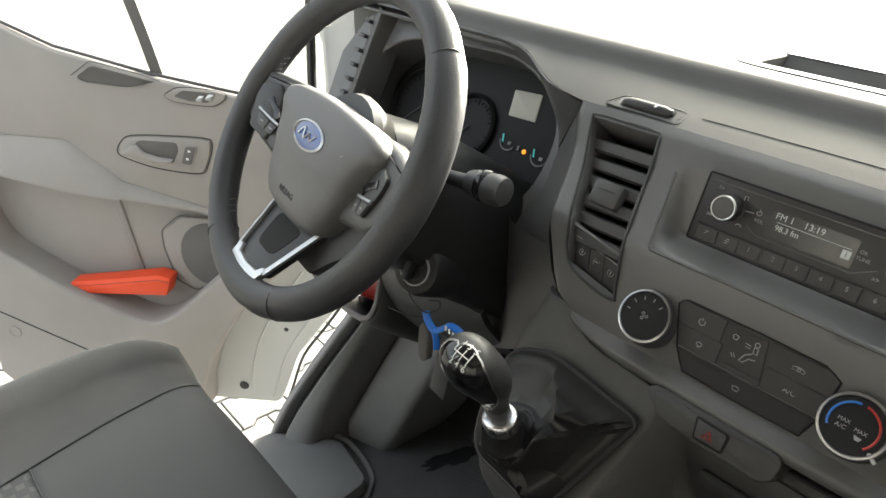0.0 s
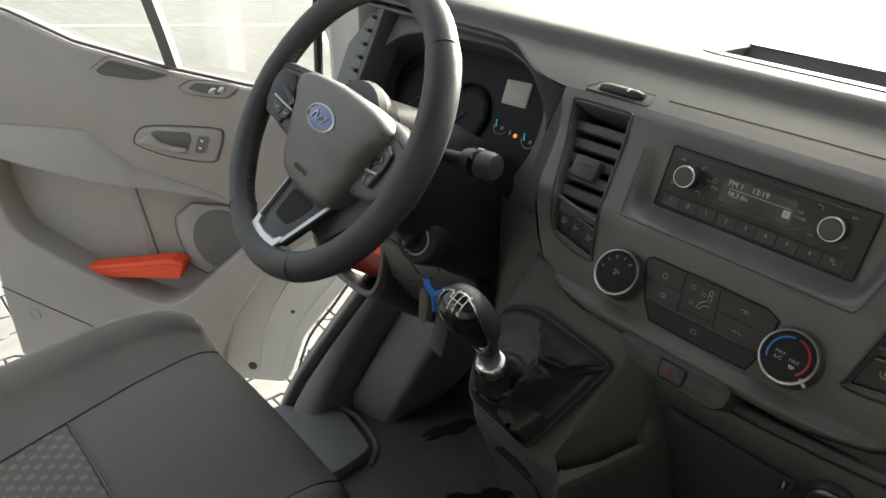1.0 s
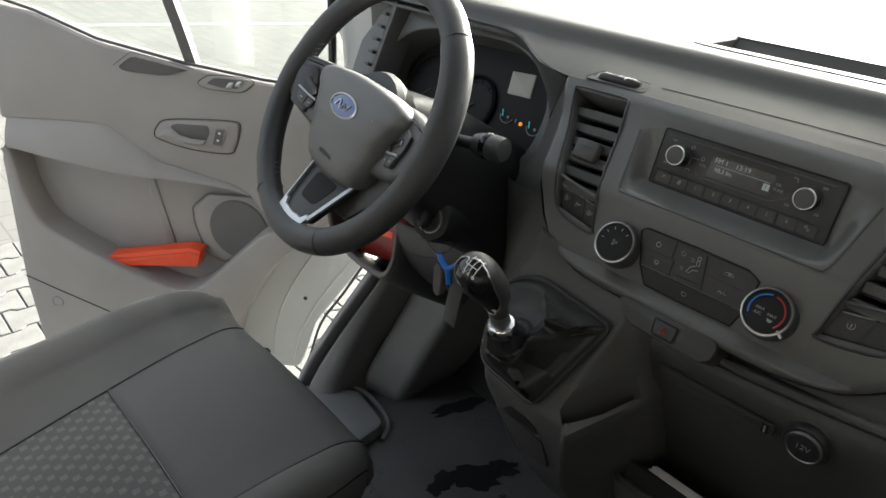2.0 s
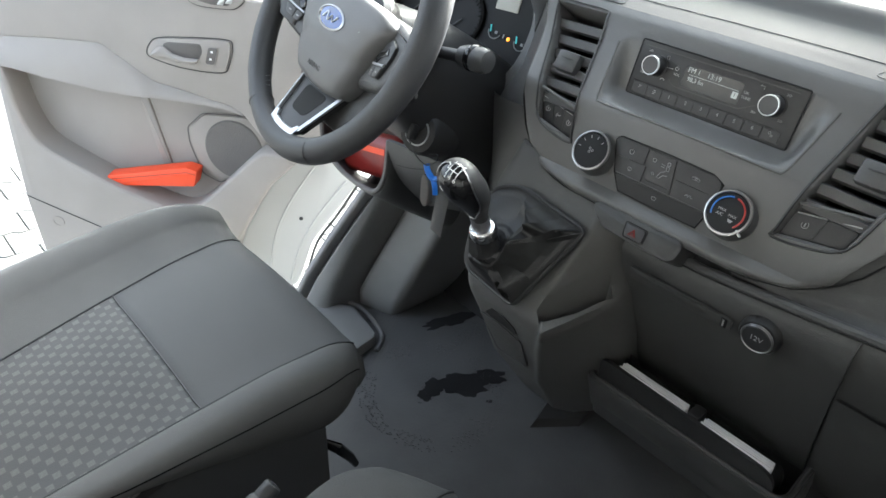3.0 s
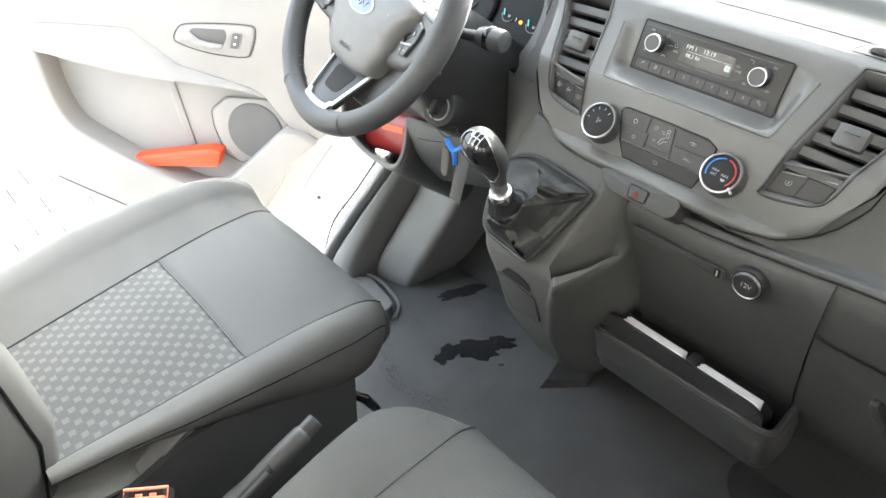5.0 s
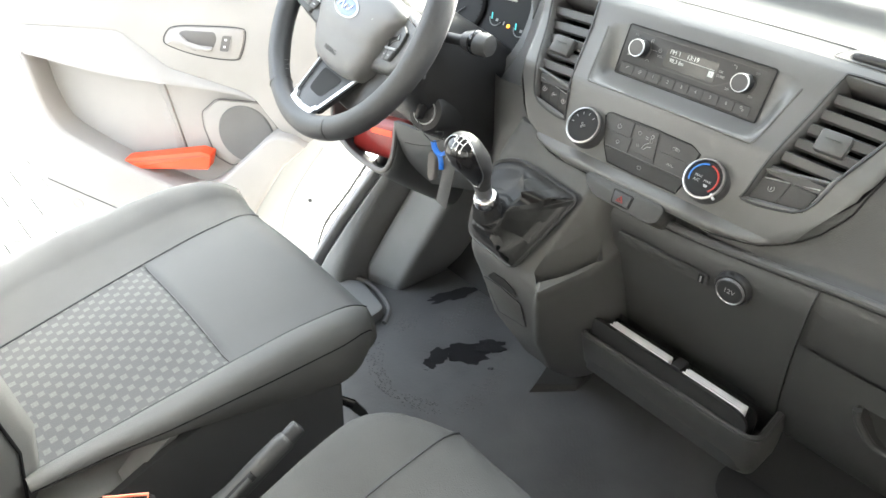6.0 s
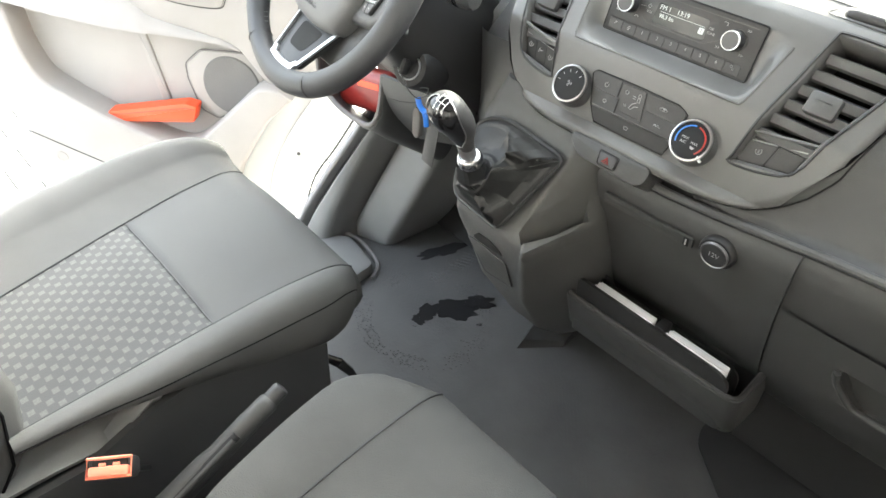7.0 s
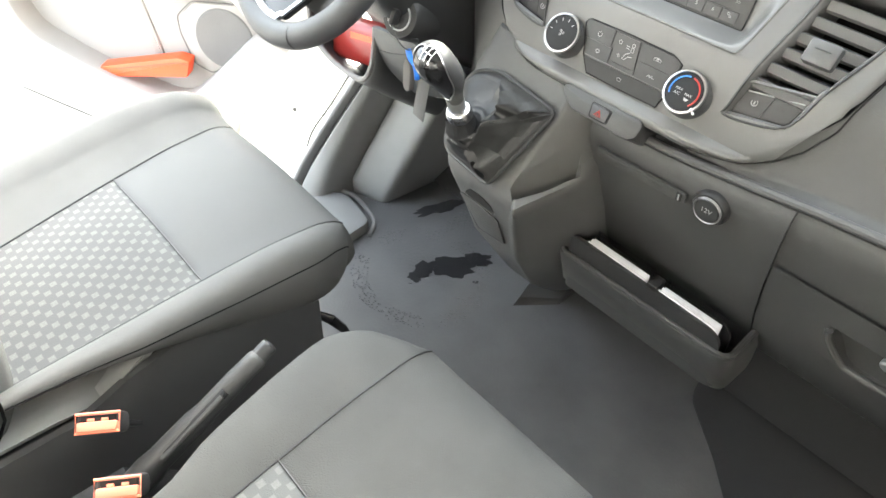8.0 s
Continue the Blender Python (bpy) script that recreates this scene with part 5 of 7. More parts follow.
bmesh.ops.transform(cut, matrix=basis((0, 0.544, 0.465), (1, 0, 0), (0, -0.418, 0.908), (0, -0.908, -0.418)), verts=cut.verts)
CARVED = carve(CARVED, cut)
part("body", CARVED, DASH_LOW, console, m=M)
# black plate added to darken the shallow pocket as shade would
part("pocket_shade", climbed(loft([[(x * 0.98 - 0.0008, y * 0.998 + 0.0012, z) for x, y in mouth] for z in (0.5145, 0.5185)])), BLACK, console, "black plate painting the shade inside the narrow pocket", m=M)

# ---- wheel housing, kick panel ----
hump = thing("wheel_housing", "dark grey moulded wheel housing cover beside the pedals", "housing", Matrix.Translation((-0.68, 0.9, 0)))
M = hump.matrix_world.inverted()
secs = []
for z, xa, xb, ya, yb in ((0.0, -0.792, -0.688, 0.752, 0.79), (0.05, -0.778, -0.668, 0.745, 0.79), (0.12, -0.758, -0.650, 0.768, 0.815), (0.25, -0.735, -0.620, 0.835, 0.865), (0.42, -0.712, -0.590, 0.92, 0.935), (0.5, -0.70, -0.58, 0.97, 0.98)):
    secs.append([(x, y, z) for x, y in rpoly([(xa, 1.15), (xa, ya), (xb, yb), (xb + 0.01, 1.15)], [0.001, 0.02, 0.022, 0.001], 6)])
part("toe_hump", loft(secs), HUMP, hump, m=M)
secs = []
for z, xa, xb, ya in ((-0.05, -0.90, -0.785, 0.60), (0.05, -0.88, -0.78, 0.625), (0.1, -0.868, -0.775, 0.645), (0.2, -0.835, -0.755, 0.69), (0.36, -0.775, -0.715, 0.765), (0.5, -0.74, -0.68, 0.84)):
    secs.append([(x, y, z) for x, y in rpoly([(xa, 1.15), (xa, ya + 0.012), (xa + 0.024, ya - 0.004), (xa + 0.030, ya + 0.002), (xa + 0.033, ya + 0.040), (xa + 0.047, ya + 0.042), (xa + 0.050, ya + 0.008), (xb, ya + 0.03), (xb + 0.02, 1.15)], [0.001, 0.010, 0.004, 0.003, 0.002, 0.002, 0.006, 0.03, 0.001], 4)])
part("kick_panel", loft(secs), HUMP, hump, m=M)
part("sill_pad", plate(rpoly([(-0.88, 0.40), (-0.625, 0.40), (-0.620, 0.625), (-0.630, 0.698), (-0.755, 0.718), (-0.865, 0.618)], [0.01, 0.012, 0.012, 0.022, 0.012, 0.01]), 0.0, 0.030, 0.005), HUMP, hump, m=M)
part("floor_ridge", tube(smooth([(-0.80, 0.70, 0.030), (-0.762, 0.737, 0.012), (-0.70, 0.738, 0.006), (-0.645, 0.722, 0.003), (-0.612, 0.680, 0.002)], 4), 0.006, 8), HUMP, hump, "raised edge between floor and housing", m=M)
part("kick_seal", tube([(x + 0.0395, y + 0.030, z) for z, x, y in ((0.0, -0.89, 0.612), (0.1, -0.868, 0.645), (0.2, -0.835, 0.69), (0.36, -0.775, 0.765), (0.48, -0.745, 0.83))], 0.0055, 8), BLACK, hump, "black seal along the sill edge", m=M)

# ---- instruments ----
def build_cluster():
    cl = thing("instrument_cluster", "dark instrument cluster with lit gauges and a small grey screen", "instruments", BIN @ Matrix.Translation((0, 0, -0.068)))
    body = plate(rpoly([(-0.21, -0.11), (-0.21, 0.03), (-0.17, 0.085), (0.11, 0.105), (0.19, 0.05), (0.20, -0.11)], 0.02), -0.01, 0.0)
    part("face", body, KNOBFACE, cl)
    for x, y, r in ((-0.125, -0.008, 0.062), (-0.012, -0.008, 0.048)):
        g = part("dial_ring", lathe([(r, 0.0), (r + 0.003, 0.006), (r - 0.001, 0.009), (r - 0.004, 0.002)], 48, cap=False), KNOBFACE, cl, m=Matrix.Translation((x, y, 0)))
        bm = bmesh.new()
        for k in range(25):
            a = radians(225 - k * 270 / 24)
            b = rbox(0.0012 if k % 3 else 0.002, 0.005 if k % 3 else 0.008, 0.0006, 0, at=(0, r - 0.009, 0.0008))
            merge(bm, b, Matrix.Translation((x, y, 0)) @ Matrix.Rotation(a - math.pi / 2, 4, "Z"))
        part("scale", bm, STITCH, g)
        part("needle", rbox(0.0022, r - 0.014, 0.002, 0.0005, at=(0, (r - 0.014) / 2, 0.003)), BLACK, g, m=Matrix.Translation((x, y, 0)) @ Matrix.Rotation(radians(135), 4, "Z"))
    part("trip_screen", plate(rpoly([(0.052, 0.027), (0.101, 0.030), (0.095, 0.069), (0.046, 0.065)], 0.002), 0.0, 0.003, 0.0005), SCREEN, cl, "small grey display")
    for x, y in ((0.070, -0.006), (0.132, -0.011)):
        arc = [(x + 0.015 * math.cos(radians(q)), y + 0.015 * math.sin(radians(q)), 0.0015) for q in range(190, 345, 12)]
        sg = part("side_gauge", tube(arc, 0.0011, 5), GREYINK, cl)
        part("gauge_mark", tube([(x - 0.013, y + 0.006, 0.002), (x - 0.009, y - 0.005, 0.002)], 0.0013, 5), CYAN, sg, "lit teal pointer")
        part("gauge_icon", rbox(0.006, 0.005, 0.0008, 0.0005, at=(x + 0.003, y - 0.004, 0.001)), GREYINK, sg)
    part("warning_lamp", lathe([(0.0035, 0), (0.0035, 0.0015), (0.002, 0.002)], 10), AMBER, cl, "lit amber warning light", m=Matrix.Translation((0.103, -0.014, 0)))
    part("warning_mark", rbox(0.003, 0.007, 0.0008, 0.0003, at=(0.091, -0.012, 0.001)), GREYINK, cl)
    return cl


build_cluster()

# ---- air vents ----
def build_vent(sx):
    v = thing("air_vent", "black louvred air vent with a centre tab and switch row below", "air vent", FAS, group="fascia air vents")

    def xi(u, k):
        h = pod_lines(u)
        return sx * (h[2] + (h[3] - h[2]) * k)

    def on(x, u, out=0.0):
        w = tilt(x, u)
        return (x, w, fas_n(x, w) + out)

    quad = [(xi(-0.004, -0.03), -0.004), (xi(-0.004, 1.03), -0.004), (xi(0.167, 1.03), 0.167), (xi(0.167, -0.03), 0.167)]
    # black sheet painting the depth shade behind the slats
    part("shade_backing", plate(quad, -0.072, -0.068), HOLE_SHADE, v)
    for i in range(6):
        u = 0.050 + i * 0.0195
        xa, xb = xi(u, 0.03), xi(u, 0.97)
        bm = loft([[(x, u - 0.012 + dy, fas_n(x, u) - 0.012 + dz) for dy, dz in ((-0.001, 0.0), (-0.003, -0.005), (0.008, -0.032), (0.017, -0.032), (0.0100, 0.0), (0.0085, 0.0015))] for x in (xa, (xa + xb) / 2, xb)])
        part("slat", bm, DASH, v, angle=50)
    u = 0.0915
    xm = xi(u, 0.5)
    tab = part("tab", rbox(0.034, 0.026, 0.016, 0.004, at=(xm, u, fas_n(xm, u) - 0.006)), DASH, v, "grey adjusting tab")
    part("tab_mark", rbox(0.018, 0.0016, 0.0008, 0.0003, at=(xm, u + 0.003, fas_n(xm, u) + 0.0022)), BLACK, tab)
    # switch row in its own bezel
    n = 3 if sx < 0 else 2
    part("switch_bezel", sheet(lambda k, u: on(xi(u, k), u, -0.0125), steps(0.0, 1.0, n=6), steps(0.001, 0.037, n=4), 0.01), BLACK, v, "black switch bezel")
    for i in range(n):
        k0, k1 = 0.05 + 0.90 * i / n, 0.05 + 0.90 * (i + 0.96) / n
        sw = part("switch", sheet(lambda k, u: on(xi(u, k0 + (k1 - k0) * k), u, -0.0095), steps(0, 1, n=3), [0.005, 0.007, 0.028, 0.030], 0.006), BLACK, v, angle=60)
        part("switch_line", tube([on(xi(0.0295, k0 + (k1 - k0) * q), 0.0295, -0.0088) for q in (0.04, 0.35, 0.7, 0.97)], 0.0009 if sx > 0 else 0.0006, 5), SATIN if sx > 0 else GREYINK, sw)
        km = (k0 + k1) / 2
        c0 = Vector(on(xi(0.019, km), 0.019, -0.0089))
        if sx < 0 or i == 0:
            part("switch_icon", tube([c0 + Vector((0.0036 * math.cos(q2), 0.0036 * math.sin(q2), 0)) for q2 in [radians(40 * z) for z in range(9 - 2 * (i % 2))]], 0.0005, 4, i % 2 == 0), GREYINK, sw)
            part("switch_icon", rbox(0.0012 + 0.003 * (i % 2), 0.004 - 0.0025 * (i % 2), 0.0005, 0, at=c0), GREYINK, sw)
    loop = [(0.0, -0.001), (0.5, -0.003), (1.0, 0.004), (1.02, 0.05), (1.02, 0.11), (1.01, 0.158), (0.95, 0.166), (0.5, 0.1665), (0.05, 0.166), (-0.01, 0.158), (-0.02, 0.11), (-0.02, 0.05), (-0.015, 0.008)]
    part("frame_groove", tube(smooth([on(xi(w, k), w, 0.0004) for k, w in loop], 3, True), 0.0016, 5, True), BLACK, v)
    part("row_frame", tube([on(xi(0.0385, k), 0.0385, -0.006) for k in (0.0, 0.25, 0.5, 0.75, 1.0)], 0.0022, 6), FASCIA, v)
    part("foot_frame", tube([on(xi(0.0, k), 0.0012, -0.0045) for k in (0.02, 0.25, 0.5, 0.75, 0.98)], 0.0024, 8), FASCIA, v, "rounded lower edge of the bezel")
    return v


for sx in (-1, 1):
    build_vent(sx)

# thumb wheels above the vents
for sx in (-1, 1):
    tx = sx * (0.2015 if sx < 0 else 0.187)
    tw = thing("vent_thumbwheel", "dark ribbed vent thumbwheel in its slot", "thumbwheel", basis((tx, 0.7175, 0.8966), (1, 0, -0.018 * sx), (0, 0.945, 0.327), (0, -0.327, 0.945)), group="vent thumbwheels")
    rimpts = rpoly([(-0.047, -0.0105), (0.043, -0.0125), (0.040, 0.0115), (-0.034, 0.0125)], 0.006)
    part("slot", plate(rimpts, -0.006, 0.0006, 0.0004), DASH, tw)
    part("slot_rim", tube([(x, y, 0.0006) for x, y in rimpts], 0.0006, 6, True), BLACK, tw)
    part("slot_well", plate(rpoly([(-0.031, -0.0075), (0.031, -0.0075), (0.031, 0.0075), (-0.031, 0.0075)], 0.006), 0.0, 0.0009), HOLE_SHADE, tw)
    part("wheel", tube([(-0.0285, 0, -0.001), (-0.027, 0, 0.0), (-0.021, 0, 0.0008), (0.021, 0, 0.0008), (0.027, 0, 0.0), (0.0285, 0, -0.001)], [0.003, 0.0055, 0.0068, 0.0068, 0.0055, 0.003], 16), BLACK, tw)
    part("marker", rbox(0.003, 0.005, 0.001, 0.0004, at=(0.011, -0.002, 0.0075)), INK, tw)
    for k in (-1, 1):
        for q in (-0.002, 0.002):
            part("marking", rbox(0.004, 0.0012, 0.0004, 0, at=(k * 0.037, q, 0.0008)), BLACK, tw)

# side vent at the end of the dashboard
sv = thing("side_vent", "black finned vent at the dashboard's outer end", "air vent", basis((-0.775, 0.765, 0.83), (0.94, -0.342, 0), (0, 0.35, 0.94), (-0.32, -0.88, 0.33)))
part("housing", plate(rpoly([(0.012, -0.085), (0.035, -0.085), (0.045, 0.085), (0.022, 0.085)], 0.010), -0.05, 0.0, 0.004), DASH, sv)
for i in range(6):
    part("fin", rbox(0.022, 0.006, 0.016, 0.0015, at=(0.010 + i * 0.0012, -0.062 + i * 0.024, 0.0)), BLACK, sv)

# ---- radio ----
RADIO = material("radio_black", (0.030, 0.030, 0.031), 0.42, grain=0.12, grain_size=1400, spec=0.4)
RAD = FAS @ Matrix.Translation((0, 0.115, 0.0028)) @ Matrix.Rotation(radians(17.4), 4, "X")


def build_radio():
    r = thing("car_radio", "black single-slot car radio with two knobs and a lit display", "radio", RAD)
    ol = rpoly([(-0.100, -0.0315), (0.100, -0.0315), (0.100, 0.0315), (-0.100, 0.0315)], 0.003)
    part("body", plate(ol, -0.03, 0.0, 0.0008), RADIO, r)
    part("body_gap", tube([(x * 1.006, y * 1.02, -0.0004) for x, y in ol], 0.0009, 6, True), HOLE_SHADE, r)

    def line(name, pts, rad=0.0004, mat=GREYINK, owner=r, closed=False):
        return part(name, tube([(x, y, 0.0003) for x, y in pts], rad, 4, closed), mat, owner)

    line("trim_line", [(-0.096, 0.0262), (0.0915, 0.0262)], 0.0005, EDGE)
    line("trim_curve", [(p.x, p.y) for p in smooth([(-0.0525, -0.0022, 0), (-0.046, -0.0066, 0), (-0.038, -0.0082, 0), (0.0, -0.0084, 0), (0.033, -0.0082, 0), (0.041, -0.0056, 0), (0.053, 0.0012, 0)], 4)], 0.00055, EDGE)
    line("trim_tick", [(-0.0655, 0.0085), (-0.051, 0.0095)], 0.0004, GREYINK)
    d = part("display", plate(rpoly([(-0.038, -0.0055), (0.034, -0.0055), (0.034, 0.0188), (-0.036, 0.0188)], 0.003), -0.001, 0.0004), LCDBACK, r, "black display with white lettering")
    lettering("FM 1", 0.0078, Matrix.Translation((-0.0255, 0.0142, 0.0006)), LCD, d)
    lettering("13:19", 0.0078, Matrix.Translation((-0.0010, 0.0142, 0.0006)), LCD, d)
    lettering("98,3 fm", 0.0068, Matrix.Translation((-0.0205, 0.0044, 0.0006)), LCD, d)
    part("underline", rbox(0.061, 0.0005, 0.0003, 0, at=(0.0, 0.0093, 0.0006)), LCD, d)
    part("preset_box", rbox(0.0068, 0.0070, 0.0003, 0, at=(0.0277, 0.0040, 0.0006)), LCD, d)
    lettering("1", 0.0062, Matrix.Translation((0.0277, 0.0040, 0.0009)), LCDBACK, d)
    for sx in (-1, 1):
        kx = Matrix.Translation((sx * 0.0717, 0.0070, 0))
        k = part("knob", lathe([(0.0128, -0.001), (0.0126, 0.0012), (0.0112, 0.0016), (0.0108, 0.015), (0.0100, 0.0172), (0.0088, 0.0176)], 36), BLACK, r, m=kx)
        part("knob_ring", lathe([(0.0107, 0.0150), (0.0113, 0.0162), (0.0108, 0.0182), (0.0097, 0.0180)], 36, cap=False), SATIN, k, "chrome ring", m=kx)
        part("knob_cap", lathe([(0.0093, 0.0172), (0.0090, 0.0178), (0.004, 0.0181)], 30), DASH, k, m=kx)
    line("row_line", [(-0.0955, -0.0150), (0.0800, -0.0150)], 0.0004, HOLE_SHADE)
    xs = (-0.0838, -0.0638, -0.0435, -0.0217, -0.0018, 0.0183, 0.0388, 0.0600, 0.0806)
    for i, x in enumerate(xs):
        b = part("button", rbox(0.0196, 0.0128, 0.0024, 0.0004, 1, at=(x, -0.0228, -0.0006)), RADIO, r)
        if 2 <= i <= 7:
            lettering(str(i - 1), 0.0058, Matrix.Translation((x, -0.0215, 0.0008)), GREYINK, b)
        elif i == 0:
            part("icon", tube([(x - 0.002, -0.0225, 0.0008), (x, -0.0205, 0.0008), (x - 0.0012, -0.0195, 0.0008), (x + 0.002, -0.0200, 0.0008)], 0.00035, 4), GREYINK, b)
        elif i == 1:
            for q in (-1, 0, 1):
                part("icon", rbox(0.0040 - 0.001 * abs(q), 0.0007, 0.0003, 0, at=(x + 0.0004 * q, -0.0218 + 0.0019 * q, 0.0008)), GREYINK, b)
        else:
            part("icon", tube([(x - 0.0016 + 0.0014 * math.cos(a), -0.0200 + 0.0014 * math.sin(a), 0.0008) for a in [radians(45 * z) for z in range(8)]], 0.0004, 4, True), GREYINK, b)
            part("icon", tube([(x + 0.0012 + 0.0011 * math.cos(a), -0.0226 + 0.0011 * math.sin(a), 0.0008) for a in [radians(45 * z) for z in range(8)]], 0.0004, 4, True), GREYINK, b)
    lettering("VOL", 0.0042, Matrix.Translation((-0.0450, 0.0045, 0.0002)), GREYINK, r)
    lettering("OK", 0.0042, Matrix.Translation((0.0388, 0.0102, 0.0002)), GREYINK, r)
    lettering("TUNE", 0.0042, Matrix.Translation((0.0400, 0.0048, 0.0002)), GREYINK, r)
    line("power_icon", [(-0.0469 + 0.0021 * math.cos(radians(a)), 0.0112 + 0.0021 * math.sin(radians(a))) for a in range(130, 411, 28)])
    line("power_icon", [(-0.0469, 0.0118), (-0.0469, 0.0142)])
    line("note_icon", [(-0.0632, 0.0172), (-0.0632, 0.0208), (-0.0604, 0.0214), (-0.0604, 0.0178)], 0.00045)
    line("phone_icon", [(-0.0625, -0.0058), (-0.0612, -0.0042), (-0.0586, -0.0042), (-0.0573, -0.0058)], 0.0006)
    line("back_icon", [(0.0548, 0.0188), (0.0548, 0.0222), (0.0500, 0.0222), (0.0514, 0.0234)])
    for x, y in ((0.0818, 0.0213), (0.0834, -0.0058), (0.0536, -0.0060), (-0.0858, 0.0215), (-0.0880, -0.0045)):
        line("skip_icon", [(x - 0.0024, y + 0.0012), (x, y), (x - 0.0024, y - 0.0012)], 0.00035)
        line("skip_icon", [(x + 0.0002, y + 0.0012), (x + 0.0026, y), (x + 0.0002, y - 0.0012)], 0.00035)
    return r


build_radio()

# ---- climate control ----
def build_climate():
    c = thing("climate_control", "grey climate control strip with two chrome-ringed knobs", "control panel", FAS)

    def xl(u):
        return lerp(u, [-0.0275, -0.0085, 0.0255, 0.031], [-0.046, -0.058, -0.0700, -0.066])

    def xr(u):
        return lerp(u, [-0.0275, -0.0085, 0.0255, 0.0315], [0.058, 0.0650, 0.0690, 0.057])

    def cell(x0, x1, u0, u1, up, thick=0.003):
        """A patch between two edges, each given as a function of u or as a number."""
        f0 = x0 if callable(x0) else (lambda u: x0)
        f1 = x1 if callable(x1) else (lambda u: x1)
        return sheet(lambda k, u: ((lambda x: (x, u, fas_n(x, u) + up))(f0(u) + (f1(u) - f0(u)) * k)), steps(0, 1, n=6), steps(u0, u1, n=5), thick)

    part("panel", cell(xl, xr, -0.0275, 0.0315, 0.0003), BLACK, c)
    rim_l = [(xl(u), u) for u in (-0.0275, -0.02, -0.0085, 0.005, 0.015, 0.0255, 0.029)]
    rim_r = [(xr(u), u) for u in (0.029, 0.0255, 0.015, 0.005, -0.0085, -0.02, -0.0275)]
    part("panel_gap", tube([(x, u, fas_n(x, u) + 0.0006) for x, u in rim_l + [(-0.062, 0.0315), (0.0, 0.0325), (0.055, 0.0318)] + rim_r + [(0.0, -0.0282)]], 0.0009, 5, True), HOLE_SHADE, c)
    ins = 0.0010
    cells = [(lambda u: xl(u) + ins, -0.0250, 0.0115, 0.0300), (lambda u: xl(u) + ins, -0.0215, -0.0075, 0.0103), (lambda u: lerp(u, [-0.002, 0.0285], [-0.0165, -0.0238]), lambda u: lerp(u, [-0.002, 0.0285], [0.0165, 0.0110]), -0.0020, 0.0290), (0.0165, lambda u: xr(u) - ins, 0.0115, 0.0300), (0.0185, lambda u: xr(u) - ins, -0.0075, 0.0103), (-0.0160, 0.0170, -0.0075, -0.0032), (lambda u: xl(u) + ins, lambda u: xr(u) - ins, -0.0265, -0.0098)]
    marks = [(-0.0444, 0.0195), (-0.0395, 0.0010), (-0.0035, 0.0140), (0.0393, 0.0197), (0.0398, 0.0006), None, (0.0018, -0.0180)]
    for i, (x0, x1, u0, u1) in enumerate(cells):
        b = part("button", cell(x0, x1, u0, u1, 0.0016), BLACK if i != 2 else AIRGLASS, c, "" if i != 2 else "glossy dark airflow display")
        if not marks[i]:
            continue
        cx, cu = marks[i]
        n = fas_n(cx, cu) + 0.0020

        def ink(pts, rad=0.00045, closed=False):
            part("icon", tube([(cx + dx, cu + du, fas_n(cx + dx, cu + du) + 0.0019) for dx, du in pts], rad, 4, closed), GREYINK, b)

        ring_ = lambda ox, oy, rx, ry, k=10: [(ox + rx * math.cos(2 * math.pi * z / k), oy + ry * math.sin(2 * math.pi * z / k)) for z in range(k)]
        if i == 0:
            ink([(0.0028 * math.cos(radians(a)), 0.0028 * math.sin(radians(a))) for a in range(125, 420, 28)])
            ink([(0.0, 0.0012), (0.0, 0.0034)])
        elif i == 1:
            ink(ring_(0, 0, 0.0026, 0.0018), closed=True)
            ink([(-0.001, -0.0028), (0.0, -0.0014), (0.001, -0.0028)])
        elif i == 2:
            ink([(-0.0125, 0.0078), (-0.0105, 0.0092), (-0.0078, 0.0080), (-0.0088, 0.0050), (-0.0114, 0.0050)], closed=True)
            ink(ring_(0.0082, 0.0086, 0.0020, 0.0020), 0.0005, True)
            ink([(0.0066, 0.0060), (0.0100, 0.0056), (0.0104, 0.0012), (0.0072, 0.0008)], 0.0005, True)
            ink([(0.0066, 0.0000), (0.0018, -0.0030), (-0.0012, -0.0094), (0.0022, -0.0094), (0.0056, -0.0050), (0.0110, -0.0038)], 0.0006)
            ink([(-0.0010, 0.0062), (0.0038, 0.0056)])
            ink([(-0.0004, 0.0036), (0.0040, 0.0034)])
            ink([(-0.0092, -0.0064), (-0.0068, -0.0094)])
            ink([(-0.0072, -0.0056), (-0.0048, -0.0088)])
        elif i == 3:
            ink([(-0.0050, -0.0012), (-0.0046, 0.0010), (-0.0016, 0.0018), (0.0022, 0.0018), (0.0050, 0.0002), (0.0048, -0.0014)], closed=True)
            ink(ring_(0.0004, 0.0000, 0.0012, 0.0012), closed=True)
        elif i == 4:
            lettering("A/C", 0.0062, Matrix.Translation((cx, cu, n)) @ Matrix.Rotation(radians(-14), 4, "X"), GREYINK, b)
        else:
            ink([(-0.0030, 0.0012), (0.0, 0.0020), (0.0030, 0.0012), (0.0020, -0.0018), (-0.0020, -0.0018)], closed=True)
    for u, xa, xb in ((-0.0086, -0.0525, 0.0620), (0.0109, -0.0560, -0.0400), (0.0109, 0.0300, 0.0480)):
        part("button_line", tube([(xa + (xb - xa) * k / 8, u, fas_n(xa + (xb - xa) * k / 8, u) + 0.0017) for k in range(9)], 0.0005, 4), EDGE, c)
    for sx in (-1, 1):
        x = sx * 0.0900
        m = Matrix.Translation((x, 0.001, fas_n(x, 0.001) - 0.001))
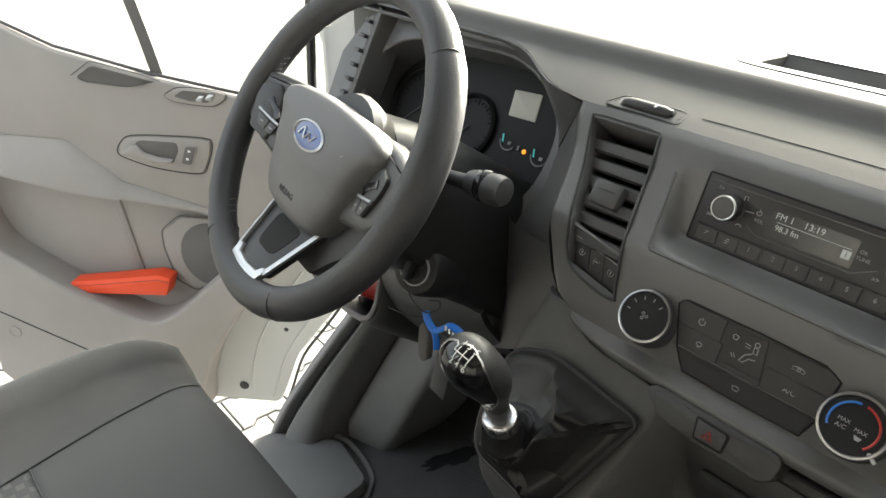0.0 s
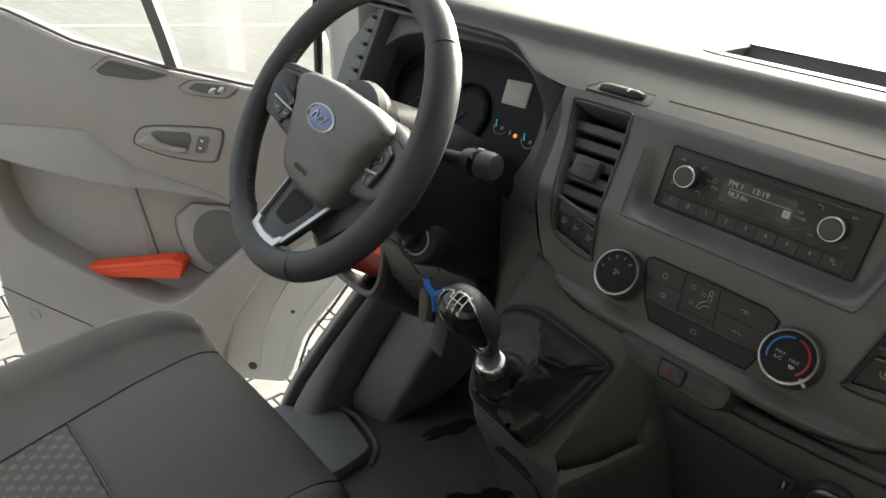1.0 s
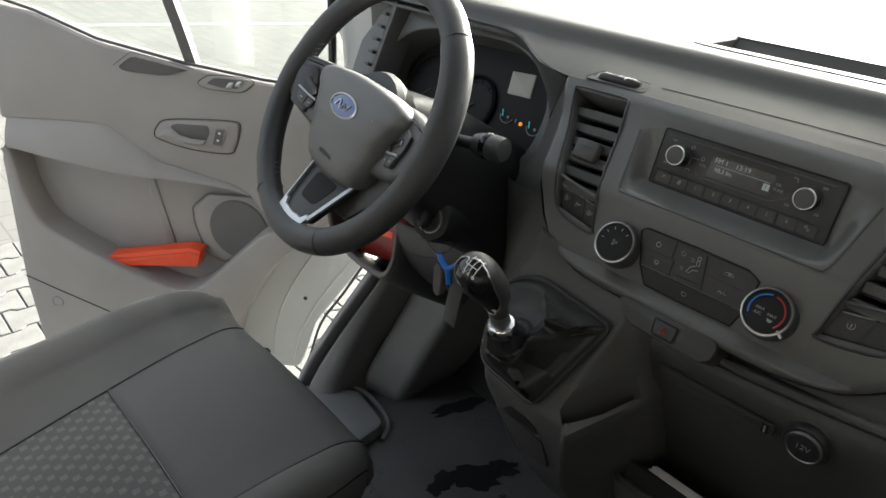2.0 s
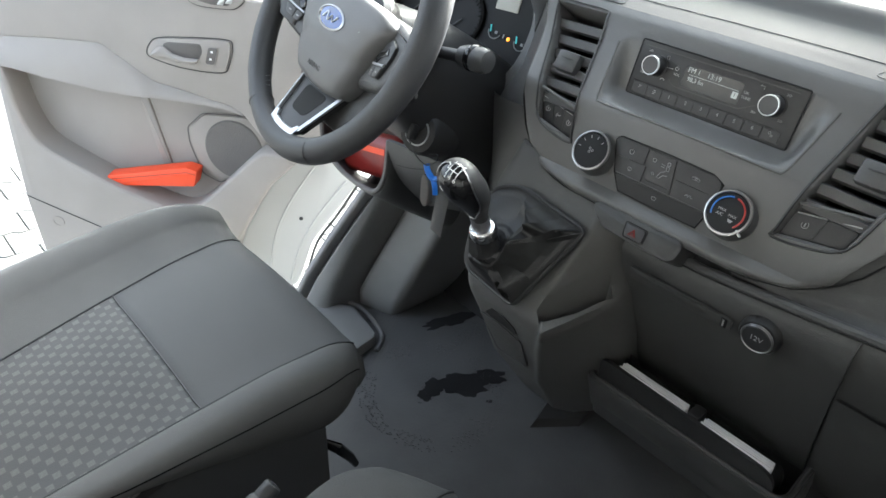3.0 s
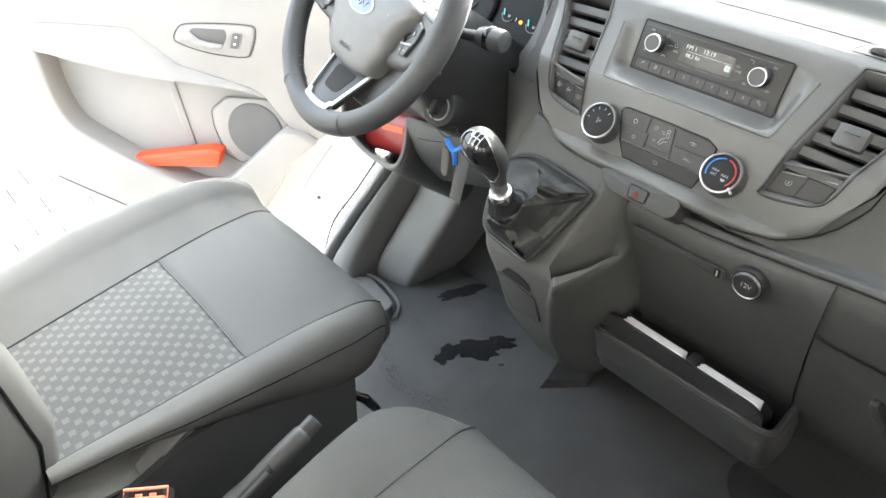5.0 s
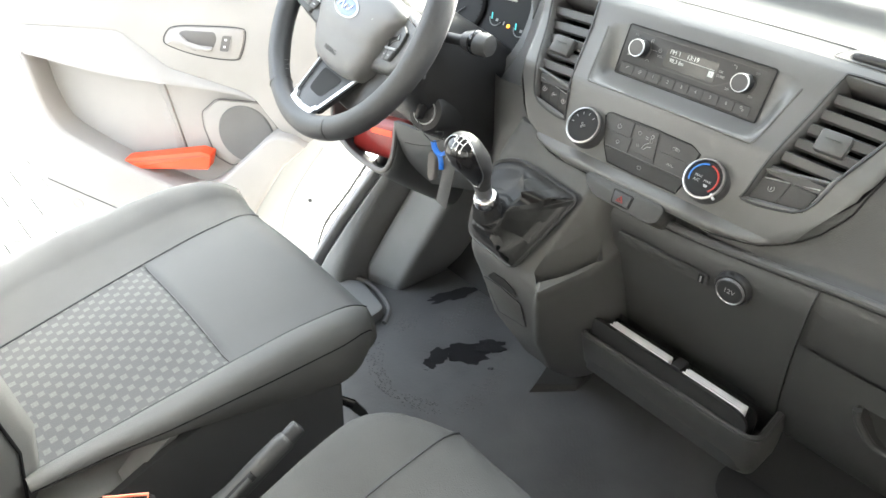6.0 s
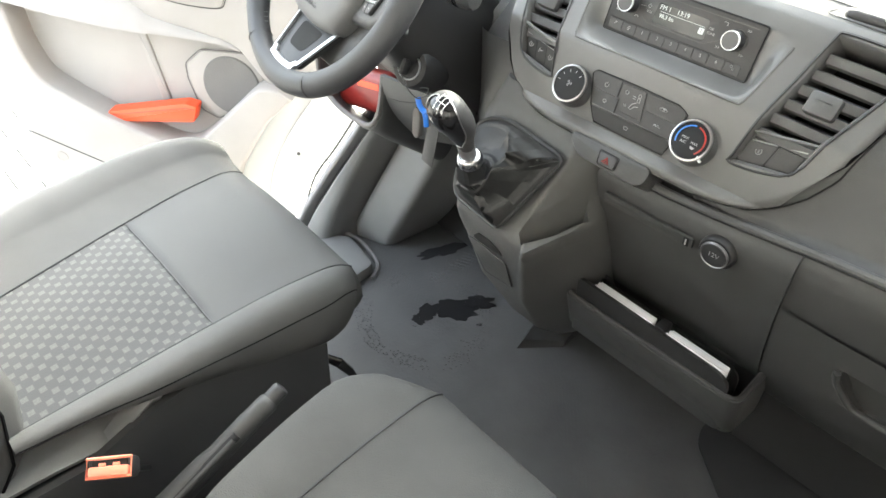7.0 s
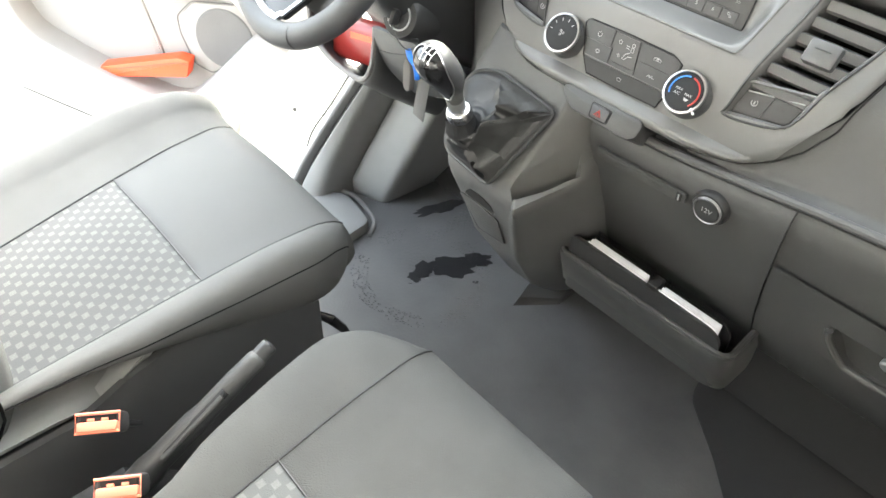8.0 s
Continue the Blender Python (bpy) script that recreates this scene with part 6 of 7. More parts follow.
        k = part("knob", lathe([(0.0272, -0.002), (0.0270, 0.002), (0.0258, 0.004), (0.0246, 0.016), (0.0232, 0.0175), (0.0226, 0.0165)], 48), DASH, c, m=m)
        part("knob_face", lathe([(0.0228, 0.014), (0.0226, 0.0176), (0.0200, 0.0182)], 48), KNOBFACE, k, m=m)
        part("knob_ring", lathe([(0.0243, 0.0145), (0.0250, 0.0165), (0.0244, 0.0192), (0.0226, 0.0195), (0.0218, 0.0182)], 48, cap=False), CHROME, k, "bright chrome ring", m=m)
        if sx > 0:
            for mat_, a0, a1, lab in ((BLUEINK, 95, 205, "blue arc"), (REDINK, -45, 82, "red arc")):
                part("arc", tube([(0.0172 * math.cos(radians(a0 + (a1 - a0) * j / 12)), 0.0172 * math.sin(radians(a0 + (a1 - a0) * j / 12)), 0.0187) for j in range(13)], 0.0010, 6), mat_, k, lab, m=m)
            part("pointer", rbox(0.009, 0.0032, 0.0035, 0.001, at=(0.0, 0, 0)), SATIN, k, "silver pointer", m=m @ Matrix.Rotation(radians(-38), 4, "Z") @ Matrix.Translation((0.0245, 0, 0.0165)))
            for dx, dy in ((-0.0068, 0.001), (0.0062, -0.002)):
                lettering("MAX", 0.0042, m @ Matrix.Translation((dx, dy, 0.0187)), GREYINK, k)
            lettering("A/C", 0.0048, m @ Matrix.Translation((-0.0072, -0.0042, 0.0187)), GREYINK, k)
            part("icon", plate([(0.003, -0.0055), (0.009, -0.0062), (0.0075, -0.009), (0.0045, -0.0088)], 0.0184, 0.0188), GREYINK, k, m=m)
        else:
            for q in range(3):
                part("fan_icon", tube([(r_ * math.cos(radians(q * 120 + a)), r_ * math.sin(radians(q * 120 + a)), 0.0187) for r_, a in ((0.0006, 0), (0.0026, -22), (0.0040, 4), (0.0032, 34))], 0.0005, 4, True), GREYINK, k, m=m)
            for q in range(5):
                part("dial_mark", rbox(0.0035, 0.0009, 0.0003, 0), GREYINK, k, m=m @ Matrix.Rotation(radians(50 + q * 32), 4, "Z") @ Matrix.Translation((0.0165, 0, 0.0187)))
    return c


build_climate()

# hazard switch panel under the fascia
hz = thing("hazard_switch", "dark switch panel with a red hazard triangle", "switch", FAS @ Matrix.Translation((0, -0.0635, -0.0105)))
part("panel", plate(rpoly([(-0.0640, 0.0090), (-0.0575, 0.0160), (0.0545, 0.0160), (0.0600, 0.0100), (0.0590, -0.0060), (0.0495, -0.0130), (-0.0380, -0.0115), (-0.0545, -0.0010)], 0.006), -0.05, 0.0100, 0.003), LOWER, hz)
hb = part("button", plate(rpoly([(-0.0125, 0.0085), (0.0152, 0.0080), (0.0158, -0.0072), (-0.0085, -0.0078)], 0.003), 0.009, 0.0122, 0.001), BLACK, hz)
part("button_gap", tube([(x, y, 0.0101) for x, y in rpoly([(-0.0137, 0.0094), (0.0163, 0.0089), (0.0169, -0.0082), (-0.0095, -0.0088)], 0.003)], 0.0008, 5, True), HOLE_SHADE, hz)
part("triangle", tube([(-0.0032, -0.0040, 0.0126), (0.0062, -0.0040, 0.0126), (0.0014, 0.0034, 0.0126)], 0.0007, 5, True), REDINK, hb, "red triangle")
part("triangle", tube([(-0.0010, -0.0026, 0.0126), (0.0040, -0.0026, 0.0126), (0.0014, 0.0012, 0.0126)], 0.0006, 5, True), REDINK, hb, "red triangle")

# ---- sockets on the lower panel ----
def low_frame(x, z, out=0.0):
    sl = (low_y(z + 0.01) - low_y(z - 0.01)) / 0.02
    up = Vector((0, sl, 1)).normalized()
    nn = Vector((1, 0, 0)).cross(up)
    return basis(Vector((x, low_y(z), z)) + nn * out, (1, 0, 0), up, nn)


so = thing("power_socket", "round 12V power socket with a dull metal ring", "socket", low_frame(0.163, 0.628))
part("collar", lathe([(0.0235, -0.004), (0.0235, 0.004), (0.021, 0.008), (0.0195, 0.008)], 36), BLACK, so)
part("ring", lathe([(0.0178, 0.007), (0.0188, 0.0095), (0.0176, 0.0115), (0.0164, 0.0105)], 36, cap=False), DULL, so, "dull silver ring")
cap = part("cap", lathe([(0.0168, 0.0), (0.0168, 0.010), (0.0155, 0.0115)], 36), BLACK, so)
lettering("12V", 0.0095, Matrix.Translation((0, 0.001, 0.0118)), GREYINK, cap)
us = thing("usb_socket", "black usb socket in a shallow slot", "socket", low_frame(0.062, 0.622, 0.0045))
part("slot_plate", plate(rpoly([(-0.066, -0.011), (0.07, -0.008), (0.07, 0.008), (-0.066, 0.006)], 0.003), -0.002, 0.0015, 0.0008), LOWER, us)
part("card_slot", rbox(0.098, 0.008, 0.001, 0.0003, at=(-0.012, -0.001, 0.0014)), LOWER, us)
part("port", rbox(0.008, 0.014, 0.003, 0.001, at=(0.061, 0.0, 0.001)), HOLE_SHADE, us)
part("contacts", rbox(0.002, 0.010, 0.003, 0.0003, at=(0.061, 0.0, 0.0016)), GREYINK, us)

# ---- tray with the document wallet ----
tray = thing("dash_tray", "dark grey open tray moulded under the dashboard", "tray", Matrix.Translation((0.115, 0.66, 0.31)))
M = tray.matrix_world.inverted()
out_top = rpoly([(-0.036, 0.705), (-0.036, 0.614), (0.262, 0.614), (0.264, 0.705)], [0.002, 0.012, 0.024, 0.002], 6)
in_top = rpoly([(-0.028, 0.705), (-0.028, 0.622), (0.252, 0.622), (0.254, 0.705)], [0.002, 0.010, 0.020, 0.002], 6)
def tz(x, y):
    return 0.411 + 0.35 * max(0, y - 0.64) + 0.02 * max(0, x)
secs = [[(x * 0.985 + 0.002, min(y + 0.05, 0.74), 0.305) for x, y in out_top], [(x, y + 0.028, 0.335) for x, y in out_top], [(x, y, tz(x, y) - 0.004) for x, y in out_top], [(x, y + 0.001, tz(x, y)) for x, y in out_top], [(x, y, tz(x, y)) for x, y in in_top], [(x, y + 0.001, tz(x, y) - 0.004) for x, y in in_top], [(x, min(y + 0.02, 0.71), 0.325) for x, y in in_top]]
part("shell", loft(secs), LOWER, tray, m=M)
part("rim", tube([(x, y + 0.002, tz(x, y)) for x, y in [((a + c) / 2, (b + d) / 2) for (a, b), (c, d) in zip(out_top, in_top)]], 0.0042, 8), LOWER, tray, m=M)
part("base", rbox(0.275, 0.055, 0.004, 0.001, at=(0.112, 0.672, 0.364)), BLACK, tray, m=M)
wal = thing("document_wallet", "black document wallet standing in the tray", "wallet", Matrix.Translation((0.12, 0.65, 0.33)))
M = wal.matrix_world.inverted()
prof = rpoly([(-0.02, 0.372), (0.240, 0.372), (0.240, 0.447), (-0.02, 0.453)], [0.008, 0.012, 0.028, 0.012], 6)
part("front_cover", loft([[(x, y0 - (z - 0.33) * 0.16, z) for x, z in prof] for y0 in (0.636, 0.640, 0.642)]), BLACK, wal, m=M)
part("back_cover", loft([[(x, y0 - (z - 0.33) * 0.12, z - 0.012 * (z > 0.4)) for x, z in prof] for y0 in (0.670, 0.674)]), BLACK, wal, m=M)
part("divider", rbox(0.017, 0.026, 0.060, 0.003, at=(0.122, 0.636, 0.422)), BLACK, wal, m=M)
part("base_fold", rbox(0.24, 0.034, 0.010, 0.004, at=(0.112, 0.650, 0.374)), BLACK, wal, m=M)
for x0, x1, z in ((0.007, 0.110, 0.4545), (0.134, 0.228, 0.452)):
    bk = thing("booklet", "white paper booklet in clear film inside the wallet", "booklet", basis(((x0 + x1) / 2, 0.630, z), (1, 0, -0.02), (0, 1, 0), (0, 0, 1)), group="booklets in the wallet")
    for i in range(6):
        part("sheet", rbox(x1 - x0 - 0.003 * (i % 2), 0.0019, 0.08, 0.0004, at=(0.001 * (i % 3), -0.0065 + i * 0.0021, -0.040 - 0.0009 * (i * 5 % 3))), PAPER, bk, m=Matrix.Rotation(radians(7), 4, "X"))
    part("film", rbox(x1 - x0 + 0.001, 0.0005, 0.08, 0, at=(0.003, 0.0125, -0.030)), CELLO, bk, "clear plastic film", m=Matrix.Rotation(radians(7), 4, "X"))

# ---- gear lever ----
def build_gear():
    GB = basis((-0.057, 0.568, 0.658), (1, 0, 0), (0, 0.428, 0.904), (0, -0.904, 0.428))
    g = thing("gear_lever", "gear lever with a glossy black knob and leather boot", "gear lever", GB)
    edge = rpoly([(-0.217, -0.076), (-0.212, -0.004), (-0.172, 0.016), (-0.057, 0.004), (-0.108, -0.130), (-0.205, -0.120)], [0.02, 0.02, 0.02, 0.012, 0.012, 0.02], 6)
    edge = [(x + 0.057, y) for x, y in edge]
    n = len(edge)
    part("boot_frame", tube([(x, y, 0.002) for x, y in edge], 0.0032, 8, True), BLACK, g, "dark plastic boot surround")
    top = GB.inverted() @ Vector((-0.150, 0.481, 0.650))
    ctr = Vector((sum(p[0] for p in edge) / n, sum(p[1] for p in edge) / n, 0))
    # knob in its own axes: z along the lever, y away from the face
    ax = Vector((-0.06, -0.36, 0.93)).normalized()
    fc = Vector((-0.16, -0.93, 0.0))
    fc = (fc - ax * fc.dot(ax)).normalized()
    K = GB.inverted() @ basis(Vector((-0.148, 0.481, 0.652)), fc.cross(ax), fc, ax)
    ring = smooth([(x, y, 0.0) for x, y in edge], 3, True)
    m2 = 260
    pick = [ring[int(i * len(ring) / m2)] for i in range(m2)]
    axis = (K.to_3x3() @ Vector((0, 0, 1))).normalized()
    neck_c = top - axis * 0.030
    levels = [k / 40 for k in range(41)]
    # crests of the folds: course in the surround's plane, height at each point, width
    crest = (([(0.004, 0.002), (-0.020, -0.005), (-0.047, -0.015)], [0.012, 0.022, 0.026], 0.009),
             ([(-0.104, 0.014), (-0.080, 0.002), (-0.047, -0.015)], [0.008, 0.020, 0.026], 0.010),
             ([(-0.047, -0.015), (-0.056, -0.045), (-0.070, -0.070), (-0.094, -0.088)], [0.026, 0.024, 0.020, 0.010], 0.009),
             ([(-0.053, -0.130), (-0.058, -0.108), (-0.078, -0.094)], [0.014, 0.020, 0.009], 0.007),
             ([(-0.158, -0.078), (-0.140, -0.072), (-0.118, -0.068)], [0.004, 0.008, 0.004], 0.010),
             ([(-0.145, -0.112), (-0.122, -0.096), (-0.100, -0.090)], [0.004, 0.009, 0.006], 0.010),
             ([(-0.062, -0.040), (-0.070, -0.050), (-0.080, -0.046)], [0.010, 0.014, 0.008], 0.006))

    def folds(x, y):
        total = 0.0
        for way, hs, w in crest:
            best = 0.0
            for (ax_, ay_), (bx_, by_), ha, hb in zip(way, way[1:], hs, hs[1:]):
                dx, dy = bx_ - ax_, by_ - ay_
                k = max(0.0, min(1.0, ((x - ax_) * dx + (y - ay_) * dy) / (dx * dx + dy * dy)))
                d = math.hypot(x - ax_ - dx * k, y - ay_ - dy * k)
                best = max(best, (ha + (hb - ha) * k) * math.exp(-(math.sqrt(d * d + 0.0035 ** 2) - 0.0035) / w))
            total += best ** 3
        return total ** (1 / 3)

    secs = []
    for t in levels:
        row = []
        for p in pick:
            ang = math.atan2(p.y - ctr.y, p.x - ctr.x)
            rad = Vector((math.cos(ang), math.sin(ang), 0))
            flat_side = (rad - axis * rad.dot(axis)).normalized()
            q = p.lerp(neck_c + flat_side * 0.0215, t ** 0.9)
            q.z = neck_c.z * (1 - (1 - t) ** 1.7) + flat_side.z * 0.0215 * t ** 2
            env = min(1.0, t / 0.16) * min(1.0, (1 - t) / 0.25)
            n1 = noise.noise(Vector((q.x * 30 + 3, q.y * 30, 1.0)))
            n2 = noise.noise(Vector((q.x * 62, q.y * 62 + 5, t * 2)))
            lift = 1.7 * folds(q.x, q.y) - 0.021 + 0.007 * n1 + 0.0015 * n2
            lift = max(lift, -0.55 * q.z)
            tuck = -0.007 * math.exp(-((t - 0.88) / 0.06) ** 2) * (0.7 + 0.8 * abs(n2))
            q = q + Vector((0, 0, env * lift + tuck + 0.004 * min(1, t / 0.04)))
            row.append((q.x, q.y, max(0.003, q.z)))
        secs.append(row)
    sleeve = [secs[-2], secs[-1]]
    for d, r in ((0.022, 0.0205), (0.014, 0.0188), (0.006, 0.0174)):
        row = []
        for p in pick:
            ang = math.atan2(p.y - ctr.y, p.x - ctr.x)
            rad = Vector((math.cos(ang), math.sin(ang), 0))
            side = (rad - axis * rad.dot(axis)).normalized()
            row.append(top - axis * d + side * (r + 0.0010 * math.sin(9 * ang)))
        sleeve.append(row)
    part("sleeve", loft(sleeve, cap=False), SLEEVE, g, "matt leather sleeve below the collar", angle=80)
    part("boot", loft(secs, cap=False), BOOT, g, "creased black leather boot", angle=80)
    for cx_, cy_ in ((0.0, 0.004), (-0.051, -0.13)):
        sel = min(range(m2), key=lambda i: (pick[i].x - cx_) ** 2 + (pick[i].y - cy_) ** 2)
        part("boot_seam", tube([Vector(secs[j][sel]) + Vector((0, 0, 0.0003)) for j in range(1, 16)], 0.0007, 5), BLACK, g)
    part("collar", lathe([(0.0165, -0.012), (0.0177, -0.009), (0.0180, -0.002), (0.0172, 0.003), (0.0150, 0.0055), (0.0118, 0.0060)], 40), COLLAR, g, "polished chrome collar", m=K, angle=80)
    part("lever", lathe([(0.0116, 0.004), (0.0114, 0.012), (0.0118, 0.026)], 32), DULL, g, "dull metal lever", m=K)
    prof = [(0.0, 0.020), (0.013, 0.020), (0.0150, 0.027), (0.0185, 0.036), (0.0250, 0.047), (0.0290, 0.060), (0.0305, 0.073), (0.0296, 0.083), (0.0262, 0.0905), (0.0200, 0.0955), (0.0110, 0.0987), (0.0, 0.1000)]
    prof = [(0.925 * r, 0.020 + 1.20 * (z - 0.020)) for r, z in prof]      # drawn out along the lever
    prof = [(p.x, p.y) for p in smooth([(r, z, 0) for r, z in prof], 3)]
    depth = 0.84

    def kp(a, z, out=0.0):
        r = lerp(z, [q[1] for q in prof], [q[0] for q in prof]) + out
        return bend(Vector((r * math.cos(a), r * depth * math.sin(a), z)))

    def bend(v):
        """The head leans towards its face."""
        q = radians(15) * max(0.0, min(1.0, (v.z - 0.03) / 0.05))
        return Vector((v.x, v.y * math.cos(q) + (v.z - 0.05) * math.sin(q), 0.05 + (v.z - 0.05) * math.cos(q) - v.y * math.sin(q)))

    secs = [[bend(Vector((max(r, 0.0004) * math.cos(2 * math.pi * i / 40), max(r, 0.0004) * depth * math.sin(2 * math.pi * i / 40), z))) for i in range(40)] for r, z in prof]
    knob = part("knob", loft(secs), GLOSSGREY, g, m=K, angle=60)

    def half(z):
        return lerp(z, [0.0332, 0.0476, 0.0620, 0.0776, 0.0932, 0.1046, 0.1106, 0.1142, 0.1158], [0.30, 0.72, 0.95, 1.08, 1.20, 1.36, 1.62, 2.2, 3.1])

    zs = steps(0.0332, 0.1046, n=16) + [0.1076, 0.1106, 0.1126, 0.1142, 0.1151, 0.1158]
    mid = math.pi / 2 + 0.38
    part("knob_face", sheet(lambda k, z: kp(mid + k * half(z), z, 0.0007), steps(-1, 1, n=18), zs), GLOSS, knob, "glossy black face with white shift pattern", m=K, angle=60)
    rimline = [kp(mid + half(z), z, 0.0006) for z in zs] + [kp(mid - half(z), z, 0.0006) for z in zs[::-1]] + [kp(mid + k * half(0.0332), 0.0332, 0.0006) for k in (-0.4, 0.4)]
    part("knob_line", tube(rimline, 0.0010, 6, True), CHROME, knob, "thin chrome line", m=K)

    # shift pattern laid on the knob, facing the driver
    tree = bvhtree.BVHTree.FromPolygons([v.co.copy() for v in knob.data.vertices], [list(p.vertices) for p in knob.data.polygons])
    S = GB.inverted() @ basis((-0.1485, 0.430, 0.742), (0.990, -0.060, -0.040), (0.062, 0.706, 0.706), (-0.014, -0.705, 0.706)) @ Matrix.Scale(0.88, 4)
    down = (S.to_3x3() @ Vector((0, 0, -1))).normalized()

    def laid(ob):
        for v in ob.data.vertices:
            q = S @ Vector((v.co.x, v.co.y, 0.05))
            hit = tree.ray_cast(q, down)[0]
            v.co = (hit or q + down * 0.05) - down * (0.0011 + 0.5 * max(0, v.co.z))

    bm = bmesh.new()
    for xa, ya, xb, yb in ((-0.0115, 0, 0.0076, 0), (-0.0076, -0.0062, -0.0076, 0.0062), (0, -0.0062, 0, 0.0062), (0.0076, -0.0062, 0.0076, 0.0062), (-0.0115, 0, -0.0115, 0.0050)):
        for k in range(6):
            qa, qb = k / 6, (k + 1) / 6
            rbox(max(0.0010, abs(xb - xa) / 6 + 0.0004), max(0.0010, abs(yb - ya) / 6 + 0.0004), 0.0003, 0, at=(xa + (xb - xa) * (qa + qb) / 2, ya + (yb - ya) * (qa + qb) / 2, 0), bm=bm)
    laid(part("shift_lines", bm, INK, knob))
    for txt, x, y in (("1", -0.0076, 0.0100), ("3", 0.0, 0.0100), ("5", 0.0076, 0.0100), ("2", -0.0076, -0.0100), ("4", 0.0, -0.0100), ("6", 0.0076, -0.0100)):
        laid(lettering(txt, 0.0082, Matrix.Translation((x, y, 0)), INK, knob, "digit"))
    return g


GLOSSGREY = material("dark_knob_plastic", (0.03, 0.03, 0.031), 0.5, grain=0.1, grain_size=900)
build_gear()

# console pockets and flap
M = console.matrix_world.inverted()
FP = M @ basis((0, 0.544, 0.465), (1, 0, 0), (0, -0.418, 0.908), (0, -0.908, -0.418))
FLAP = [(-0.192, -0.004), (-0.182, 0.000), (-0.150, -0.001), (-0.121, -0.012), (-0.112, -0.014), (-0.116, -0.09), (-0.180, -0.10)]
flap = part("ticket_flap", plate(rpoly(FLAP, 0.004), -0.003, 0.0008, 0.0004), DASH_LOW, console, m=FP)
part("slot_back", plate([(-0.19, -0.012), (-0.105, -0.012), (-0.105, 0.04), (-0.19, 0.04)], -0.046, -0.040), HOLE_SHADE, console, m=FP)
# flush black insert: the slot's inner shade is put into its colour
part("slot_shade", plate(rpoly([(-0.174, 0.014), (-0.157, 0.035), (-0.133, 0.035), (-0.117, 0.021), (-0.115, 0.006), (-0.138, 0.006), (-0.168, 0.006)], 0.003), -0.012, 0.0012), HOLE_SHADE, console, "black insert standing in for the shade inside the slot", m=FP)
part("flap_gap", tube([(x, y, 0.0004) for x, y in rpoly(FLAP, 0.004)], 0.0010, 6, True), BLACK, flap, m=FP)
part("foot", loft([[(-0.247, 0.848, 0.0), (-0.227, 0.790, 0.0), (-0.162, 0.876, 0.0), (-0.165, 0.935, 0.0)], [(-0.238, 0.864, 0.034), (-0.224, 0.806, 0.020), (-0.165, 0.884, 0.012), (-0.168, 0.935, 0.03)]]), LOWER, console, "dark plastic foot", m=M)

# ---- handbrake and belt buckles ----
hbk = thing("handbrake", "black handbrake lever with a ribbed release button", "handbrake", Matrix.Translation((-0.156, -0.08, 0.0)))
M = hbk.matrix_world.inverted()
part("grip", tube(smooth([(-0.165, -0.06, 0.262), (-0.160, 0.0, 0.307), (-0.157, 0.07, 0.348), (-0.156, 0.13, 0.383), (-0.156, 0.155, 0.395)], 4), [0.024] * 4 + [0.0205] * 4 + [0.0175] * 4 + [0.0165] * 3 + [0.0160, 0.0125], 16, flat=0.85), LOWER, hbk, m=M)
part("button", lathe([(0.0115, -0.004), (0.0115, 0.017), (0.0100, 0.0200)], 24), BLACK, hbk, "black ribbed push button", m=M @ basis((-0.156, 0.155, 0.396), (1, 0, 0), (0, -0.5, 0.866), (0, 0.866, 0.5)))
# dark tube whose colour gives the groove its shade
part("grip_channel", tube([(-0.1485, 0.006, 0.3245), (-0.1475, 0.043, 0.3470), (-0.1465, 0.097, 0.3785)], 0.0060, 10), HOLE_SHADE, hbk, "dark groove along the lever", m=M)
part("grip_slide", tube([(-0.1455, 0.000, 0.3225), (-0.1445, 0.040, 0.3465), (-0.1435, 0.091, 0.3765)], 0.0048, 10), LOWER, hbk, m=M)
for q in (-0.004, 0.0, 0.004):
    part("button_rib", rbox(0.011 - abs(q), 0.0012, 0.0008, 0.0003, at=(0, q, 0.0207)), BLACK, hbk, m=M @ basis((-0.156, 0.155, 0.396), (1, 0, 0), (0, -0.5, 0.866), (0, 0.866, 0.5)))
part("bracket", loft([[(-0.20, -0.2, z), (-0.13, -0.2, z), (-0.13, 0.02 - k, z), (-0.20, 0.02 - k, z)] for z, k in ((0.0, -0.04), (0.2, 0.0), (0.275, 0.06))]), BLACK, hbk, m=M)
for bx, by, bz, ln in ((-0.190, -0.044, 0.395, 0.10), (-0.105, -0.060, 0.380, 0.09)):
    bu = thing("belt_buckle", "orange-red seat belt buckle on a black stalk", "buckle", basis((bx, by, bz), (0.55, 0.83, 0), (-0.70, 0.46, 0.54), (0.45, -0.30, 0.84)), group="belt buckles")
    part("housing", rbox(0.050, 0.026, 0.040, 0.006, at=(0, 0, -0.023)), BLACK, bu)
    part("release_button", rbox(0.046, 0.012, 0.012, 0.003, at=(0, -0.0045, -0.001)), BUCKLE, bu, "orange-red push button")
    part("slot", rbox(0.040, 0.007, 0.004, 0.001, at=(0, 0.0055, -0.0035)), HOLE_SHADE, bu, "dark slot for the tongue")
    for q in (-0.008, 0.008):
        part("guide", rbox(0.008, 0.004, 0.004, 0.001, at=(q, 0.0035, -0.0015)), BUCKLE, bu)
    part("rim", tube([(-0.025, -0.011, 0.0), (0.025, -0.011, 0.0), (0.025, 0.011, 0.0), (-0.025, 0.011, 0.0)], 0.0020, 6, True), BUCKLE, bu)
    part("stalk", rbox(0.022, 0.008, ln, 0.002, at=(0, 0, -0.05 - ln / 2)), BLACK, bu)

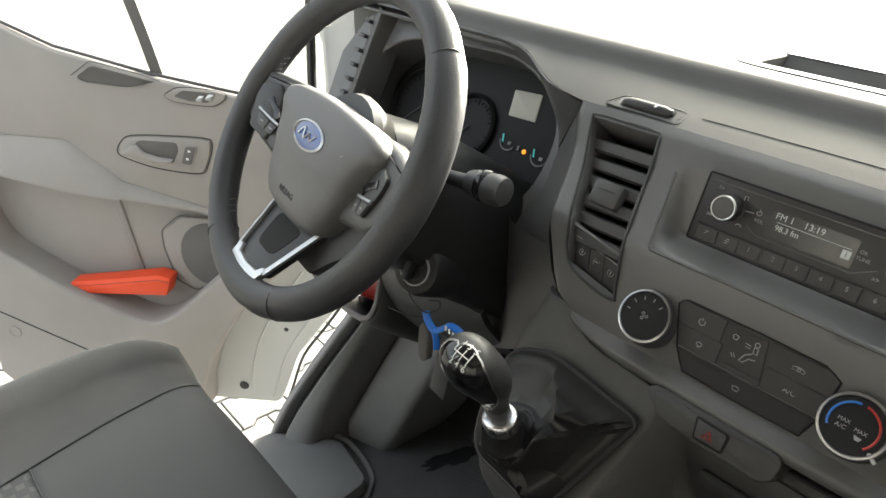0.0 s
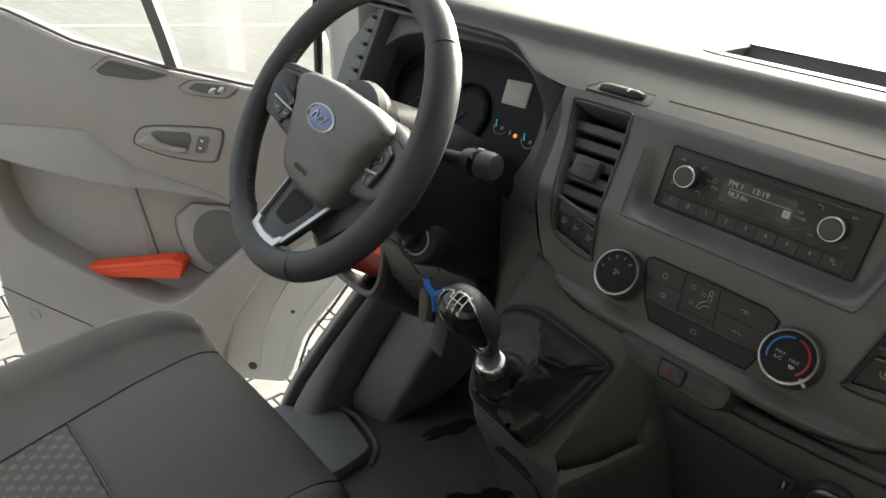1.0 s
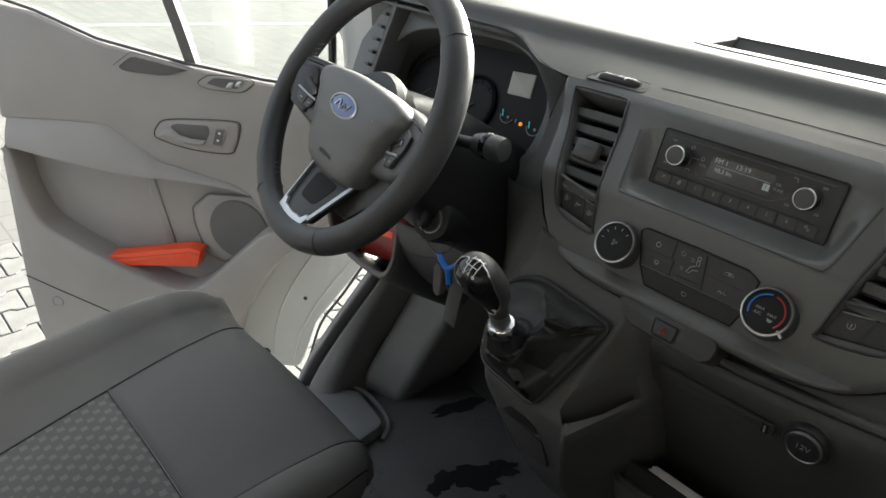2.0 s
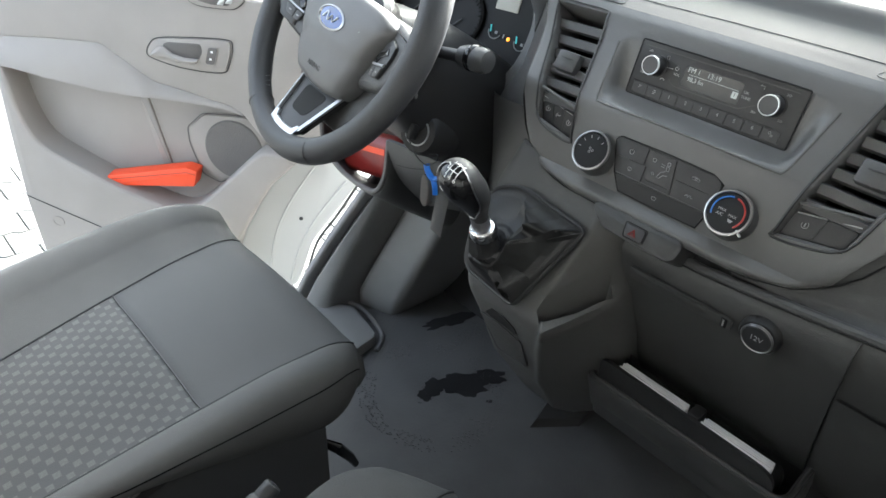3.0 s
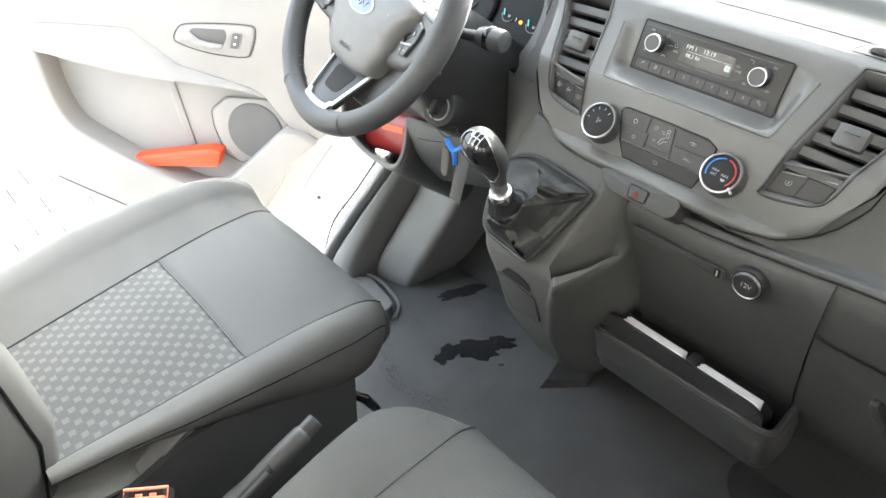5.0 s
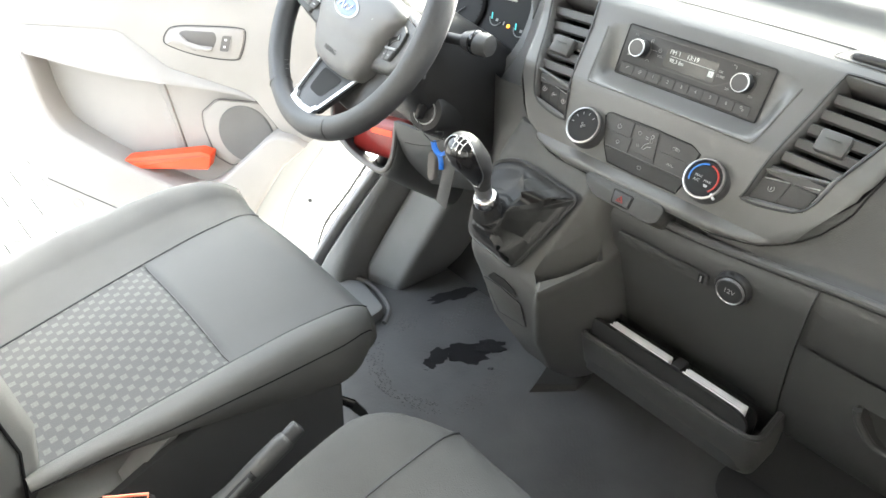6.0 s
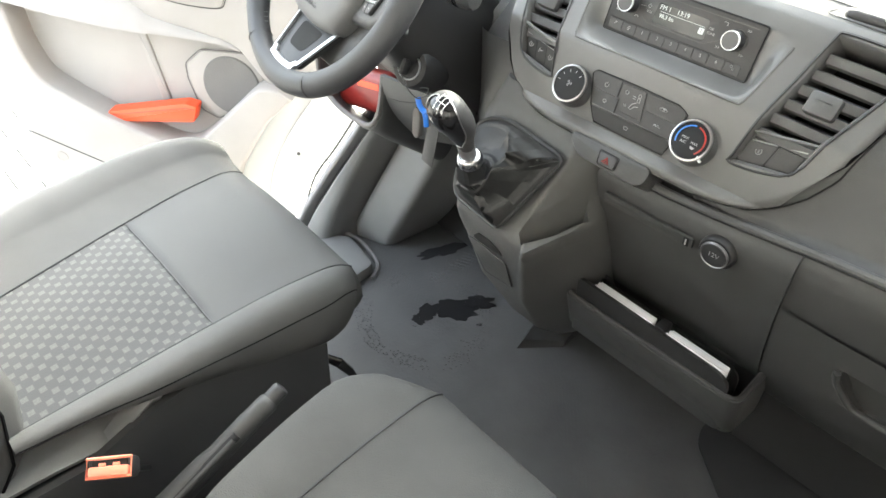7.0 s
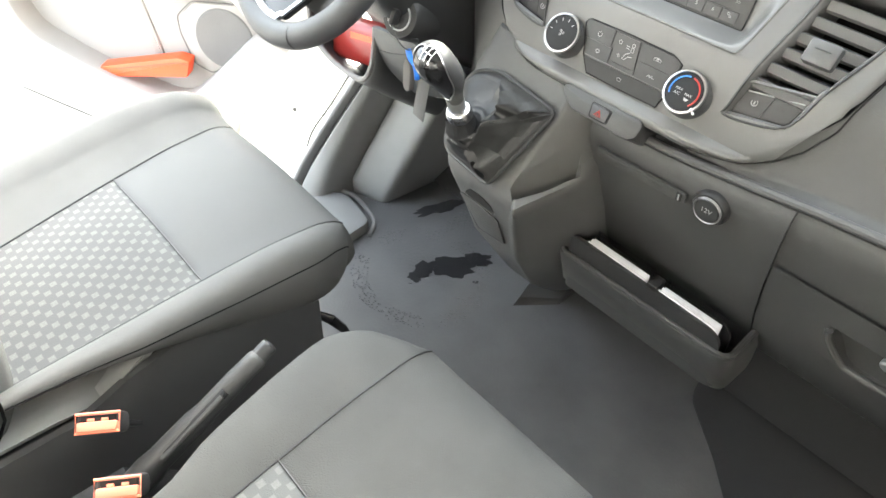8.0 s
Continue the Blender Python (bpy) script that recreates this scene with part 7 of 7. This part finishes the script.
# ---- cubby under the column, packet, keys ----
CUB = Matrix.Translation((-0.690, 0.690, 0.412)) @ Matrix.Scale(1.10, 4) @ Matrix.Translation((0.595, -0.605, -0.48))
cub = thing("dash_cubby", "dark grey open cubby below the steering column", "cubby", Matrix.Translation((-0.69, 0.74, 0.42)))
M = cub.matrix_world.inverted() @ CUB
u_in = smooth([(-0.71, 0.60, 0), (-0.705, 0.52, 0), (-0.66, 0.488, 0), (-0.59, 0.480, 0), (-0.545, 0.488, 0), (-0.524, 0.52, 0), (-0.516, 0.56, 0), (-0.512, 0.60, 0)], 4)
u_out = [(p.x + (0.009 if p.x > -0.6 else -0.009) * min(1, (p.y - 0.47) / 0.05), p.y - 0.010 * max(0, 1 - (p.y - 0.478) / 0.04)) for p in u_in]
secs = []
for y, dz, wd in ((0.605, 0.0, 0.0), (0.607, -0.004, 0.003), (0.625, -0.016, 0.005), (0.66, -0.042, 0.008), (0.78, -0.12, 0.02)):
    secs.append([(p.x, y, p.y + dz) for p in u_in] + [(x + math.copysign(wd, x + 0.6), y, z + dz - wd * 0.4) for x, z in u_out[::-1]])
part("bin", loft(secs), LOWER, cub, m=M, angle=60)
part("lip", tube([(p.x * 0.5 + q[0] * 0.5, 0.6045, p.y * 0.5 + q[1] * 0.5) for p, q in zip(u_in, u_out)], 0.0052, 8), DOORDARK, cub, "pale rounded lip of the cubby", m=M)
part("cheek", sheet(lambda u, v: (-0.507 + 0.205 * u - 0.02 * v * (1 - u), 0.607 + 0.10 * v ** 1.3 - 0.012 * math.sin(v * math.pi) * (1 - u), 0.603 + 0.024 * u - (0.165 - 0.05 * u) * v), steps(0, 1, n=10), steps(0, 1, n=10), 0.008), LOWER, cub, m=M, angle=60)
pk = thing("packet", "shiny red packet standing in the cubby", "packet", CUB @ basis((-0.632, 0.672, 0.506), (0.98, 0.1, 0.15), (-0.1, 0.98, -0.15), (-0.16, 0.13, 0.97)))
part("pouch", rbox(0.15, 0.05, 0.085, 0.018, 3), RED, pk, angle=60)
part("lettering_bar", rbox(0.06, 0.001, 0.012, 0, at=(0.02, -0.0255, 0.015)), ORANGE, pk)

ky = thing("car_keys", "car key with a blue tag hanging from the ignition", "keys", Matrix.Translation((-0.385, 0.575, 0.655)))
M = ky.matrix_world.inverted()
part("key_blade", rbox(0.003, 0.010, 0.012, 0.0008, at=(0, 0, 0.001)), SATIN, ky, m=M @ COLUMN @ IGN)
part("key_head", rbox(0.009, 0.026, 0.020, 0.004, at=(0, -0.001, 0.013)), BLACK, ky, m=M @ COLUMN @ IGN)
part("cord", tube(smooth([(-0.372, 0.548, 0.668), (-0.352, 0.545, 0.652), (-0.338, 0.553, 0.640), (-0.320, 0.556, 0.652), (-0.318, 0.556, 0.664), (-0.332, 0.552, 0.660)], 5), 0.0009, 5), BLACK, ky, m=M)
part("wire", tube(smooth([(-0.338, 0.555, 0.632), (-0.368, 0.550, 0.622), (-0.405, 0.552, 0.612)], 4), 0.0007, 4), BLACK, ky, m=M)
strap = part("blue_strap", tube(smooth([(-0.340, 0.556, 0.640), (-0.333, 0.554, 0.630), (-0.321, 0.554, 0.624), (-0.309, 0.554, 0.632), (-0.296, 0.555, 0.643), (-0.280, 0.556, 0.641), (-0.285, 0.556, 0.630)], 4), 0.0046, 8, flat=0.5), BLUE, ky, "bright blue plastic key strap", m=M)
part("strap_tail", tube(smooth([(-0.321, 0.553, 0.625), (-0.316, 0.553, 0.614), (-0.315, 0.554, 0.600)], 4), 0.0042, 8, flat=0.5), BLUE, strap, m=M)
for q in range(3):
    part("strap_mark", rbox(0.003, 0.0008, 0.006, 0, at=(-0.299 + 0.006 * q, 0.5505, 0.640 - 0.001 * q)), INK, strap, m=M)
part("key_fob", loft([[(x, y, z) for x, y in rpoly([(-0.346 + d, 0.551), (-0.328 - d, 0.551), (-0.328 - d, 0.562), (-0.346 + d, 0.562)], 0.003)] for z, d in ((0.572, 0.005), (0.576, 0.001), (0.590, 0.0), (0.614, 0.0), (0.621, 0.003), (0.624, 0.006))]), DOORDARK, ky, "worn grey-brown remote fob", m=M)
part("paper_tag", rbox(0.026, 0.0014, 0.090, 0.0004), DASH, ky, "dark plastic tag", m=M @ Matrix.Translation((-0.306, 0.558, 0.576)) @ Matrix.Rotation(radians(9), 4, "Y"))

# ---- outside: body pillar, wiper, pavers ----
bm = loft([[(x, y + k, z) for x, y in ((-0.96, 1.25), (-0.96, 0.815), (-0.925, 0.80), (-0.845, 0.81), (-0.825, 0.84), (-0.825, 1.25))] for z, k in ((0.62, 0.02), (0.88, 0.0), (1.0, 0.0))])
tagged(new("wall_front_left", finish(bm, "wall_front_left", WHITE)), "white painted body pillar behind the door hinge", "pillar", kind="structure")
bm = tube([(-0.962, 0.80, 0.62), (-0.962, 0.797, 0.75), (-0.957, 0.793, 0.88), (-0.945, 0.78, 1.0)], 0.009, 8)
tagged(new("trim_seal", finish(bm, "trim_seal", BLACK)), "black rubber door seal", "seal", kind="structure")
wp = thing("windscreen_wiper", "black windscreen wiper resting outside the glass", "wiper", Matrix.Translation((-0.48, 1.38, 0.89)))
M = wp.matrix_world.inverted()
part("blade", tube([(-1.0, 1.415, 0.850), (-0.82, 1.41, 0.858), (-0.62, 1.395, 0.870), (-0.46, 1.38, 0.879)], [0.006, 0.014, 0.010, 0.003], 8), BLACK, wp, m=M)
part("arm", tube([(-0.80, 1.47, 0.835), (-0.80, 1.45, 0.86), (-0.70, 1.41, 0.866)], 0.008, 6), BLACK, wp, m=M)


def wet_stain(cx, cy, a, b, turn, seed, up=0.0):
    pts = []
    for i in range(64):
        q = 2 * math.pi * i / 64
        r = 1 + 0.5 * noise.noise(Vector((math.cos(q) * 1.6 + seed, math.sin(q) * 1.6, seed))) + 0.22 * noise.noise(Vector((math.cos(q) * 4 + seed, math.sin(q) * 4, seed * 2)))
        x, y = a * r * math.cos(q), b * r * math.sin(q)
        pts.append((cx + x * math.cos(turn) - y * math.sin(turn), cy + x * math.sin(turn) + y * math.cos(turn)))
    st = new("wet_stain", finish(plate(pts, 0.0002, 0.0007 + up), "wet_stain", WET))
    return tagged(st, "dark wet patch on the rubber floor", "stain", group="wet patches")


WET = material("wet_rubber", (0.0210, 0.0210, 0.0225), 0.3, grain=0.2, grain_size=300)
wet_stain(-0.412, 0.766, 0.052, 0.036, radians(50), 1.7)
wet_stain(-0.440, 0.712, 0.030, 0.022, radians(80), 5.3, 0.0003)
wet_stain(-0.385, 0.832, 0.040, 0.021, radians(60), 2.6, 0.0006)
wet_stain(-0.433, 0.678, 0.018, 0.013, radians(20), 4.2)
wet_stain(-0.333, 0.776, 0.008, 0.004, radians(60), 3.1)
wet_stain(-0.588, 0.890, 0.072, 0.020, radians(74), 7.9)
# moulded heel pad: a ring of short ribs worn thin in places, and rows of ribs beside it
rnd = random.Random(11)
bm = bmesh.new()
spots = []
for i in range(420):
    a = 2 * math.pi * i / 420
    for rr in (0.128, 0.137, 0.146, 0.155):
        if noise.noise(Vector((math.cos(a) * 2.2, math.sin(a) * 2.2, rr * 6))) > -0.15 and rnd.random() < 0.33:
            r2 = rr + rnd.uniform(-0.006, 0.006)
            spots.append((-0.432 + r2 * math.cos(a) * 1.05, 0.695 + r2 * math.sin(a), 0.0028))
for i in range(12):
    for j in range(26):
        x, y = -0.60 + 0.0115 * i + 0.007 * j, 0.905 - 0.010 * j + 0.006 * i
        if noise.noise(Vector((x * 14, y * 14, 4.0))) > 0.05 and math.hypot(x + 0.413, y - 0.765) > 0.105:
            spots.append((x, y, 0.009))
for x, y, ln in spots:
    b = [bm.verts.new((x + dx * ln - dy * 0.0012 * 0.7, y + dx * ln * 0.75 + dy * 0.0012, 0.0002 + h)) for dx, dy, h in ((-0.5, -1, 0), (0.5, -1, 0), (0.5, 1, 0), (-0.5, 1, 0), (-0.4, 0, 0.0013), (0.4, 0, 0.0013))]
    for f in ((0, 1, 5, 4), (2, 3, 4, 5), (1, 2, 5), (3, 0, 4)):
        bm.faces.new([b[k] for k in f])
ribs_ob = new("floor_ribs", finish(bm, "floor_ribs", RUBBER, smooth=False))
tagged(ribs_ob, "worn moulded ribs of the heel pad on the rubber floor", "tread", kind="stuff")
# thin dark sheet over the lower passenger footwell
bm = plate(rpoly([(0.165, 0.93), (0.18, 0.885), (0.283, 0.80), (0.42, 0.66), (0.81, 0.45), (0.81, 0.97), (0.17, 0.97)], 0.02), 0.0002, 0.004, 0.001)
fm = tagged(new("floor_dark_sheet", finish(bm, "floor_dark_sheet", CARPET)), "dark sheet over the passenger footwell floor", "floor", kind="structure")

# pavers beside the open door
L_P, H_P, D_P = 0.20, 0.0825, 0.011
prof = [(-0.5, D_P), (-0.33, D_P), (-0.2, -D_P), (0.2, -D_P), (0.33, D_P), (0.5, D_P)]
g = 0.0035
pts = [(s * (L_P - 2 * g), -(H_P + d) + g) for s, d in prof] + [(s * (L_P - 2 * g), H_P + d - g) for s, d in prof[::-1]]
paver_mesh = finish(plate(pts, 0.0, 0.012, 0.003, 1), "paver", PAVER, 25)
bm = plate([(-3.45, -0.75), (-1.0, -0.75), (-1.0, 2.1), (-3.45, 2.1)], GROUND_Z + 0.0015, GROUND_Z + 0.006)
bed = tagged(new("pavement", finish(bm, "pavement", JOINT)), "pale interlocking concrete pavers with sandy joints", "paving", kind="structure")
rnd = random.Random(5)
for i in range(15):
    for j in range(14):
        x, y = -3.33 + i * 2 * H_P, -0.62 + j * L_P + (0.5 * L_P if i % 2 else 0)
        if x > -1.1 or y > 2.0:
            continue
        pv = new("paver", paver_mesh)
        pv.parent = bed
        pv.matrix_world = Matrix.Translation((x, y, GROUND_Z + 0.004 + rnd.uniform(-0.0015, 0.0015))) @ Matrix.Rotation(radians(90 + rnd.uniform(-0.6, 0.6)), 4, "Z")
# painted line in the yard
bm = plate([(-9.5, 1.0), (-9.35, 1.0), (-6.4, 9.0), (-6.55, 9.0)], GROUND_Z + 0.001, GROUND_Z + 0.003)
tagged(new("road_marking", finish(bm, "road_marking", LINE)), "worn white painted line on the paving", "marking", kind="structure")
